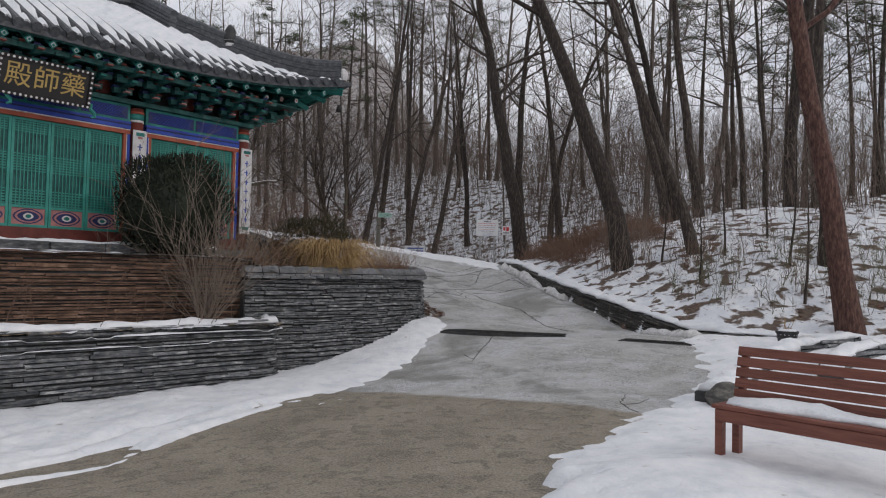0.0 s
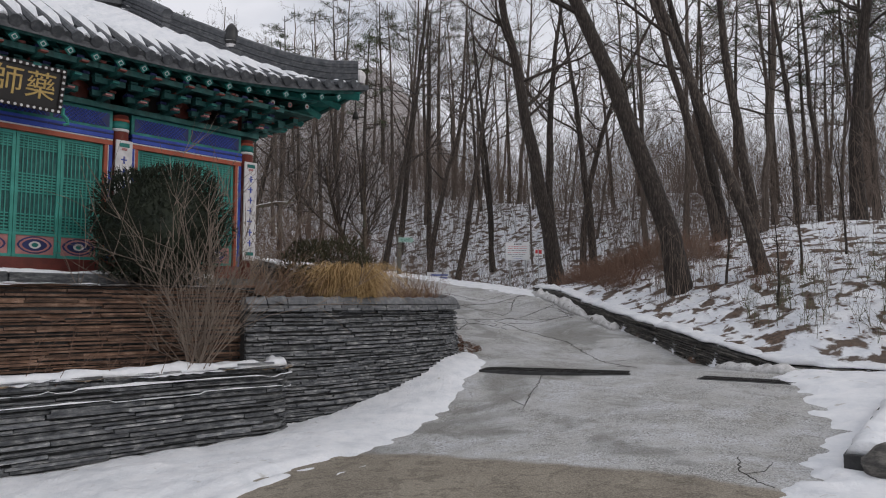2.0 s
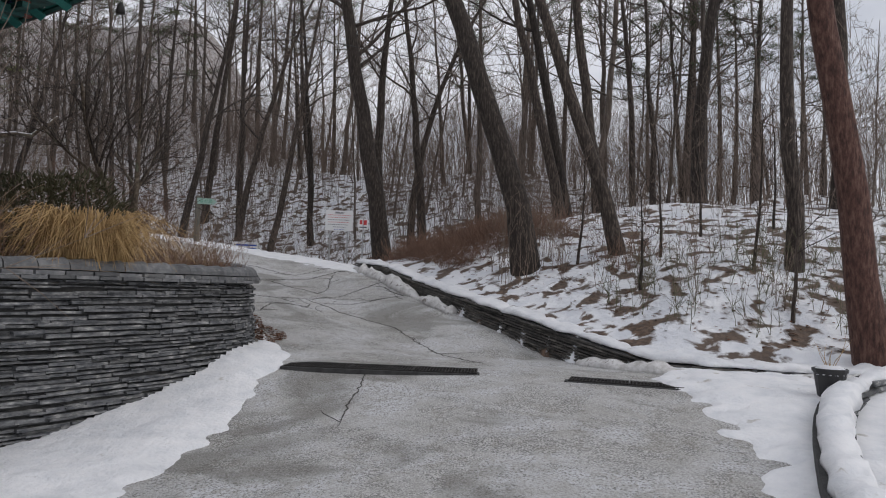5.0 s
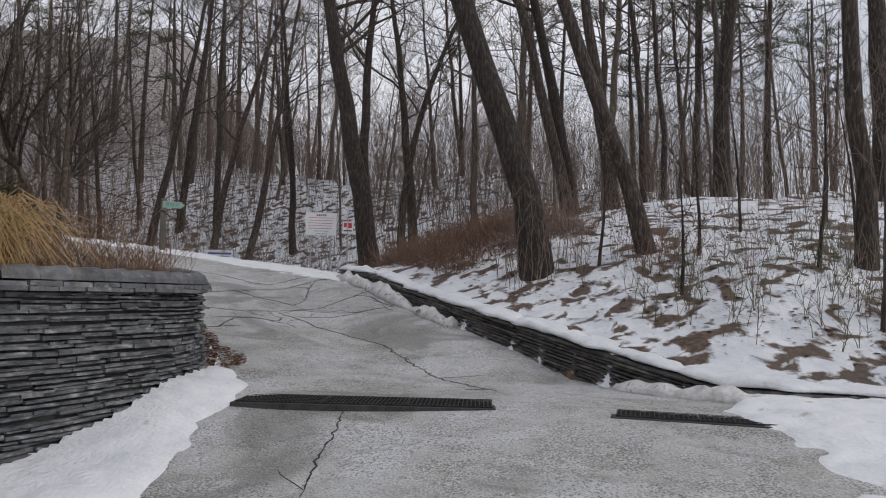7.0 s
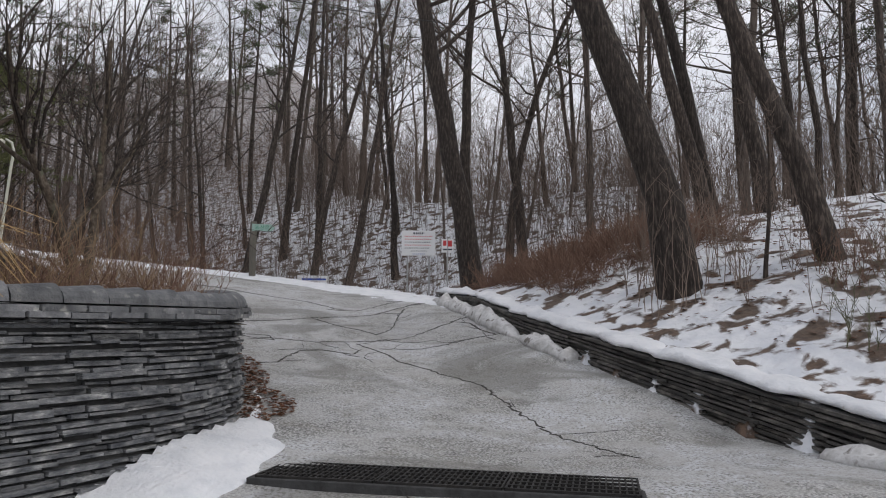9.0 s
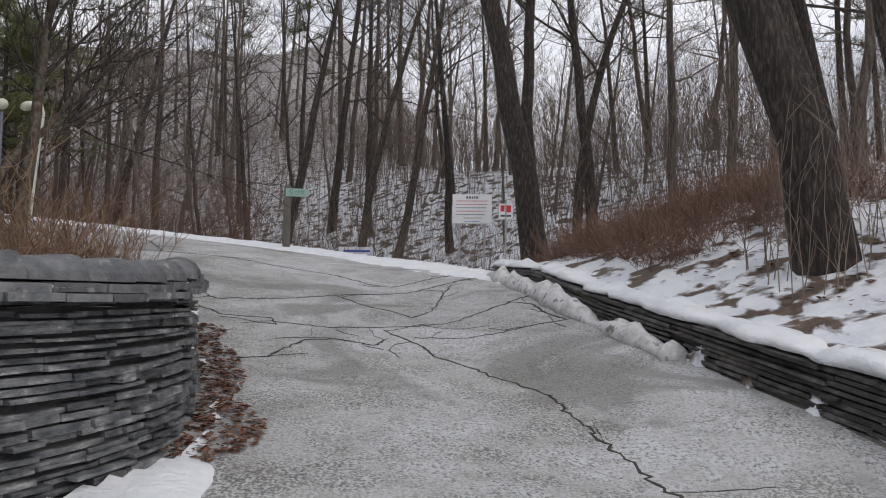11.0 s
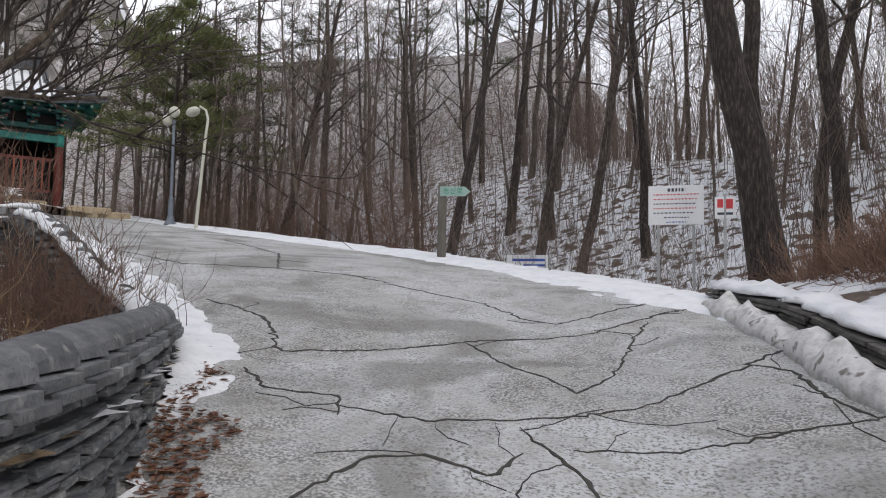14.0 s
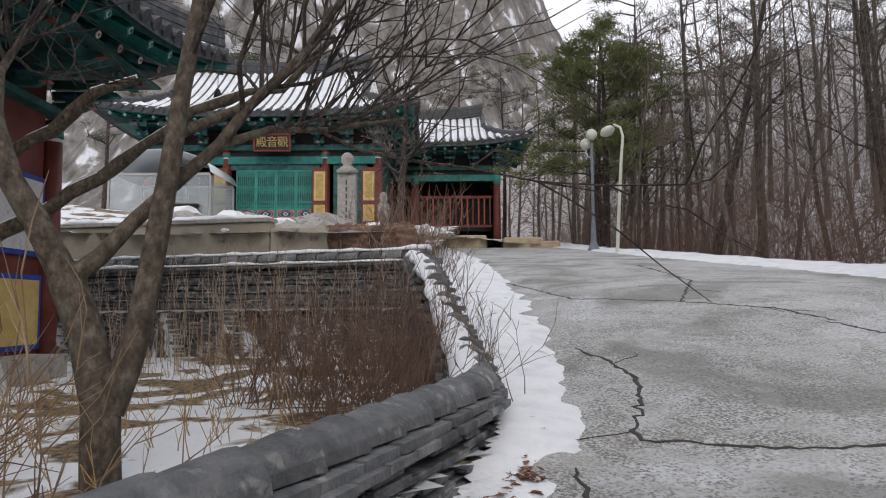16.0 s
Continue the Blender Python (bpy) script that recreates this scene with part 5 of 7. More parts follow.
def plant_pot(x, y, z):
    p = thing("plant_pot", pose(x, y, z), "black plastic plant pot with snow and dry stems", "plant pot")
    vs, fs = lathe([(0.13, 0), (0.14, 0.02), (0.185, 0.3), (0.2, 0.3), (0.205, 0.34), (0.19, 0.345), (0.18, 0.3)], 18)
    link_mesh("pot", vs, fs, M_PLASTIC, p, smooth=False)
    vs, fs = lathe([(0.182, 0.27), (0.17, 0.34), (0.1, 0.375), (0.01, 0.385)], 14)
    link_mesh("snow_fill", vs, fs, M_SNOW, p, smooth=True)
    r = random.Random(3)
    for k in range(7):
        a = r.random() * 6.28
        pts, rad = limb(r, (0.04 * math.cos(a), 0.04 * math.sin(a), 0.35), (0.3 * math.cos(a), 0.3 * math.sin(a), 1), 0.3 + 0.2 * r.random(), 0.006, 4, 0.15, 0.05)
        Soup().tube(pts, rad, 4).make("dry_stem", M_STRAW, p)
    return p


def unit(v):
    return v / (np.linalg.norm(v) + 1e-9)


def limb(rng, p, d, length, r, segs, wander, rise):
    """A wandering path from p along d, with tapering radii."""
    pts, radii = [np.array(p, float)], [r]
    d = unit(np.array(d, float))
    for i in range(segs):
        d = unit(d + wander * np.array([rng.gauss(0, 1), rng.gauss(0, 1), rng.gauss(0, 1)]) + np.array([0, 0, rise]))
        pts.append(pts[-1] + d * length / segs)
        radii.append(r * (1 - 0.82 * (i + 1) / segs))
    return pts, radii


plant_pot(6.45, 13.55, float(road_z(6.45, 13.55)) + 0.1)


def drain(a, c, width, label, cover=1.0):
    """A steel drain grating between two places, lying in a concrete slot."""
    a, c = Vector(a), Vector(c)
    d = (c - a)
    L = d.length
    yaw = math.degrees(math.atan2(d.y, d.x))
    z0, z1 = float(road_z(a.x, a.y)), float(road_z(c.x, c.y))
    m = pose(a.x, a.y, z0 - 0.014, 0, -math.degrees(math.atan2(z1 - z0, L)), yaw)
    g = thing("drain_grating", m, label, "drain grating", group="drain gratings across the road")
    box("slot", (-0.05, -width / 2 - 0.03, -0.1), (L + 0.03, width / 2 + 0.03, 0.012), M_MORTAR, g)
    n = int(L / 1.0 + 0.5)
    for i in range(n):
        x0, x1 = L * i / n + 0.005, L * (i + 1) / n - 0.005
        fr = Soup()
        for lo, hi in (((x0, -width / 2, 0), (x1, -width / 2 + 0.02, 0.03)), ((x0, width / 2 - 0.02, 0), (x1, width / 2, 0.03)), ((x0, -width / 2, 0), (x0 + 0.015, width / 2, 0.03)), ((x1 - 0.015, -width / 2, 0), (x1, width / 2, 0.03))):
            fr.box(lo, hi)
        panel = fr.make("grate_frame", M_IRON, g)
        k = int((x1 - x0) / 0.045)
        bars = Soup()
        for j in range(1, k):
            x = x0 + (x1 - x0) * j / k
            bars.box((x - 0.006, -width / 2 + 0.02, 0.003), (x + 0.006, width / 2 - 0.02, 0.028))
        for j in range(1, 5):
            y = -width / 2 + width * j / 5
            bars.box((x0, y - 0.007, 0.006), (x1, y + 0.007, 0.031))
        bars.make("grate_mesh", M_IRON, panel)
    return g


drain((0.1, 16.92, 0), (2.75, 16.12, 0), 0.56, "rusty dark steel drain grating across the concrete ramp")
drain((3.85, 15.38, 0), (5.25, 14.6, 0), 0.4, "dark steel drain grating partly under snow")

# ---- cracks in the concrete ----
M_CRACK = mat("crack", [(0.03, 0.028, 0.025), (0.07, 0.065, 0.055)], 8, 0.95, 0.3, 40)


def crack(points, width, seed):
    """A jagged groove filled with dark grit along points of the road."""
    r = random.Random(seed)
    pts = []
    for (ax, ay), (bx, by) in zip(points[:-1], points[1:]):
        L = math.hypot(bx - ax, by - ay)
        n = max(2, int(L / 0.07))
        for i in range(n):
            f = i / n
            w = 0.022 * min(1, L)
            pts.append((ax + (bx - ax) * f + r.gauss(0, w), ay + (by - ay) * f + r.gauss(0, w)))
    pts.append(points[-1])
    vs, fs = [], []
    for i, p in enumerate(pts):
        q, o = pts[min(i + 1, len(pts) - 1)], pts[max(i - 1, 0)]
        t = unit3((q[0] - o[0], q[1] - o[1], 0))
        m = np.array([t[1], -t[0]]) * width * r.uniform(0.35, 1.15) * min(1.0, 0.3 + 0.2 * min(i, len(pts) - 1 - i))
        z = float(road_z(*p)) + 0.006
        vs += [(p[0] - m[0], p[1] - m[1], z - 0.012), (p[0] - 0.5 * m[0], p[1] - 0.5 * m[1], z), (p[0] + 0.5 * m[0], p[1] + 0.5 * m[1], z), (p[0] + m[0], p[1] + m[1], z - 0.012)]
    for i in range(len(pts) - 1):
        for j in range(3):
            fs.append((4 * i + j, 4 * i + j + 1, 4 * i + 5 + j, 4 * i + 4 + j))
    ob = link_mesh("crack", vs, fs, M_CRACK, road)
    return ob


def crack_family(lines, first, branches):
    """Main cracks with finer ones running off them."""
    for k, (w, pts) in enumerate(lines):
        k += first
        crack(pts, w, 60 + k)
        rk = random.Random(500 + k)
        for j in range(int(branches * len(pts))):
            i = rk.randint(0, len(pts) - 2)
            f = rk.random()
            x, y = (pts[i][q] + (pts[i + 1][q] - pts[i][q]) * f for q in (0, 1))
            a, L = rk.random() * 6.283, rk.uniform(0.25, 0.9)
            side = [(x, y)]
            for q in range(3):
                a += rk.gauss(0, 0.45)
                x, y = x + math.cos(a) * L / 3, y + math.sin(a) * L / 3
                side.append((x, y))
            if float(along(PLANTER, np.array([x]), np.array([y]))[0][0]) > 0.3 and float(along(EDGE, np.array([x]), np.array([y]))[0][0]) < -0.4:
                crack(side, rk.uniform(0.005, 0.009), 700 + 40 * k + j)


# main joints across the ramp
crack_family([
    (0.028, [(-3.75, 25.19), (-3.1, 24.95), (-2.51, 24.5), (-1.85, 23.49), (-1.02, 23.93), (-0.37, 24.63), (0.37, 25.2), (1.36, 26.05), (2.1, 27.2)]),
    (0.022, [(-0.35, 24.57), (0.12, 23.98), (0.54, 23.71), (0.83, 23.39), (1.1, 24.11), (1.2, 24.94), (1.36, 25.85)]),
    (0.024, [(-1.84, 22.9), (-1.41, 22.5), (-0.83, 22.55), (-0.68, 22.17)]),
    (0.022, [(-0.76, 22.36), (-0.12, 22.32), (0.49, 22.59), (0.91, 22.88), (1.42, 23.31), (2.17, 24.05), (2.6, 24.7)])], 0, 0.6)
# lower ramp
crack_family([
    (0.024, [(2.17, 24.05), (2.45, 23.86), (2.56, 23.22), (2.76, 22.79), (3.0, 22.9)]),
    (0.018, [(0.92, 22.19), (1.61, 22.44), (2.24, 22.63), (2.76, 22.76)]),
    (0.026, [(-0.67, 20.61), (-0.43, 20.77), (-0.37, 21.1), (-0.23, 21.6), (0.07, 21.77), (0.28, 21.71), (0.49, 21.62), (0.62, 22.02)]),
    (0.024, [(0.51, 22.45), (0.81, 22.08), (1.03, 21.76), (1.15, 21.38), (1.38, 21.21), (1.56, 21.0), (2.2, 20.3), (2.63, 18.3), (3.13, 17.16)])], 4, 0.6)
# upper road and yard
crack_family([
    (0.024, [(-2.36, 27.64), (-1.42, 27.14), (-0.69, 26.8), (-0.02, 26.04), (0.35, 25.96), (1.5, 27.2)]),
    (0.026, [(-9.0, 28.9), (-5.86, 27.62), (-4.45, 28.09), (-3.21, 28.15), (-2.3, 27.71)]),
    (0.014, [(1.16, 16.39), (1.01, 15.66), (0.78, 15.0), (0.6, 14.2)]),
    (0.018, [(-4.4, 28.1), (-5.5, 30.2), (-8.5, 33.0)]),
    (0.012, [(2.6, 9.6), (2.55, 10.3), (2.8, 11.0)])], 8, 0.4)


# ---- signs and lamps by the verge ----
def notice_board():
    n = thing("notice_board", pose(1.86, 31.0, 0, 0, 0, -4), "white notice board with lines of small print on posts", "sign")
    z0 = 2.0
    bd = part("board", box_bm((-0.47, -0.02, 3.28), (0.47, 0.02, 3.98), 0.004), M_SIGN, n)
    for x in (-0.3, 0.3):
        vs, fs = lathe([(0.025, z0), (0.025, 3.95)], 8)
        link_mesh("post", [(a + x, c + 0.05, z) for a, c, z in vs], fs, M_PAINTED_STEEL, n)
    for k, (x0, x1, m) in enumerate(((-0.14, 0.16, M_INK), (-0.38, 0.4, M_SIGN_RED), (-0.38, 0.36, M_SIGN_RED), (-0.38, 0.34, M_INK), (-0.38, 0.36, M_SIGN_RED), (-0.38, 0.3, M_INK), (-0.2, 0.22, M_INK), (-0.16, 0.2, M_SIGN_BLUE))):
        z = 3.9 - k * 0.082
        r = random.Random(k)
        x = x0
        row = Soup()
        while x < x1:
            w = r.uniform(0.02, 0.05)
            row.box((x, -0.026, z - (0.028 if k == 0 else 0.01)), (min(x + w, x1), -0.021, z + (0.028 if k == 0 else 0.01)))
            x += w + 0.022
        row.make("print_line", m, bd)


notice_board()
sm = thing("small_sign", pose(2.6, 30.2, 0, 0, 0, -4), "small white sign with red print on a thin pole", "sign")
pl = part("plate", box_bm((-0.16, -0.012, 3.3), (0.16, 0.012, 3.66), 0.003), M_SIGN, sm)
for x0, x1, z0, z1, m in ((-0.12, -0.03, 3.48, 3.62, M_SIGN_RED), (0.0, 0.12, 3.46, 3.62, M_SIGN_RED), (-0.12, 0.12, 3.36, 3.4, M_INK)):
    box("print_mark", (x0, -0.017, z0), (x1, -0.012, z1), m, pl, bevel=0)
link_mesh("pole", *lathe([(0.022, 2.1), (0.022, 3.7)], 8), M_PAINTED_STEEL, sm)
tp = thing("trail_sign", pose(-2.98, 32.85, 0, 0, 0, 12), "grey wooden trail post with a green arrow board", "sign")
link_mesh("post", *lathe([(0.1, 2.2), (0.095, 4.35), (0.085, 4.42)], 10), M_POST, tp, smooth=True)
arrow = [(-0.05, 4.12), (0.5, 4.12), (0.62, 4.225), (0.5, 4.33), (-0.05, 4.33)]
vs = [(x, -0.11, z) for x, z in arrow] + [(x, -0.14, z) for x, z in arrow]
ab = link_mesh("arrow_board", vs, [(0, 1, 2, 3, 4), (9, 8, 7, 6, 5), *[(i, i + 5, (i + 1) % 5 + 5, (i + 1) % 5) for i in range(5)]], M_PALE_GREEN, tp, "pale green arrow board")
text_mesh("등산로", 0.155, M_GREEN_SIGN, ab, pose(0.24, -0.142, 4.225, 90, 0, 0), "lettering", "dark green painted words")
bn = thing("banner", pose(-1.4, 35.0, 0, 4, 0, 3), "small white banner with a red and blue emblem near the snow", "banner")
cl = box("cloth", (-0.5, -0.01, 2.45), (0.5, 0.01, 2.95), M_SIGN, bn, bevel=0)
for lo, hi, m in (((-0.45, -0.014, 2.5), (-0.3, -0.01, 2.62), M_SIGN_RED), ((-0.28, -0.014, 2.48), (0.1, -0.01, 2.58), M_SIGN_BLUE), ((-0.35, -0.014, 2.8), (0.42, -0.01, 2.86), M_SIGN_BLUE), ((-0.1, -0.014, 2.68), (0.42, -0.01, 2.73), M_SIGN_BLUE)):
    box("print_mark", lo, hi, m, cl, bevel=0)
for x in (-0.5, 0.5):
    link_mesh("stake", *(lambda q: ([(a + x, c + 0.02, z) for a, c, z in q[0]], q[1]))(lathe([(0.02, 1.2), (0.02, 3.0)], 6)), M_POST, bn)

l1 = thing("street_lamp", pose(-15.15, 39.9, 0), "blue-grey lamp post with two milky globes", "street lamp")
link_mesh("post", *lathe([(0.22, 4.0), (0.22, 4.3), (0.16, 4.4), (0.1, 4.6), (0.085, 5.2), (0.06, 5.3), (0.05, 8.0), (0.07, 8.1)], 12), mat("blue_grey_steel", [(0.11, 0.13, 0.16), (0.19, 0.21, 0.24)], 8, 0.5, 0.1), l1)
for x, y, z in ((0.0, 0.0, 8.4), (-0.32, 0.05, 8.12)):
    v, f = lathe([(0.07, -0.2), (0.16, -0.11), (0.2, 0.0), (0.16, 0.12), (0.08, 0.18), (0.02, 0.2)], 14)
    link_mesh("globe", [(a + x, c + y, q + z) for a, c, q in v], f, M_GLOBE, l1, smooth=True)
Soup().tube([(0, 0, 7.6), (-0.2, 0.03, 7.62), (-0.32, 0.05, 7.9)], [0.03, 0.03, 0.03], 6).make("arm", M_PAINTED_STEEL, l1)
l2 = thing("street_lamp", pose(-13.1, 38.45, 0), "pale curved steel lamp post with a round head", "street lamp")
Soup().tube([(0, 0, 3.7), (0.1, 0.02, 5.2), (0.22, 0.06, 7.0), (0.28, 0.08, 7.7), (0.2, 0.06, 8.0), (0.0, 0, 8.12)], [0.06, 0.055, 0.05, 0.045, 0.04, 0.04], 10).make("post", M_GLOBE, l2, smooth=True)
v, f = lathe([(0.05, 0.16), (0.2, 0.08), (0.25, 0.0), (0.2, -0.08), (0.08, -0.12)], 16)
tilt = pose(-0.25, 0, 7.95, 0, -28, 0)
link_mesh("lamp_head", [tuple(tilt @ Vector(q)) for q in v], f, M_GLOBE, l2, smooth=True)
# one sagging cable across the wood
cable = Soup().tube([(-6 + 2.0 * i, 27 + 0.3 * i, 9.3 - 0.012 * i * (14 - i)) for i in range(15)], [0.012] * 15, 4).make("overhead_cable", M_PLASTIC)
tagged(cable, "thin black overhead cable strung between the trees", "cable")

# ---- the upper court: second hall, gate, shelter, stones ----
def far_hall(m, x0, x1, depth, floor, lintel, eave, bays, label, plaque=None, open_gate=False):
    h = thing("temple_hall", m, label, "temple hall")
    for x in bays:
        column(h, x, 0, floor - 1.2, lintel + 0.5, 0.17)
        if open_gate:
            v, f = lathe([(0.178, lintel - 0.15), (0.178, lintel + 0.3)], 14)
            link_mesh("column_sleeve", [(a + x, c, z) for a, c, z in v], f, M_MINT, h, smooth=True)
    for x in (bays[0], bays[-1]):
        column(h, x, depth, floor - 1.2, lintel + 0.5, 0.17)
    box("head_beam", (x0 - 0.1, -0.14, lintel), (x1 + 0.1, 0.14, lintel + 0.28), M_TEAL, h)
    box("upper_beam", (x0 - 0.2, -0.18, lintel + 0.5), (x1 + 0.2, 0.16, lintel + 0.7), M_TEAL_DARK, h)
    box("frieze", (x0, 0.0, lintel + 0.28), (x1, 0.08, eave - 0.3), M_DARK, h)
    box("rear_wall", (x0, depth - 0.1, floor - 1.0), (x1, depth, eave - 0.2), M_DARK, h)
    for xx in (x0, x1):
        box("end_wall", (xx - 0.06, 0.15, floor - 1.0), (xx + 0.06, depth - 0.1, eave - 0.2), M_TEAL_DARK, h)
    n = int((x1 - x0) / 0.95)
    for i in range(n + 1):
        bracket_set(h, pose(x0 + (x1 - x0) * i / n, -0.14, lintel + 0.62), 3, 0.3, 0.5, (eave - lintel - 0.7) / 3.4)
    if not open_gate:
        for i in range(4):
            bracket_set(h, pose(x1 + 0.06, depth * i / 3, lintel + 0.62, 0, 0, 90), 3, 0.3, 0.5, (eave - lintel - 0.7) / 3.4)
    roof = Roof(x0, x1, 0, depth, 1.35, eave, lift=0.4, flare=0.25, gable=1.9, steep=0.42, sag=0.06)
    roof_shell(roof, h, 0.12)
    box("soffit", (x0 - 0.9, -0.9, eave - 0.24), (x1 + 0.9, depth + 0.9, eave - 0.2), M_TEAL_DARK, h, bevel=0)
    tile_rows(roof, h, step=0.33, r=0.085, sides_="front right", snow_from=0.25, seed=7)
    eave_work(roof, h, x0, x1, 0, depth, "front right", step=0.34)
    ym = depth / 2
    top = roof.z + roof.rise((roof.y1 - roof.y0) / 2)
    xm, hw = (x0 + x1) / 2, (roof.x1 - roof.x0) / 2 - roof.gable
    ridge_line(h, [(xm + hw * f, ym, top + 0.3 * f * f) for f in np.linspace(-1, 1, 9)], 0.3, 0.45, 4)
    for sx in (1, -1):
        gx = roof.x1 - roof.gable if sx > 0 else roof.x0 + roof.gable
        ridge_line(h, [(gx, y, roof.height(gx - 0.05 * sx, y)) for y in np.linspace(ym, roof.y0 + roof.gable, 6)], 0.24, 0.3, 3, "descending_ridge")
        cx = roof.x1 if sx > 0 else roof.x0
        ridge_line(h, [roof.at(cx - sx * d, roof.y0 + d, 0.04) for d in np.linspace(roof.gable, 0.1, 8)], 0.24, 0.2, 3, "corner_ridge")
        e = np.array(roof.at(cx - sx * 0.15, roof.y0 + 0.15, 0.25))
        v, f = lathe([(0.16, -0.1), (0.2, 0.08), (0.14, 0.22), (0.05, 0.3)], 8)
        link_mesh("plaster_cap", [(a + e[0], c + e[1], z + e[2]) for a, c, z in v], f, M_WHITE, h)
        gw = [(gx, ym, top - 0.1), (gx, roof.y0 + roof.gable, roof.z + roof.rise(roof.gable)), (gx, roof.y1 - roof.gable, roof.z + roof.rise(roof.gable))]
        link_mesh("gable_wall", gw + [(x - sx * 0.1, y, z) for x, y, z in gw], [(0, 1, 2), (5, 4, 3), (0, 3, 4, 1), (1, 4, 5, 2), (2, 5, 3, 0)], M_RED, h)
    return h


hall_b = far_hall(pose(-21.6, 32.85, 0, 0, 0, 50), -6.4, 1.9, 5.2, 5.4, 7.45, 9.0, (-6.4, -3.56, 0.0, 1.9), "painted wooden temple hall with mint doors and gold panels")
for i in range(4):
    a = -3.2 + i * 0.72
    door_leaf(hall_b, a, a + 0.71, 5.45, 7.25, -0.02)
box("door_head", (-3.4, -0.06, 7.25), (-0.2, 0.06, 7.46), M_TEAL_DARK, hall_b)
for x in (-3.72, -0.16, 1.6):
    post = box("gold_panel_post", (x - 0.28, -0.26, 5.2), (x + 0.28, -0.2, 7.3), M_RED, hall_b, "red post boards with framed gold panels")
    for z0, z1 in ((5.35, 5.95), (6.1, 7.15)):
        box("gold_panel", (x - 0.2, -0.28, z0), (x + 0.2, -0.26, z1), M_YELLOW, post)
        box("gold_panel_motif", (x - 0.12, -0.29, z0 + 0.1), (x + 0.12, -0.28, z1 - 0.1), M_GOLD, post)
box("side_panel", (0.3, -0.05, 5.2), (1.5, 0.05, 7.45), M_TEAL_DARK, hall_b)
name_plaque(hall_b, pose(-1.75, -0.75, 8.1, 14, 0, 0), 1.2, 0.5, "殿音觀", M_BLACK, M_RED, M_ORANGE, M_GOLD)

gate = far_hall(pose(-22.7, 42.5, 0, 0, 0, 50), -7.5, 0.0, 3.2, 5.86, 8.05, 9.5, (-7.5, -3.75, 0.0), "temple gate with red columns and a snowy tiled roof", open_gate=True)
for a, c in ((-7.5, -3.75), (-3.75, 0.0)):
    rail = box("fence_rail", (a + 0.2, 0.25, 7.3), (c - 0.2, 0.33, 7.42), M_RED, gate)
    box("fence_rail", (a + 0.2, 0.25, 5.95), (c - 0.2, 0.33, 6.07), M_RED, gate)
    n = 13
    for i in range(n):
        x = a + 0.3 + (c - a - 0.6) * i / (n - 1)
        box("fence_bar", (x - 0.03, 0.26, 6.07), (x + 0.03, 0.32, 7.3), M_ORANGE if i % 3 else M_RED, gate, bevel=0)
    box("lattice_screen", (a + 0.2, 1.4, 5.9), (c - 0.2, 1.5, 7.5), M_DARK, gate)
fin = lathe([(0.2, 0), (0.3, 0.1), (0.16, 0.25), (0.24, 0.4), (0.12, 0.55), (0.2, 0.7), (0.08, 0.85), (0.12, 0.95), (0.03, 1.2)], 10)
link_mesh("finial", [(a - 5.0, c + 1.6, z + 11.3) for a, c, z in fin[0]], fin[1], M_GRANITE, gate, smooth=True)

# stone apron below the gate
r8 = random.Random(8)
for k, (x, y, w, d, z, yaw) in enumerate(((-21.9, 39.0, 3.0, 0.7, 5.25, 50), (-20.0, 41.3, 1.6, 0.8, 5.15, 50), (-19.2, 42.1, 0.9, 0.6, 5.0, 40))):
    st = part("stone_block", box_bm((-w / 2, -d / 2, 3.8), (w / 2, d / 2, z), 0.06), M_SAND)
    st.matrix_world = pose(x, y, 0, 0, 0, yaw)
    tagged(st, "worn yellow sandstone block at the edge of the gate", "stone block", group="sandstone blocks by the gate")

def court_z(x, y):
    return 3.75 + 1.1 * smooth01(0, 5, (-(x + 13) * 0.77 + (y - 25) * 0.3) * 0.8) + 0.5 * smooth01(-19, -23, x) + 0.1 * rough_noise(x, y, 1.2, 12)


tagged(grid_mesh("court", np.arange(-60, -9, 0.4), np.arange(8, 66, 0.4), court_z, M_BED, lambda x, y: inside_poly(court_poly, x, y)), "raised temple court of earth and patchy snow", "ground", kind="structure")
tan = thing("retaining_wall", pose(-16.9, 22.45, 0, 0, 0, 37.6), "tan rendered retaining wall topped with snow", "wall", kind="structure")
box("wall_body", (0, -0.14, 1.5), (6.0, 0.14, 3.98), M_TAN, tan, bevel=0.02)
box("wall_cap", (-0.05, -0.2, 3.98), (6.02, 0.2, 4.06), M_GRANITE, tan, bevel=0.01)
box("wall_end", (6.05, -0.2, 1.5), (7.2, 0.2, 3.85), M_TAN, tan, bevel=0.02)
e0, e1 = Vector((-16.9, 22.45, 0)), Vector((-11.6, 26.5, 0))
snow_ridge("snow_strip", [(-16.9, 22.45), (-12.2, 26.07)], lambda x, y: 4.06, 0.4, 0.09, 51, "snow on the tan retaining wall", 0.05)
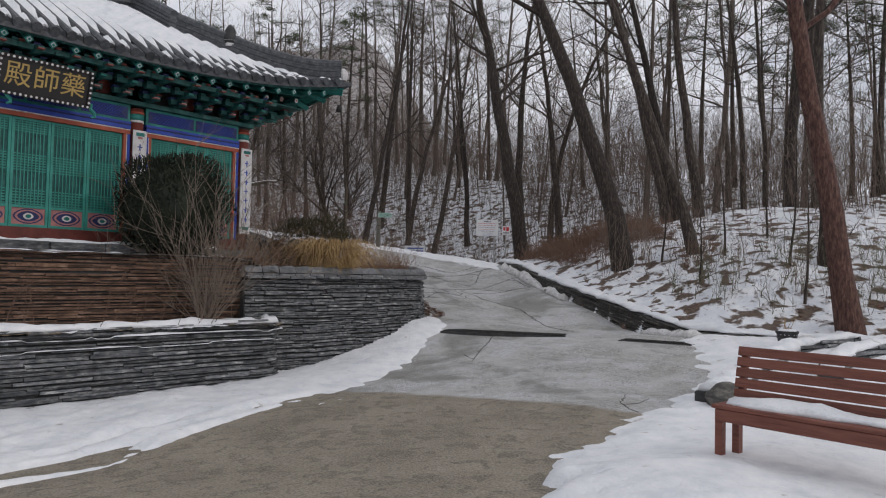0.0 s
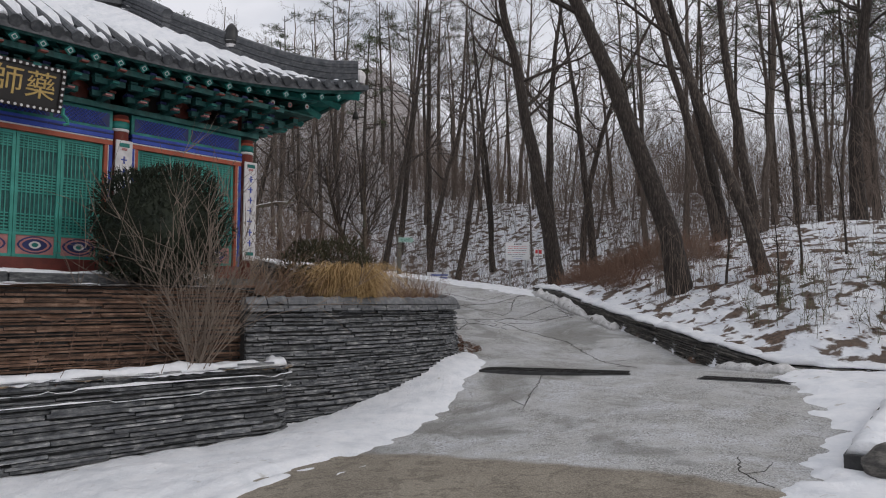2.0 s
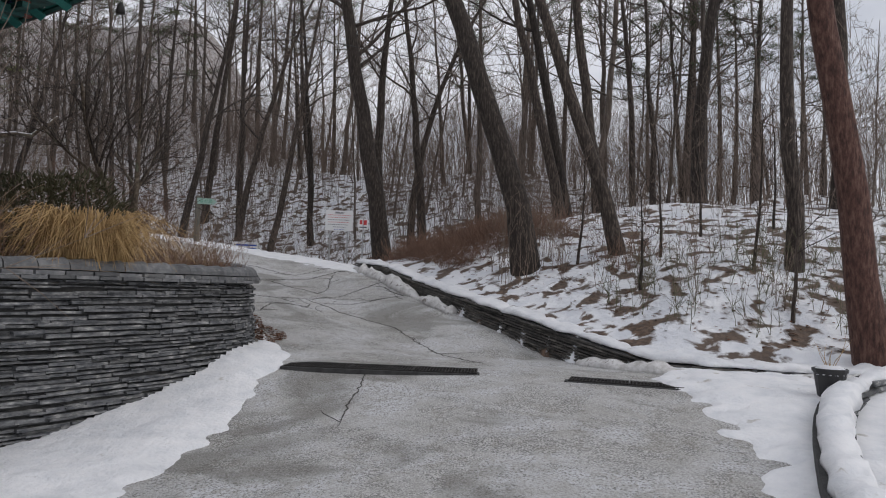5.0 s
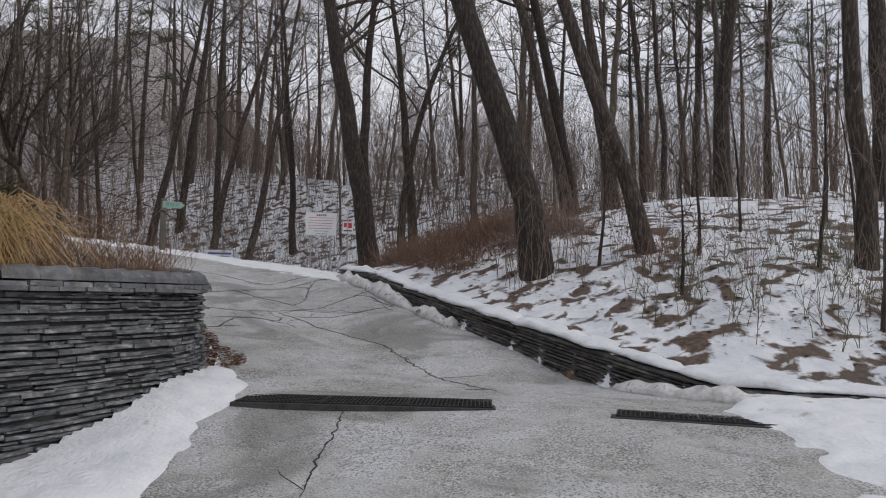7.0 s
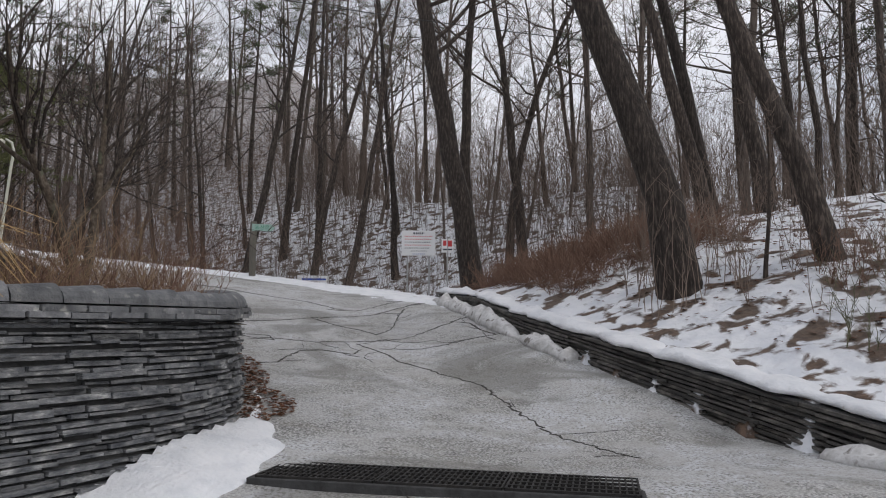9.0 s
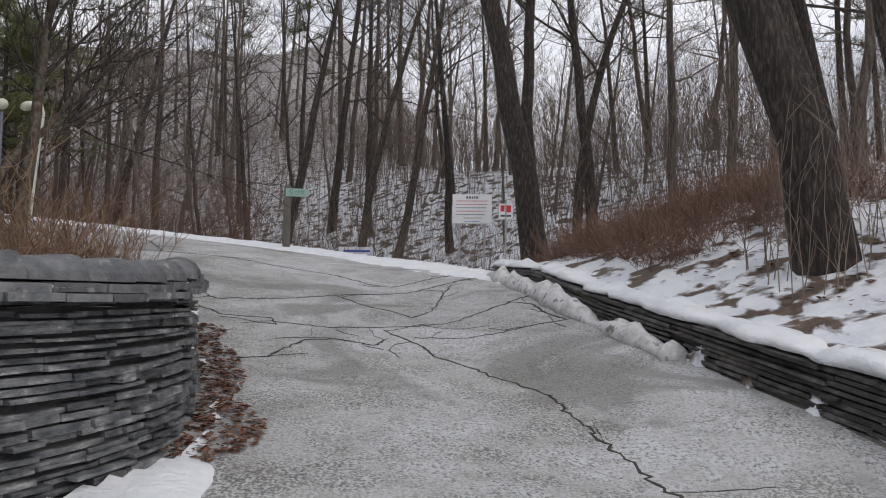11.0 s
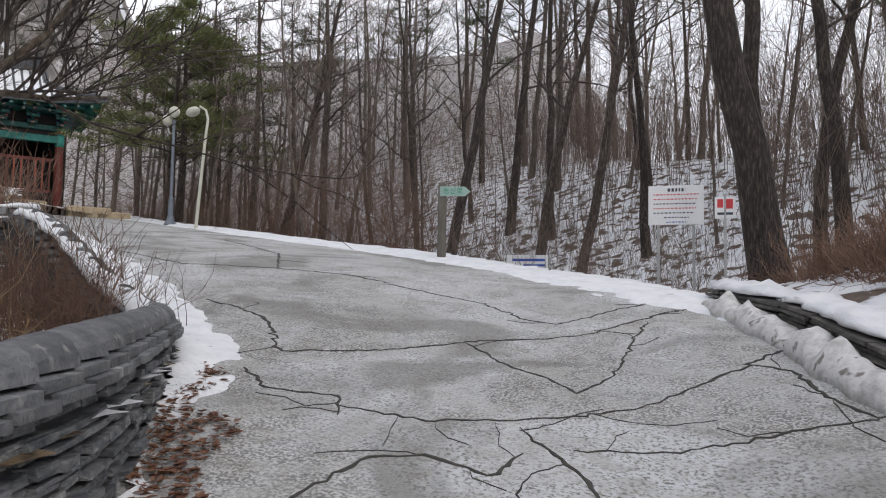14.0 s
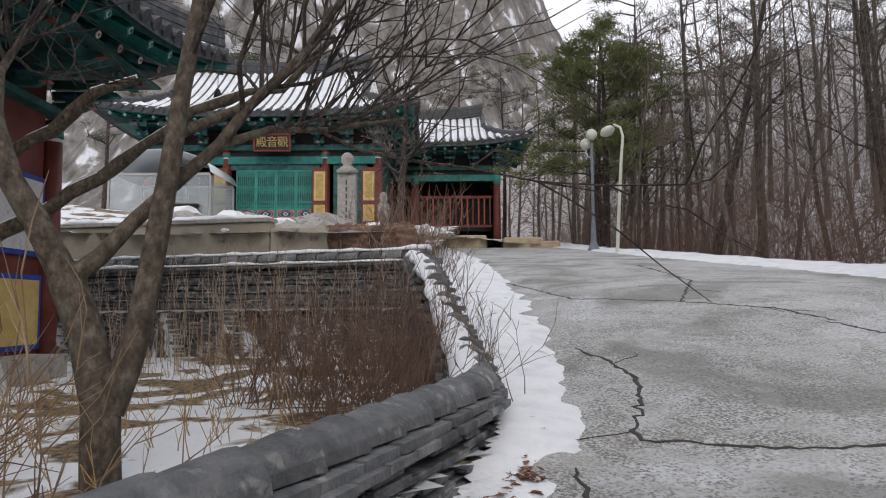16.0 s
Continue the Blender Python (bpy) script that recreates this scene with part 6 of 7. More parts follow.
for k in range(46):
    x, y = -12.5 - 7.5 * r8.random(), 25.5 + 6 * r8.random()
    if not inside_poly(court_poly, np.array([x]), np.array([y]))[0]:
        continue
    w = r8.uniform(0.2, 0.55)
    bm = bmesh.new()
    bmesh.ops.create_icosphere(bm, subdivisions=2, radius=w)
    for v in bm.verts:
        v.co *= 1 + 0.25 * math.sin(7 * v.co.x / w + k) * math.cos(5 * v.co.y / w)
        v.co.z *= 0.55
    rock = part("garden_rock", bm, M_GRANITE if k % 3 else M_SNOW)
    rock.matrix_world = pose(x, y, float(court_z(x, y)) + 0.08, 0, 0, k * 40)
    tagged(rock, "grey garden rock half covered with snow", "rock", group="rocks of the snowy rock garden")
for k in range(8):
    x, y = -11.2 + 0.36 * k, 27.0 + 0.1 * math.sin(k)
    x, y = -11.4 + k * 0.19, 26.9 + k * 0.13
    bm = bmesh.new()
    bmesh.ops.create_icosphere(bm, subdivisions=2, radius=0.3)
    for v in bm.verts:
        v.co *= 1 + 0.2 * math.sin(9 * v.co.x + k) * math.cos(8 * v.co.y)
    rock = part("garden_rock", bm, M_SLATE_BROWN)
    rock.matrix_world = pose(x, y, 3.6, 0, 0, k * 50)
    tagged(rock, "dark mossy rock beside the tan wall", "rock", group="dark rocks by the tan wall")

# glazed shelter with an arched roof
sh = thing("glass_shelter", pose(-22.4, 25.75, 0, 0, 0, 50), "clear walled shelter with an arched translucent roof", "shelter")
M_SHEET = bpy.data.materials.new("clear_sheet")
M_SHEET.use_nodes = True
pb = M_SHEET.node_tree.nodes["Principled BSDF"]
pb.inputs["Base Color"].default_value = (0.75, 0.82, 0.85, 1)
pb.inputs["Roughness"].default_value, pb.inputs["Alpha"].default_value = 0.15, 0.22
W, D2, Z0, Z1, Z2 = 3.1, 2.4, 4.5, 6.35, 7.05
for x in (0, W / 2, W):
    for y in (0, D2):
        box("frame_post", (x - 0.03, y - 0.03, Z0 - 0.4), (x + 0.03, y + 0.03, Z1), M_PAINTED_STEEL, sh, bevel=0)
for y in (0, D2):
    box("frame_rail", (0, y - 0.035, Z1), (W, y + 0.035, Z1 + 0.08), M_PAINTED_STEEL, sh, bevel=0)
    box("side_pane", (0.05, y - 0.005, Z0), (W - 0.05, y + 0.005, Z1), M_SHEET, sh, bevel=0)
for x in (0, W):
    box("end_pane", (x - 0.005, 0.05, Z0), (x + 0.005, D2 - 0.05, Z1), M_SHEET, sh, bevel=0)
k = 12
vs, fs = [], []
for y in (-0.15, D2 + 0.15):
    for o in (0.0, 0.02):
        for i in range(k + 1):
            a = math.pi * i / k
            vs.append((W / 2 - (W / 2 + 0.05 + o) * math.cos(a), y, Z1 + 0.08 + (Z2 - Z1 + o) * math.sin(a)))
n = k + 1
for i in range(k):
    fs += [(n + i, n + i + 1, 3 * n + i + 1, 3 * n + i), (i + 1, i, 2 * n + i, 2 * n + i + 1), (i, i + 1, n + i + 1, n + i), (2 * n + i + 1, 2 * n + i, 3 * n + i, 3 * n + i + 1)]
link_mesh("arched_roof", vs, fs, mat("frosted_sheet", [(0.6, 0.65, 0.68), (0.7, 0.74, 0.76)], 2, 0.3, 0.0), sh, smooth=True)
tb = thing("counter", pose(-21.6, 26.9, 0, 0, 0, 50), "dark counter with stacked things inside the shelter", "counter")
box("top", (0, -0.3, 5.4), (1.4, 0.3, 5.46), M_DARK, tb)
for x in (0.05, 1.3):
    box("leg", (x, -0.25, 4.4), (x + 0.06, 0.25, 5.4), M_DARK, tb)

stele = thing("stone_stele", pose(-17.65, 31.3, 0, 0, 0, 45), "tall carved pale stone stele on the court", "stele")
box("slab", (-0.28, -0.14, 4.6), (0.28, 0.14, 6.35), M_GRANITE, stele, bevel=0.03)
v, f = lathe([(0.3, 6.35), (0.34, 6.45), (0.2, 6.55), (0.12, 6.62), (0.2, 6.75), (0.2, 6.88), (0.08, 7.0)], 12)
link_mesh("cap", v, f, M_GRANITE, stele, smooth=True)
for k in range(6):
    box("carved_line", (-0.02, -0.146, 4.95 + 0.21 * k), (0.02, -0.14, 5.1 + 0.21 * k), M_MORTAR, stele, bevel=0)
v, f = lathe([(0.2, 4.5), (0.22, 4.75), (0.15, 4.9), (0.2, 5.1), (0.2, 5.3), (0.1, 5.42), (0.13, 5.55), (0.1, 5.68), (0.02, 5.73)], 12)
fig = link_mesh("stone_figure", v, f, M_GRANITE, smooth=True)
fig.matrix_world = pose(-16.6, 31.9, 0)
tagged(fig, "small pale stone figure beside the stele", "stone figure")

# bare granite mountain far behind
M_ROCK = mat("granite_cliff", [(0.04, 0.037, 0.035), (0.16, 0.145, 0.133), (0.32, 0.295, 0.275)], 0.3, 0.9, 1.0, 0.6, detail=12, stretch=(1, 1, 0.35), spots=((0.62, 0.63, 0.67), 0.3, 0.585))


def mountain_z(x, y):
    dx, dy = (x + 176) / 62, (y - 132) / 58
    d = np.hypot(dx, dy)
    z = 142 * np.exp(-(d ** 2.4) * 0.75) + 55 * np.exp(-(((x + 250) / 90) ** 2 + ((y - 90) / 80) ** 2))
    z = z * (1 + 0.14 * rough_noise(x, y, 16, 3) + 0.07 * np.abs(fuzz(x, y, 5, 6)) + 0.04 * fuzz(x, y, 2.2, 9))
    return z + 2


tagged(grid_mesh("mountain", np.arange(-300, -70, 2.4), np.arange(40, 240, 2.4), mountain_z, M_ROCK, smooth=False), "bare grey granite mountain streaked with snow", "mountain", kind="structure")

# ---- trees ----
def bare_tree(rng, height, r0, lean=(0, 0), bend=0.0, limbs=12, subs=5, twigs=5, clear=0.4, spread_=0.32, material=None, twig=None, name="bare_tree", label="tall bare winter tree with dark furrowed trunk"):
    """A leafless tree: trunk, boughs and twigs; grows up from its origin."""
    n = 12
    pts, radii = [], []
    for i in range(n + 1):
        f = i / n
        wob = 0.0022 * height
        pts.append(np.array([lean[0] * height * f + bend * height * f * (1 - f) + (rng.gauss(0, wob) if 0 < i < n else 0), lean[1] * height * f + (rng.gauss(0, wob) if 0 < i < n else 0), height * f - (0.3 if i == 0 else 0)]))
        radii.append(r0 * (1.25 if i == 0 else 1.0 - 0.82 * f))
    root = thing(name, Matrix(), label, "tree", group="bare trees of the wood")
    Soup().tube(pts, radii, 9).make("trunk", material or M_BARK, root, smooth=True)
    boughs = Soup()
    fine = Soup()
    for k in range(limbs):
        f = clear + (0.97 - clear) * (k + rng.random()) / limbs
        i = min(n - 1, int(f * n))
        g = f * n - i
        p = pts[i] * (1 - g) + pts[i + 1] * g
        rr = radii[i] * (1 - g) + radii[i + 1] * g
        a = rng.random() * 2 * math.pi
        length = height * spread_ * (1.15 - 0.75 * f) * rng.uniform(0.7, 1.3)
        d = np.array([math.cos(a), math.sin(a), rng.uniform(0.35, 1.1)])
        bp, br = limb(rng, p, d, length, rr * rng.uniform(0.32, 0.5), 6, 0.16, 0.06)
        boughs.tube(bp, br, 5)
        for j in range(subs):
            q = rng.randint(1, 6)
            sd = unit(bp[q] - bp[q - 1]) + 0.9 * unit(np.array([rng.gauss(0, 1), rng.gauss(0, 1), rng.gauss(0.35, 0.8)]))
            sp, sr = limb(rng, bp[q], sd, length * rng.uniform(0.3, 0.6), max(0.008, br[q] * 0.55), 4, 0.2, 0.04)
            boughs.tube(sp, [max(0.005, v) for v in sr], 4)
            for w in range(twigs):
                q2 = rng.randint(1, 4)
                td = unit(sp[q2] - sp[q2 - 1]) + 0.8 * unit(np.array([rng.gauss(0, 1), rng.gauss(0, 1), rng.gauss(0.3, 0.8)]))
                tp, trr = limb(rng, sp[q2], td, length * rng.uniform(0.12, 0.3), 0.006, 3, 0.2, 0.03)
                fine.tube(tp, [0.0075, 0.006, 0.005, 0.003], 3)
    nb = len(boughs.f)
    boughs.raw(np.concatenate(fine.v), fine.f)
    crown = boughs.make("crown", [material or M_BARK, twig or M_TWIG], root)
    crown.data.polygons.foreach_set("material_index", [0] * nb + [1] * (len(boughs.f) - nb))
    return root


def stand(tree, x, y, turn=0.0, size=1.0, z=None):
    tree.matrix_world = pose(x, y, float(wild_z(x, y)) if z is None else z, 0, 0, turn) @ Matrix.Scale(size, 4)
    return tree


rng = random.Random(11)
tree_a = stand(bare_tree(rng, 17, 0.34, (-0.2, 0.0), 0.03, limbs=13, clear=0.4, subs=6, label="thick straight bare tree with rough brown bark beside the noticeboard"), 3.52, 30.6, -8)
tree_b = stand(bare_tree(rng, 17, 0.3, (-0.43, 0.0), 0.21, limbs=12, clear=0.42, subs=6, label="large leaning bare tree with deeply furrowed dark bark on the bank"), 5.4, 21.6, -21)
tree_c = stand(bare_tree(rng, 15, 0.17, (-0.39, 0.0), 0.09, limbs=11, clear=0.42, label="slender curved bare tree leaning over the snowy bank"), 7.2, 20.6, -29)
tree_r = stand(bare_tree(rng, 15, 0.25, (-0.17, 0.02), 0.0, limbs=11, clear=0.4, material=M_BARK_RED, label="thick leaning bare tree with reddish bark on the snowy bank"), 8.45, 14.9)
spots = [(3.2, 30.6), (5.4, 21.6), (7.2, 20.6), (8.45, 14.9), (2.2, 31)]
# single trees behind: place, girth, lean, bow, turn
BANK_TREES = [(8.4, 27.0, 0.17, -0.24, 0.01, -23), (9.0, 28.0, 0.19, -0.22, 0.06, -24), (9.2, 26.0, 0.18, -0.08, -0.08, -26), (12.8, 31.0, 0.14, -0.1, 0.13, -29),
              (14.3, 32.0, 0.13, -0.06, 0.04, -30), (12.5, 26.0, 0.23, 0.16, -0.19, -34), (9.5, 18.0, 0.15, 0.05, -0.12, -42), (15.9, 24.0, 0.28, -0.09, 0.11, -44)]
HILL_TREES = [(3.7, 33.0, 0.22, 0.04, -0.16, -8), (5.8, 36.0, 0.2, -0.12, 0.08, -11), (5.5, 37.0, 0.17, 0.33, -0.38, -10), (1.4, 42.0, 0.15, -0.09, 0.06, -2), (-2.2, 46.0, 0.17, 0.0, -0.03, 4),
              (-2.2, 42.0, 0.17, 0.27, -0.16, 4), (-4.5, 38.0, 0.17, 0.18, 0.02, 16), (-13.3, 44.0, 0.2, 0.21, -0.02, 30), (-10.8, 43.0, 0.18, 0.0, 0.05, 26), (-0.7, 40.0, 0.16, 0.16, 0.03, 5)]
for k, (x, y, r, lean_, bow, turn) in enumerate(BANK_TREES + HILL_TREES):
    stand(bare_tree(random.Random(900 + k), 15, r * 1.06, (lean_, 0.0), bow, limbs=11, subs=5, twigs=4, clear=0.38, spread_=0.28), x, y, turn)
    spots.append((x, y))
kinds, thin = [], []
for k in range(5):
    kinds.append(bare_tree(random.Random(40 + k), 14 + k % 3 * 1.5, 0.13 + 0.025 * (k % 3), (random.Random(k).uniform(-0.16, 0.12), 0.02), rng.uniform(-0.08, 0.08), limbs=13, subs=6, twigs=4, clear=0.3))
for k in range(4):
    thin.append(bare_tree(random.Random(60 + k), 9 + k, 0.06 + 0.01 * (k % 3), (random.Random(k).uniform(-0.16, 0.16), 0.03), rng.uniform(-0.1, 0.1), limbs=14, subs=5, twigs=5, clear=0.22, spread_=0.3, material=M_BARK_FAR, label="slim bare young tree in the wood"))
# distant trees, their bark colour paled in place of aerial haze
far_kinds = [bare_tree(random.Random(80 + k), 14 + k, 0.14, (0.06 * k - 0.06, 0.02), 0.04, limbs=12, subs=4, twigs=3, clear=0.28, material=M_BARK_FAR) for k in range(3)]


def forest(count, box_, dmin, gap, rng, kinds_, size=(0.8, 1.25)):
    """Copies of the kinds, scattered over wild ground in the box, each gap metres from the others."""
    made = tries = 0
    while made < count and tries < 20000:
        tries += 1
        x, y = rng.uniform(box_[0], box_[1]), rng.uniform(box_[2], box_[3])
        d = float(along(EDGE, np.array([x]), np.array([y]))[0][0])
        if d < dmin or any((x - a) ** 2 + (y - c) ** 2 < gap * gap for a, c in spots):
            continue
        spots.append((x, y))
        t = rng.choice(kinds_)
        m = pose(x, y, float(wild_z(x, y)), 0, 0, rng.uniform(-35, 35)) @ Matrix.Scale(rng.uniform(*size), 4)
        if t.get("used"):
            copy_thing(t, m).matrix_world = m
        else:
            t["used"] = 1
            t.matrix_world = m
        made += 1


forest(2, (16, 32, 32, 44), 8, 3.0, rng, kinds)
forest(7, (10, 30, 26, 44), 7, 2.5, rng, thin)
forest(11, (-26, 12, 42, 54), 1.0, 2.6, rng, kinds)
forest(16, (-28, 14, 36, 54), 1.2, 1.6, rng, thin)
forest(9, (-26, -7, 36, 48), 0.9, 1.8, rng, thin)
forest(44, (-60, 6, 48, 90), 10, 2.6, rng, far_kinds, (0.9, 1.4))
forest(18, (-48, -17, 43.5, 62), 0.8, 1.8, rng, far_kinds, (0.7, 1.1))
forest(8, (12, 50, 24, 60), 10, 2.5, rng, far_kinds, (0.8, 1.2))
for k, t in enumerate([t for t in kinds + thin + far_kinds if not t.get("used")]):
    stand(t, -22 + 5 * k, 52 + k % 3)
for k, (x, y) in enumerate(((7.8, 34.5), (10.2, 36.5), (12.6, 33.8), (14.8, 37.5), (16.2, 31.5))):
    m = pose(x, y, float(wild_z(x, y)), 0, 0, 25 * k - 60) @ Matrix.Scale(1.1 + 0.07 * (k % 3), 4)
    copy_thing(far_kinds[k % 3], m).matrix_world = m

# ---- shrubs, brush, grass, pines ----
def brush(name, spots_, height, material, label, seed, stems=(1, 1), twigs=4, lean=0.25, r=0.006, category="brush", wander=0.12):
    """Many thin bare stems with side twigs as one mass; spots_: list of (x, y, z)."""
    rg = random.Random(seed)
    s = Soup()
    for x, y, z in spots_:
        for k in range(rg.randint(*stems)):
            h = height * rg.uniform(0.55, 1.2)
            a = rg.random() * 6.283
            d = (lean * math.cos(a) * rg.random(), lean * math.sin(a) * rg.random(), 1)
            pts, rad = limb(rg, (x, y, z - 0.05), d, h, r, 4, wander, 0.04)
            s.tube(pts, [max(0.0025, q) for q in rad], 3)
            for j in range(twigs):
                q = rg.randint(1, 4)
                td = unit(pts[q] - pts[q - 1]) + 0.8 * unit(np.array([rg.gauss(0, 1), rg.gauss(0, 1), rg.gauss(0.4, 0.6)]))
                tp, tr = limb(rg, pts[q], td, h * rg.uniform(0.18, 0.42), r * 0.5, 2, 0.2, 0.05)
                s.tube(tp, [r * 0.55, r * 0.4, 0.0015], 3)
    return tagged(s.make(name, material), label, category, kind="stuff")


def scatter(n, box_, keep, seed, fz):
    rg = random.Random(seed)
    pts = np.array([(rg.uniform(box_[0], box_[1]), rg.uniform(box_[2], box_[3])) for _ in range(n)])
    ok = keep(pts[:, 0], pts[:, 1])
    pts = pts[ok]
    z = fz(pts[:, 0], pts[:, 1])
    return [(p[0], p[1], float(q)) for p, q in zip(pts, z)]


def wild(lo, hi):
    return lambda x, y: (along(EDGE, x, y)[0] > lo) & (along(EDGE, x, y)[0] < hi)


def beyond(lo, hi):
    return lambda x, y: (along(EDGE, x, y)[0] > lo) & (along(EDGE, x, y)[0] < hi) & (along(EDGE, x, y)[1] > KERB_END + 3)


def bank(lo, hi):
    return lambda x, y: (along(EDGE, x, y)[0] > lo) & (along(EDGE, x, y)[0] < hi) & (along(EDGE, x, y)[1] < KERB_END)


brush("verge_brush", scatter(5200, (-32, -4.5, 29, 54), beyond(0.9, 8), 1, wild_z), 3.4, M_TWIG_RED, "dense reddish bare brush beyond the road verge", 2, twigs=8, r=0.009, lean=0.6, wander=0.17)
brush("verge_brush", scatter(620, (-5, 4, 31, 46), beyond(1.2, 12), 17, wild_z), 2.1, M_TWIG, "sparse thin brush in snow beyond the verge", 18, twigs=7, r=0.008, lean=0.5, wander=0.12)
brush("understory", scatter(1500, (-48, -6, 31, 80), beyond(3, 36), 3, wild_z), 4.6, M_TWIG, "thicket of thin bare saplings on the hillside", 4, twigs=8, r=0.014, wander=0.06, lean=0.25)
brush("understory", scatter(1900, (-6, 26, 44, 84), beyond(8, 44), 19, wild_z), 5.2, M_TWIG, "thicket of thin bare saplings on the hillside", 20, twigs=9, r=0.015, wander=0.07, lean=0.3)
brush("understory", scatter(3400, (6, 44, 14, 60), bank(8.5, 30), 5, wild_z), 4.0, M_TWIG, "thicket of thin bare saplings on the bank", 6, twigs=9, r=0.014, wander=0.07, lean=0.3)
brush("understory", scatter(1000, (4.5, 26, 32, 47), wild(6, 40), 23, wild_z), 4.6, M_TWIG, "thicket of thin bare saplings behind the bank", 24, twigs=9, r=0.013, wander=0.08, lean=0.35)
brush("bank_brush", scatter(420, (2.5, 14, 14, 29), bank(1.6, 8), 7, wild_z), 1.0, M_TWIG, "thin bare shrubs on the snowy bank", 8, stems=(1, 3), twigs=5, r=0.007)
brush("red_brush", scatter(2300, (3.0, 8.6, 23.2, 29.5), wild(0.9, 4.4), 9, wild_z), 0.62, M_TWIG_RED, "low red-brown brush at the top of the kerb", 10, stems=(2, 3), twigs=6, r=0.006, lean=2.2, wander=0.26)
foot = [(5.4 + 0.7 * math.cos(k), 21.5 + 0.7 * math.sin(k * 1.3), float(wild_z(5.4 + 0.7 * math.cos(k), 21.5 + 0.7 * math.sin(k * 1.3)))) for k in range(46)]
brush("trunk_brush", foot, 1.6, M_TWIG, "tangled bare stems round the leaning tree", 12, twigs=5, r=0.008)
foot = [(7.1 + 0.5 * math.cos(k), 20.0 + 0.5 * math.sin(k * 1.3), float(wild_z(7.1 + 0.5 * math.cos(k), 20.0 + 0.5 * math.sin(k * 1.3)))) for k in range(30)]
brush("trunk_brush", foot, 0.6, M_TWIG_RED, "red-brown brush at the foot of the curved tree", 13, stems=(2, 3), twigs=5, r=0.007, lean=0.7)
brush("green_weeds", scatter(320, (5.5, 13, 13.5, 19), bank(1.2, 5), 15, wild_z), 0.8, mat("grey_green_leaf", [(0.06, 0.07, 0.035), (0.14, 0.13, 0.07)], 4, 0.8, 0.0), "grey-green winter weeds on the snowy bank", 16, stems=(1, 2), twigs=7, r=0.007, lean=0.5)

# saplings on the bank
rg = random.Random(77)
for k, (x, y, h) in enumerate(((6.3, 20.9, 2.6), (7.7, 19.8, 2.8), (9.4, 21.0, 3.0), (8.6, 18.0, 3.2), (9.9, 18.6, 2.6), (10.8, 20.3, 3.0), (6.6, 18.6, 1.9), (8.2, 16.4, 3.4))):
    stand(bare_tree(random.Random(200 + k), h, 0.035, (rg.uniform(-0.15, 0.1), 0), 0.1, limbs=7, subs=3, twigs=2, clear=0.3, spread_=0.4, name="sapling", label="thin dark bare sapling standing in bank snow"), x, y)

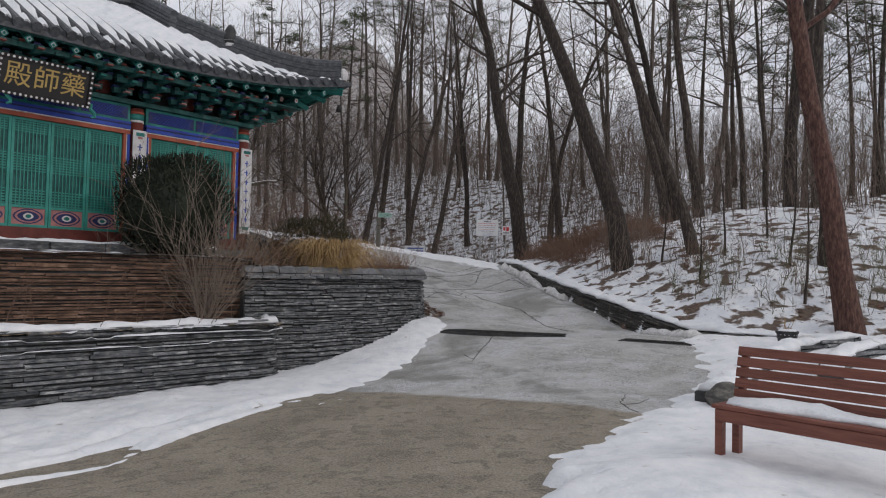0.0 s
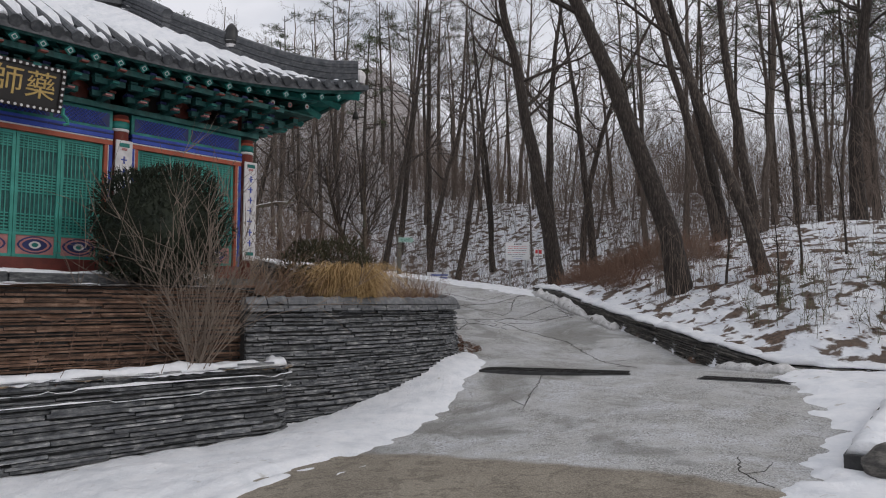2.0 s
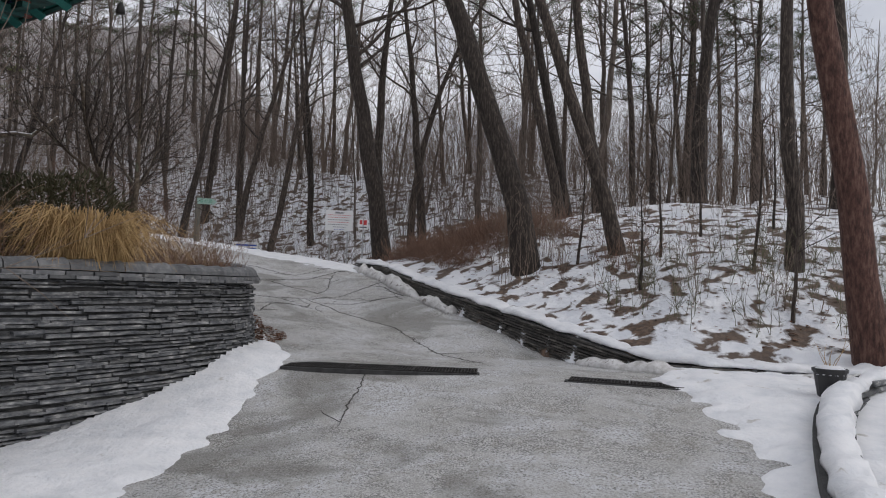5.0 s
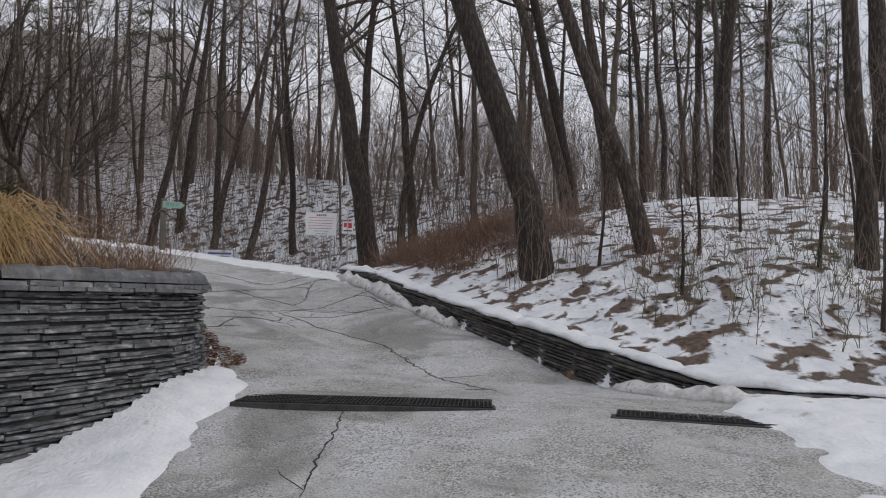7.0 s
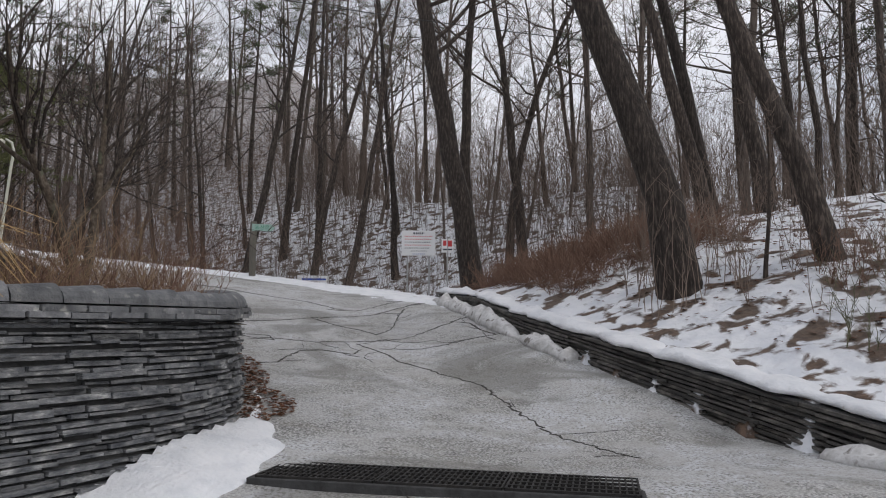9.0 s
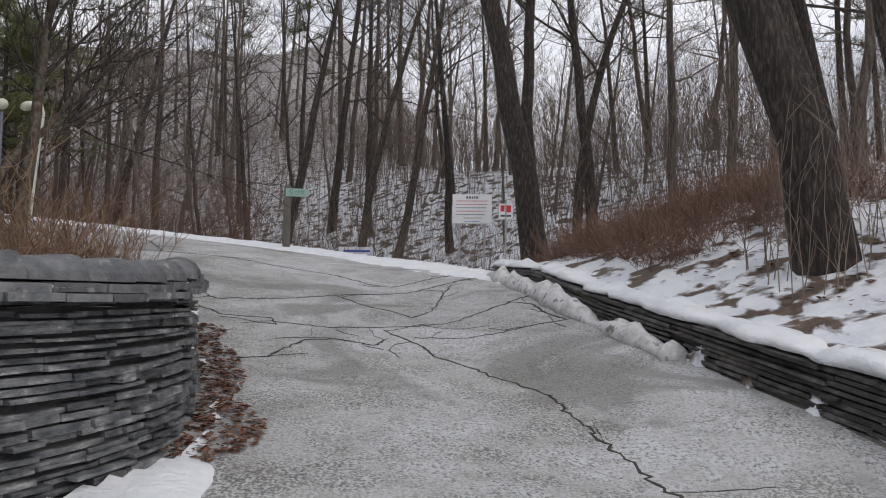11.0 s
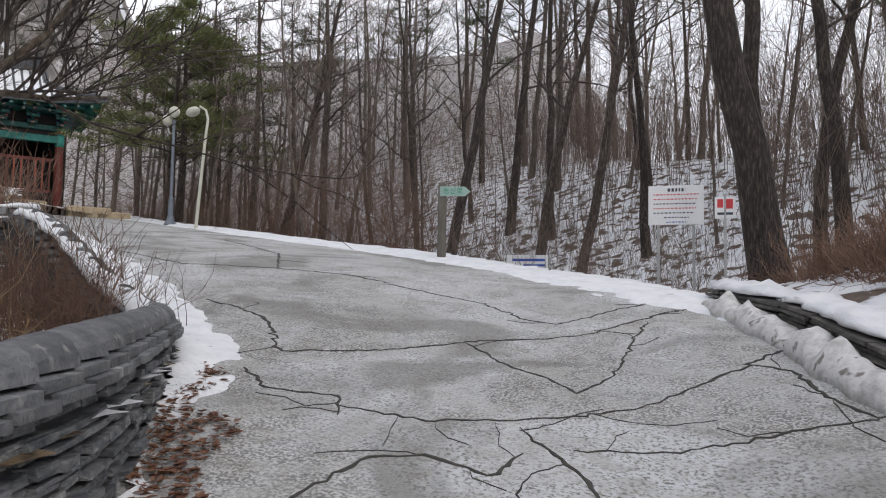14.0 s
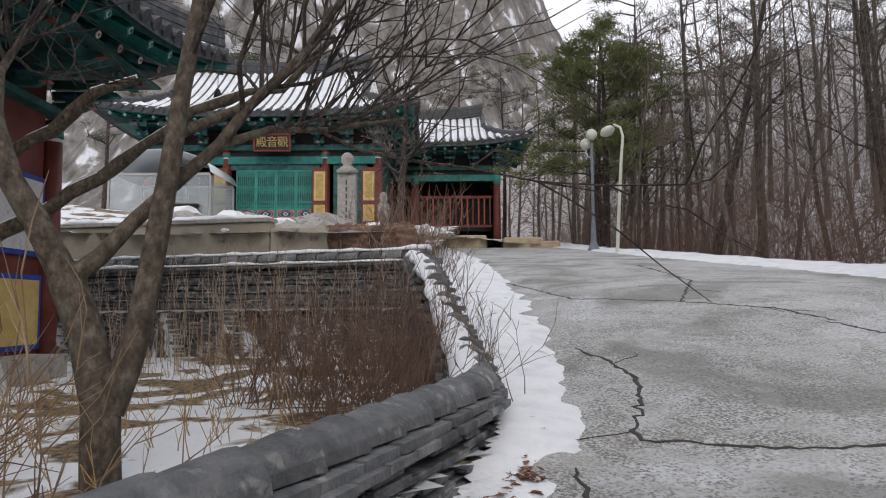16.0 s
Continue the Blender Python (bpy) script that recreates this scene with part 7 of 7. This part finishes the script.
# garden tree with two trunks and crooked boughs
def garden_tree():
    root = thing("garden_tree", pose(-2.89, 20.63, 1.36, 0, 0, 50.3), "crooked two-trunked bare garden tree behind the planter wall", "tree")
    rgt = random.Random(5)
    low, fine = Soup(), Soup()
    trunks = [
        (0.115, 0.1, [(0, 0, -0.1), (-0.015, 0, 0.22), (-0.03, 0.02, 0.45), (-0.12, 0.04, 0.8), (-0.25, 0.05, 1.1)]),
        (0.085, 0.035, [(-0.25, 0.05, 1.1), (-0.37, 0.0, 1.36), (-0.48, -0.05, 1.57), (-0.6, 0.0, 1.85), (-0.75, 0.1, 2.25), (-0.9, 0.2, 2.9), (-0.95, 0.3, 3.6)]),
        (0.095, 0.03, [(0.0, 0.03, 0.42), (0.06, 0.08, 0.62), (0.12, 0.1, 0.85), (0.17, 0.12, 1.2), (0.23, 0.16, 1.68), (0.27, 0.2, 2.1), (0.33, 0.26, 2.6), (0.4, 0.35, 3.2), (0.44, 0.4, 4.0)])]
    boughs = [
        (0.06, 0.02, [(-0.22, 0.05, 1.08), (-0.1, 0.12, 1.2), (0.02, 0.2, 1.38), (0.22, 0.3, 1.62), (0.42, 0.36, 1.83), (0.58, 0.42, 2.08), (0.86, 0.5, 2.4), (1.05, 0.6, 2.75), (1.2, 0.7, 3.3)]),
        (0.035, 0.012, [(0.42, 0.36, 1.83), (0.65, 0.6, 1.98), (0.95, 0.9, 2.05), (1.4, 1.2, 2.2)]),
        (0.04, 0.012, [(0.25, 0.18, 1.85), (0.5, 0.8, 2.2), (0.7, 1.4, 2.7), (0.8, 1.9, 3.3)]),
        (0.04, 0.012, [(-0.6, 0.0, 1.85), (-0.9, 0.5, 2.3), (-1.1, 1.1, 2.8), (-1.2, 1.6, 3.4)])]
    for r, r1, st in trunks + boughs:
        n = len(st)
        rr = [0.86 * (r + (r1 - r) * i / (n - 1)) for i in range(n)]
        Soup().tube(st, rr, 10).make("trunk" if r > 0.09 else "bough", M_BARK_GARDEN, root, smooth=True)
        if r > 0.1:
            continue
        for k in range(12):
            i = rgt.randint(max(1, n // 2 - 1), n - 2)
            if st[i][2] < 1.75:
                continue
            p = np.array(st[i]) + (np.array(st[i + 1]) - np.array(st[i])) * rgt.random()
            d = unit(np.array(st[i + 1], float) - np.array(st[i], float)) + 0.9 * unit(np.array([rgt.gauss(0, 1), rgt.gauss(0, 1), rgt.gauss(0.5, 0.5)]))
            bp, br = limb(rgt, p, d, rgt.uniform(1.2, 2.6), min(0.032, rr[i] * 0.5), 6, 0.17, 0.05)
            low.tube(bp, [max(0.005, q) for q in br], 5)
            for j in range(9):
                q = rgt.randint(1, 6)
                d2 = unit(bp[q] - bp[q - 1]) + 0.8 * unit(np.array([rgt.gauss(0, 1), rgt.gauss(0, 1), rgt.gauss(0.4, 0.6)]))
                tp, tr = limb(rgt, bp[q], d2, rgt.uniform(0.4, 1.2), 0.008, 4, 0.18, 0.05)
                fine.tube(tp, [0.007, 0.006, 0.005, 0.0035, 0.002], 3)
    low.raw(np.concatenate(fine.v), fine.f)
    low.make("crown", M_BARK, root)


garden_tree()

# clipped yew by the hall, and the bare shrub in front of it
def needle_mass(s, rg, centre, radii, n, length, w, shell=0.55):
    for k in range(n):
        v = unit(np.array([rg.gauss(0, 1), rg.gauss(0, 1), rg.gauss(0, 1)]))
        rr = shell + (1 - shell) * rg.random() ** 0.6
        lump = 1 + 0.1 * math.sin(5 * v[0] + 2) * math.cos(4 * v[2]) + 0.07 * math.sin(9 * v[1])
        p = np.array(centre) + v * np.array(radii) * rr * lump
        d = unit(v + 0.8 * np.array([rg.gauss(0, 1), rg.gauss(0, 1), rg.gauss(0.3, 1)]))
        s.blade(p, p + d * length * rg.uniform(0.5, 1.2), w, unit(np.cross(d, (0.3, 0.2, 1))))


yew = thing("yew_bush", pose(-5.35, 14.2, 1.8), "dense dark green clipped yew bush before the hall", "bush")
s = Soup()
needle_mass(s, random.Random(3), (0, 0, 1.05), (1.08, 1.0, 1.02), 9000, 0.13, 0.016, 0.75)
s.make("foliage", M_YEW, yew)
bm = bmesh.new()
bmesh.ops.create_icosphere(bm, subdivisions=3, radius=0.88)
for v in bm.verts:
    v.co.z = v.co.z * 0.95 + 1.02
part("inner_foliage", bm, M_YEW, yew)
Soup().tube([(0, 0, -0.2), (0, 0, 0.5)], [0.08, 0.06], 7).make("stem", M_BARK, yew)
shrub_spots = [(-4.25 + 0.03 * (k % 8) * math.cos(k * 2.4), 13.05 + 0.03 * (k % 8) * math.sin(k * 2.4), 0.6) for k in range(52)]
brush("bare_shrub", shrub_spots, 2.75, mat("pale_twig", [(0.13, 0.1, 0.08), (0.24, 0.19, 0.15)], 4, 0.9, 0.0), "leafless many-stemmed shrub in the planting strip", 21, twigs=11, r=0.009, lean=1.0, category="shrub", wander=0.2)
strip_spots = scatter(620, (-13, -3.6, 5, 14.2), lambda x, y: inside_poly(strip_poly, x, y), 22, lambda x, y: x * 0 + 0.6)
brush("dry_weeds", strip_spots, 0.95, M_TWIG_RED, "thin red-brown dry stems above the low wall", 23, twigs=6, r=0.006, lean=0.7, wander=0.2)

# tawny grass clump on the planter
def grass_clump(x, y, z, n, h, spread_, seed, name, label, material):
    rg = random.Random(seed)
    s = Soup()
    for k in range(n):
        a, rr = rg.random() * 6.283, spread_ * math.sqrt(rg.random())
        p = np.array([x + rr * math.cos(a), y + rr * math.sin(a), z])
        out = np.array([math.cos(a), math.sin(a), 0]) * rg.uniform(0.1, 0.6) + 0.4 * np.array([rg.gauss(0, 1), rg.gauss(0, 1), 0])
        hh = h * rg.uniform(0.5, 1.15)
        pts = [p, p + np.array([0, 0, 0.55 * hh]) + 0.12 * out * hh, p + np.array([0, 0, 0.85 * hh]) + 0.42 * out * hh, p + np.array([0, 0, rg.uniform(0.1, 0.8) * hh]) + 0.85 * out * hh]
        s.tube(pts, [0.006, 0.006, 0.005, 0.002], 3)
    return tagged(s.make(name, material), label, "grass", kind="stuff")


grass_clump(-2.5, 15.7, 1.5, 1500, 0.85, 0.5, 31, "grass_clump", "drooping tawny dry grass clump on the planter", M_STRAW)
ev = thing("evergreen_bush", pose(-2.95, 16.2, 1.5), "dark evergreen bush behind the dry grass", "bush")
s = Soup()
needle_mass(s, random.Random(8), (0, 0, 0.65), (0.95, 0.8, 0.7), 4200, 0.12, 0.014, 0.6)
s.make("foliage", mat("olive_needles", [(0.03, 0.032, 0.014), (0.075, 0.065, 0.03)], 4, 0.8, 0.0), ev)
Soup().tube([(0, 0, -0.2), (0, 0, 0.6)], [0.05, 0.03], 6).make("stem", M_BARK, ev)


def in_planter(lo, hi):
    return lambda x, y: inside_poly(terrace_poly, x, y) & (along(PLANTER, x, y)[0] < -lo) & (along(PLANTER, x, y)[0] > -hi)


front = scatter(900, (-4.5, 0, 14.4, 20), in_planter(0.42, 1.3), 41, terrace_z)
brush("planter_brush", front, 0.72, M_TWIG_RED, "low red-brown dry shrubs along the planter edge", 42, stems=(1, 3), twigs=5, r=0.006, lean=1.3, wander=0.24)
mid = scatter(600, (-6, -0.5, 14.8, 20.3), in_planter(0.5, 3.0), 43, terrace_z)
brush("planter_brush", mid, 0.95, mat("tan_twig", [(0.2, 0.13, 0.08), (0.33, 0.23, 0.14)], 4, 0.9, 0.0), "tan dry stems on the planter", 44, stems=(1, 2), twigs=5, r=0.006, lean=1.1, wander=0.22)
rear = scatter(520, (-11, -4.2, 21.8, 26), lambda x, y: inside_poly(terrace_poly, x, y) & (np.abs(along(BACK, x, y)[0]) > 0.35) & (np.abs(along(BACK, x, y)[0]) < 2.2), 45, terrace_z)
brush("dry_stalks", rear, 1.35, mat("pale_stalk", [(0.3, 0.23, 0.16), (0.5, 0.4, 0.3)], 4, 0.9, 0.0), "upright pale dry stalks before the garden wall", 46, twigs=3, r=0.007, lean=0.12, wander=0.05)
red = scatter(360, (-5.4, -2.9, 22.2, 25.2), in_planter(0.35, 2.2), 47, terrace_z)
brush("red_brush", red, 0.95, M_TWIG_RED, "dense red-brown bare shrubs in the garden bed", 48, stems=(1, 3), twigs=6, r=0.006, lean=1.0, wander=0.22)
sparse = scatter(260, (-9, -1.2, 19, 24), in_planter(0.4, 6.0), 49, terrace_z)
brush("dry_weeds", sparse, 0.4, M_STRAW, "short straw-coloured weeds in the snow", 50, stems=(1, 2), twigs=3, r=0.005, lean=0.7)
edge_w = scatter(230, (-7.6, -2.6, 22.8, 26.6), lambda x, y: np.abs(along(PLANTER, x, y)[0]) < 0.3, 51, lambda x, y: np.array([planter_top(a, c) - 0.1 for a, c in zip(x, y)]))
brush("dry_weeds", edge_w, 0.5, M_TWIG, "thin dark weeds through the snow on the rising wall", 52, twigs=4, r=0.005, lean=0.5)
rb = [(-10.3 + 1.1 * math.cos(k * 1.7) * (k % 7) / 7, 28.0 + 0.9 * math.sin(k * 2.1) * (k % 5) / 5, 2.6) for k in range(150)]
brush("red_brush", rb, 1.7, M_TWIG_RED, "rounded red-brown bare shrubs by the upper road", 54, twigs=7, r=0.009, lean=0.6)
stand(bare_tree(random.Random(91), 4.6, 0.14, (0.1, 0), 0.1, limbs=16, subs=6, twigs=5, clear=0.3, spread_=0.55, name="court_tree", label="low spreading bare tree before the second hall"), -15.8, 31.8, z=4.2)

# fallen leaves along the foot of the wall
def leaves(places, seed, name, label, size=0.045):
    rg = random.Random(seed)
    s = Soup()
    for x, y, z in places:
        a, w = rg.random() * 6.283, size * rg.uniform(0.5, 1.2)
        c, d = math.cos(a) * w, math.sin(a) * w
        z = z + rg.uniform(0.004, 0.03)
        s.raw([(x - c, y - d, z), (x - d * 0.5, y + c * 0.5, z + 0.012), (x + c, y + d, z + rg.uniform(0, 0.02)), (x + d * 0.5, y - c * 0.5, z + 0.012), (x, y, z + rg.uniform(-0.004, 0.01))], [(0, 4, 1), (1, 4, 2), (2, 4, 3), (3, 4, 0)])
    return tagged(s.make(name, M_LEAF), label, "leaves", kind="stuff")


leaves(scatter(9000, (-3, 0.4, 18.2, 23.4), lambda x, y: (along(PLANTER, x, y)[0] > 0.05) & (along(PLANTER, x, y)[0] < 0.42 + 0.2 * fuzz(x, y, 0.4)), 61, road_z), 62, "fallen_leaves", "red-brown fallen leaves at the foot of the wall")
leaves(scatter(3500, (2.5, 11, 14, 29), bank(1.0, 7), 63, wild_z), 64, "fallen_leaves", "brown fallen leaves on the snowy bank", 0.06)


# pines
def pine(rg, height, r0, clear, name="pine", label="tall pine with bare reddish trunk and dark needle clumps", spread_=0.3, clumps=7, limbs=16, needles_each=24, leaf=None):
    root = thing(name, Matrix(), label, "tree", group="pines")
    n = 10
    pts = [np.array([0.02 * height * math.sin(2.2 * i / n), 0.015 * height * math.sin(3 * i / n + 1), height * i / n - (0.3 if i == 0 else 0)]) for i in range(n + 1)]
    Soup().tube(pts, [r0 * (1 - 0.85 * i / n) for i in range(n + 1)], 8).make("trunk", M_BARK, root, smooth=True)
    wood, needles = Soup(), Soup()
    for k in range(limbs):
        f = clear + (0.99 - clear) * (k + rg.random()) / limbs
        i = min(n - 1, int(f * n))
        p = pts[i] + (pts[i + 1] - pts[i]) * (f * n - i)
        a = rg.random() * 6.283
        L = height * spread_ * (1.1 - 0.75 * (f - clear) / (1 - clear)) * rg.uniform(0.6, 1.2)
        bp, br = limb(rg, p, (math.cos(a), math.sin(a), rg.uniform(-0.05, 0.5)), L, r0 * 0.22, 5, 0.16, 0.02)
        wood.tube(bp, br, 4)
        for j in range(clumps):
            q = rg.randint(2, 5)
            c = bp[q] + np.array([rg.gauss(0, 0.16), rg.gauss(0, 0.16), rg.gauss(0.08, 0.08)]) * L * 0.7
            wood.tube([bp[q - 1], c], [0.012, 0.006], 3)
            for w in range(needles_each):
                d = unit(np.array([rg.gauss(0, 1), rg.gauss(0, 1), rg.gauss(0.25, 0.6)]))
                e = c + 0.12 * np.array([rg.gauss(0, 1.6), rg.gauss(0, 1.6), rg.gauss(0, 0.5)])
                needles.blade(e, e + d * rg.uniform(0.16, 0.34), 0.021, unit(np.cross(d, (0.2, 0.3, 1))))
    wood.make("branch_wood", M_BARK, root)
    needles.make("foliage", leaf or M_NEEDLE, root)
    return root


pines = [pine(random.Random(301), 15, 0.2, 0.45), pine(random.Random(302), 17, 0.22, 0.5)]
low_pine = pine(random.Random(303), 9.5, 0.2, 0.3, label="broad green pine beside the street lamps", spread_=0.42, clumps=16, limbs=20, needles_each=42, leaf=mat("yellow_green_needles", [(0.1, 0.12, 0.04), (0.2, 0.21, 0.085)], 3, 0.8, 0.0))
low_pine.matrix_world = pose(-17.6, 43.6, 4.3)
put = []
for k, (x, y, sz) in enumerate(((17.5, 35, 0.9), (22, 36, 0.95), (-8, 60, 1.0), (-2, 66, 1.1), (-14, 63, 1.0), (4, 70, 1.0), (-20, 58, 1.0), (-24, 60, 1.2), (-27, 62, 1.1), (-22, 52, 1.0), (-30, 57, 1.1), (-4, 78, 1.1), (-9, 80, 1.2), (-14, 78, 1.1), (-19, 76, 1.2), (0, 82, 1.1), (-24, 72, 1.1), (17, 42, 0.8), (20, 45, 0.85), (23, 41, 0.75), (26, 44, 0.85), (14, 46, 0.8), (29, 40, 0.75), (18, 50, 0.9), (24, 50, 0.9), (32, 45, 0.8), (11, 49, 0.8))):
    t = pines[k % 2]
    m = pose(x, y, float(wild_z(x, y)), 0, 0, 50 * k) @ Matrix.Scale(sz, 4)
    if k < 2:
        t.matrix_world = m
    else:
        copy_thing(t, m).matrix_world = m
for k, (x, y, sz) in enumerate(((-29, 37, 0.6), (-32, 33, 0.65), (-31, 42, 0.6), (-35, 37, 0.8), (-37, 44, 0.85), (-27, 47, 0.6), (-40, 30, 0.8), (-34, 50, 0.8))):
    m = pose(x, y, float(court_z(x, y)) - 0.1, 0, 0, 70 * k) @ Matrix.Scale(sz, 4)
    copy_thing(pines[k % 2], m).matrix_world = m

second_pine = copy_thing(low_pine, pose(-19.5, 46.0, 4.6, 0, 0, 130))
second_pine.matrix_world = pose(-19.5, 46.0, 4.6, 0, 0, 130) @ Matrix.Scale(1.1, 4)

# old leaning limbs with snow, held up by a prop
old = thing("leaning_tree", pose(-6.5, 21.3, 1.45, 0, 0, 50.3), "old snow-lined tree limbs leaning over the garden on props", "tree")
for pts, r in (([(-2.1, 0.4, 1.2), (-1.5, 0.3, 1.85), (-0.8, 0.2, 2.3), (-0.1, 0.1, 2.75), (0.5, 0.0, 3.0)], 0.15), ([(-1.9, 0.5, 0.95), (-1.2, 0.4, 1.45), (-0.5, 0.3, 1.85), (0.2, 0.3, 2.3), (1.0, 0.2, 2.75), (1.9, 0.1, 3.05), (2.4, 0.0, 3.5)], 0.12)):
    ro = random.Random(int(r * 100))
    path = np.array([np.array(p) + (np.array(q) - np.array(p)) * f for p, q in zip(pts[:-1], pts[1:]) for f in (0.0, 0.33, 0.67)] + [pts[-1]], float)
    pts = [tuple(p + np.array([ro.gauss(0, 0.035) for _ in range(3)])) for p in path]
    n = len(pts)
    rr = [0.8 * r * (1 - 0.65 * i / (n - 1)) * ro.uniform(0.75, 1.25) for i in range(n)]
    lm = Soup().tube(pts, rr, 9, cap=True).make("bough", M_BARK_GARDEN, old, smooth=True)
    Soup().tube([(x, y, z + q * 0.75) for (x, y, z), q in zip(pts, rr)], [q * 0.5 for q in rr], 6, cap=True).make("snow_line", M_SNOW, lm, smooth=True)
Soup().tube([(-2.1, 0.4, -0.2), (-2.15, 0.4, 0.6), (-2.1, 0.4, 1.25)], [0.18, 0.16, 0.15], 9).make("trunk", M_BARK_FAR, old, smooth=True)
for x0, x1 in ((-0.9, -1.5), (-0.75, -1.35)):
    Soup().tube([(x0, 0.25, 0.0), (x1, 0.25, 1.7)], [0.035, 0.03], 6, cap=True).make("prop_pole", M_PAINTED_STEEL, old)
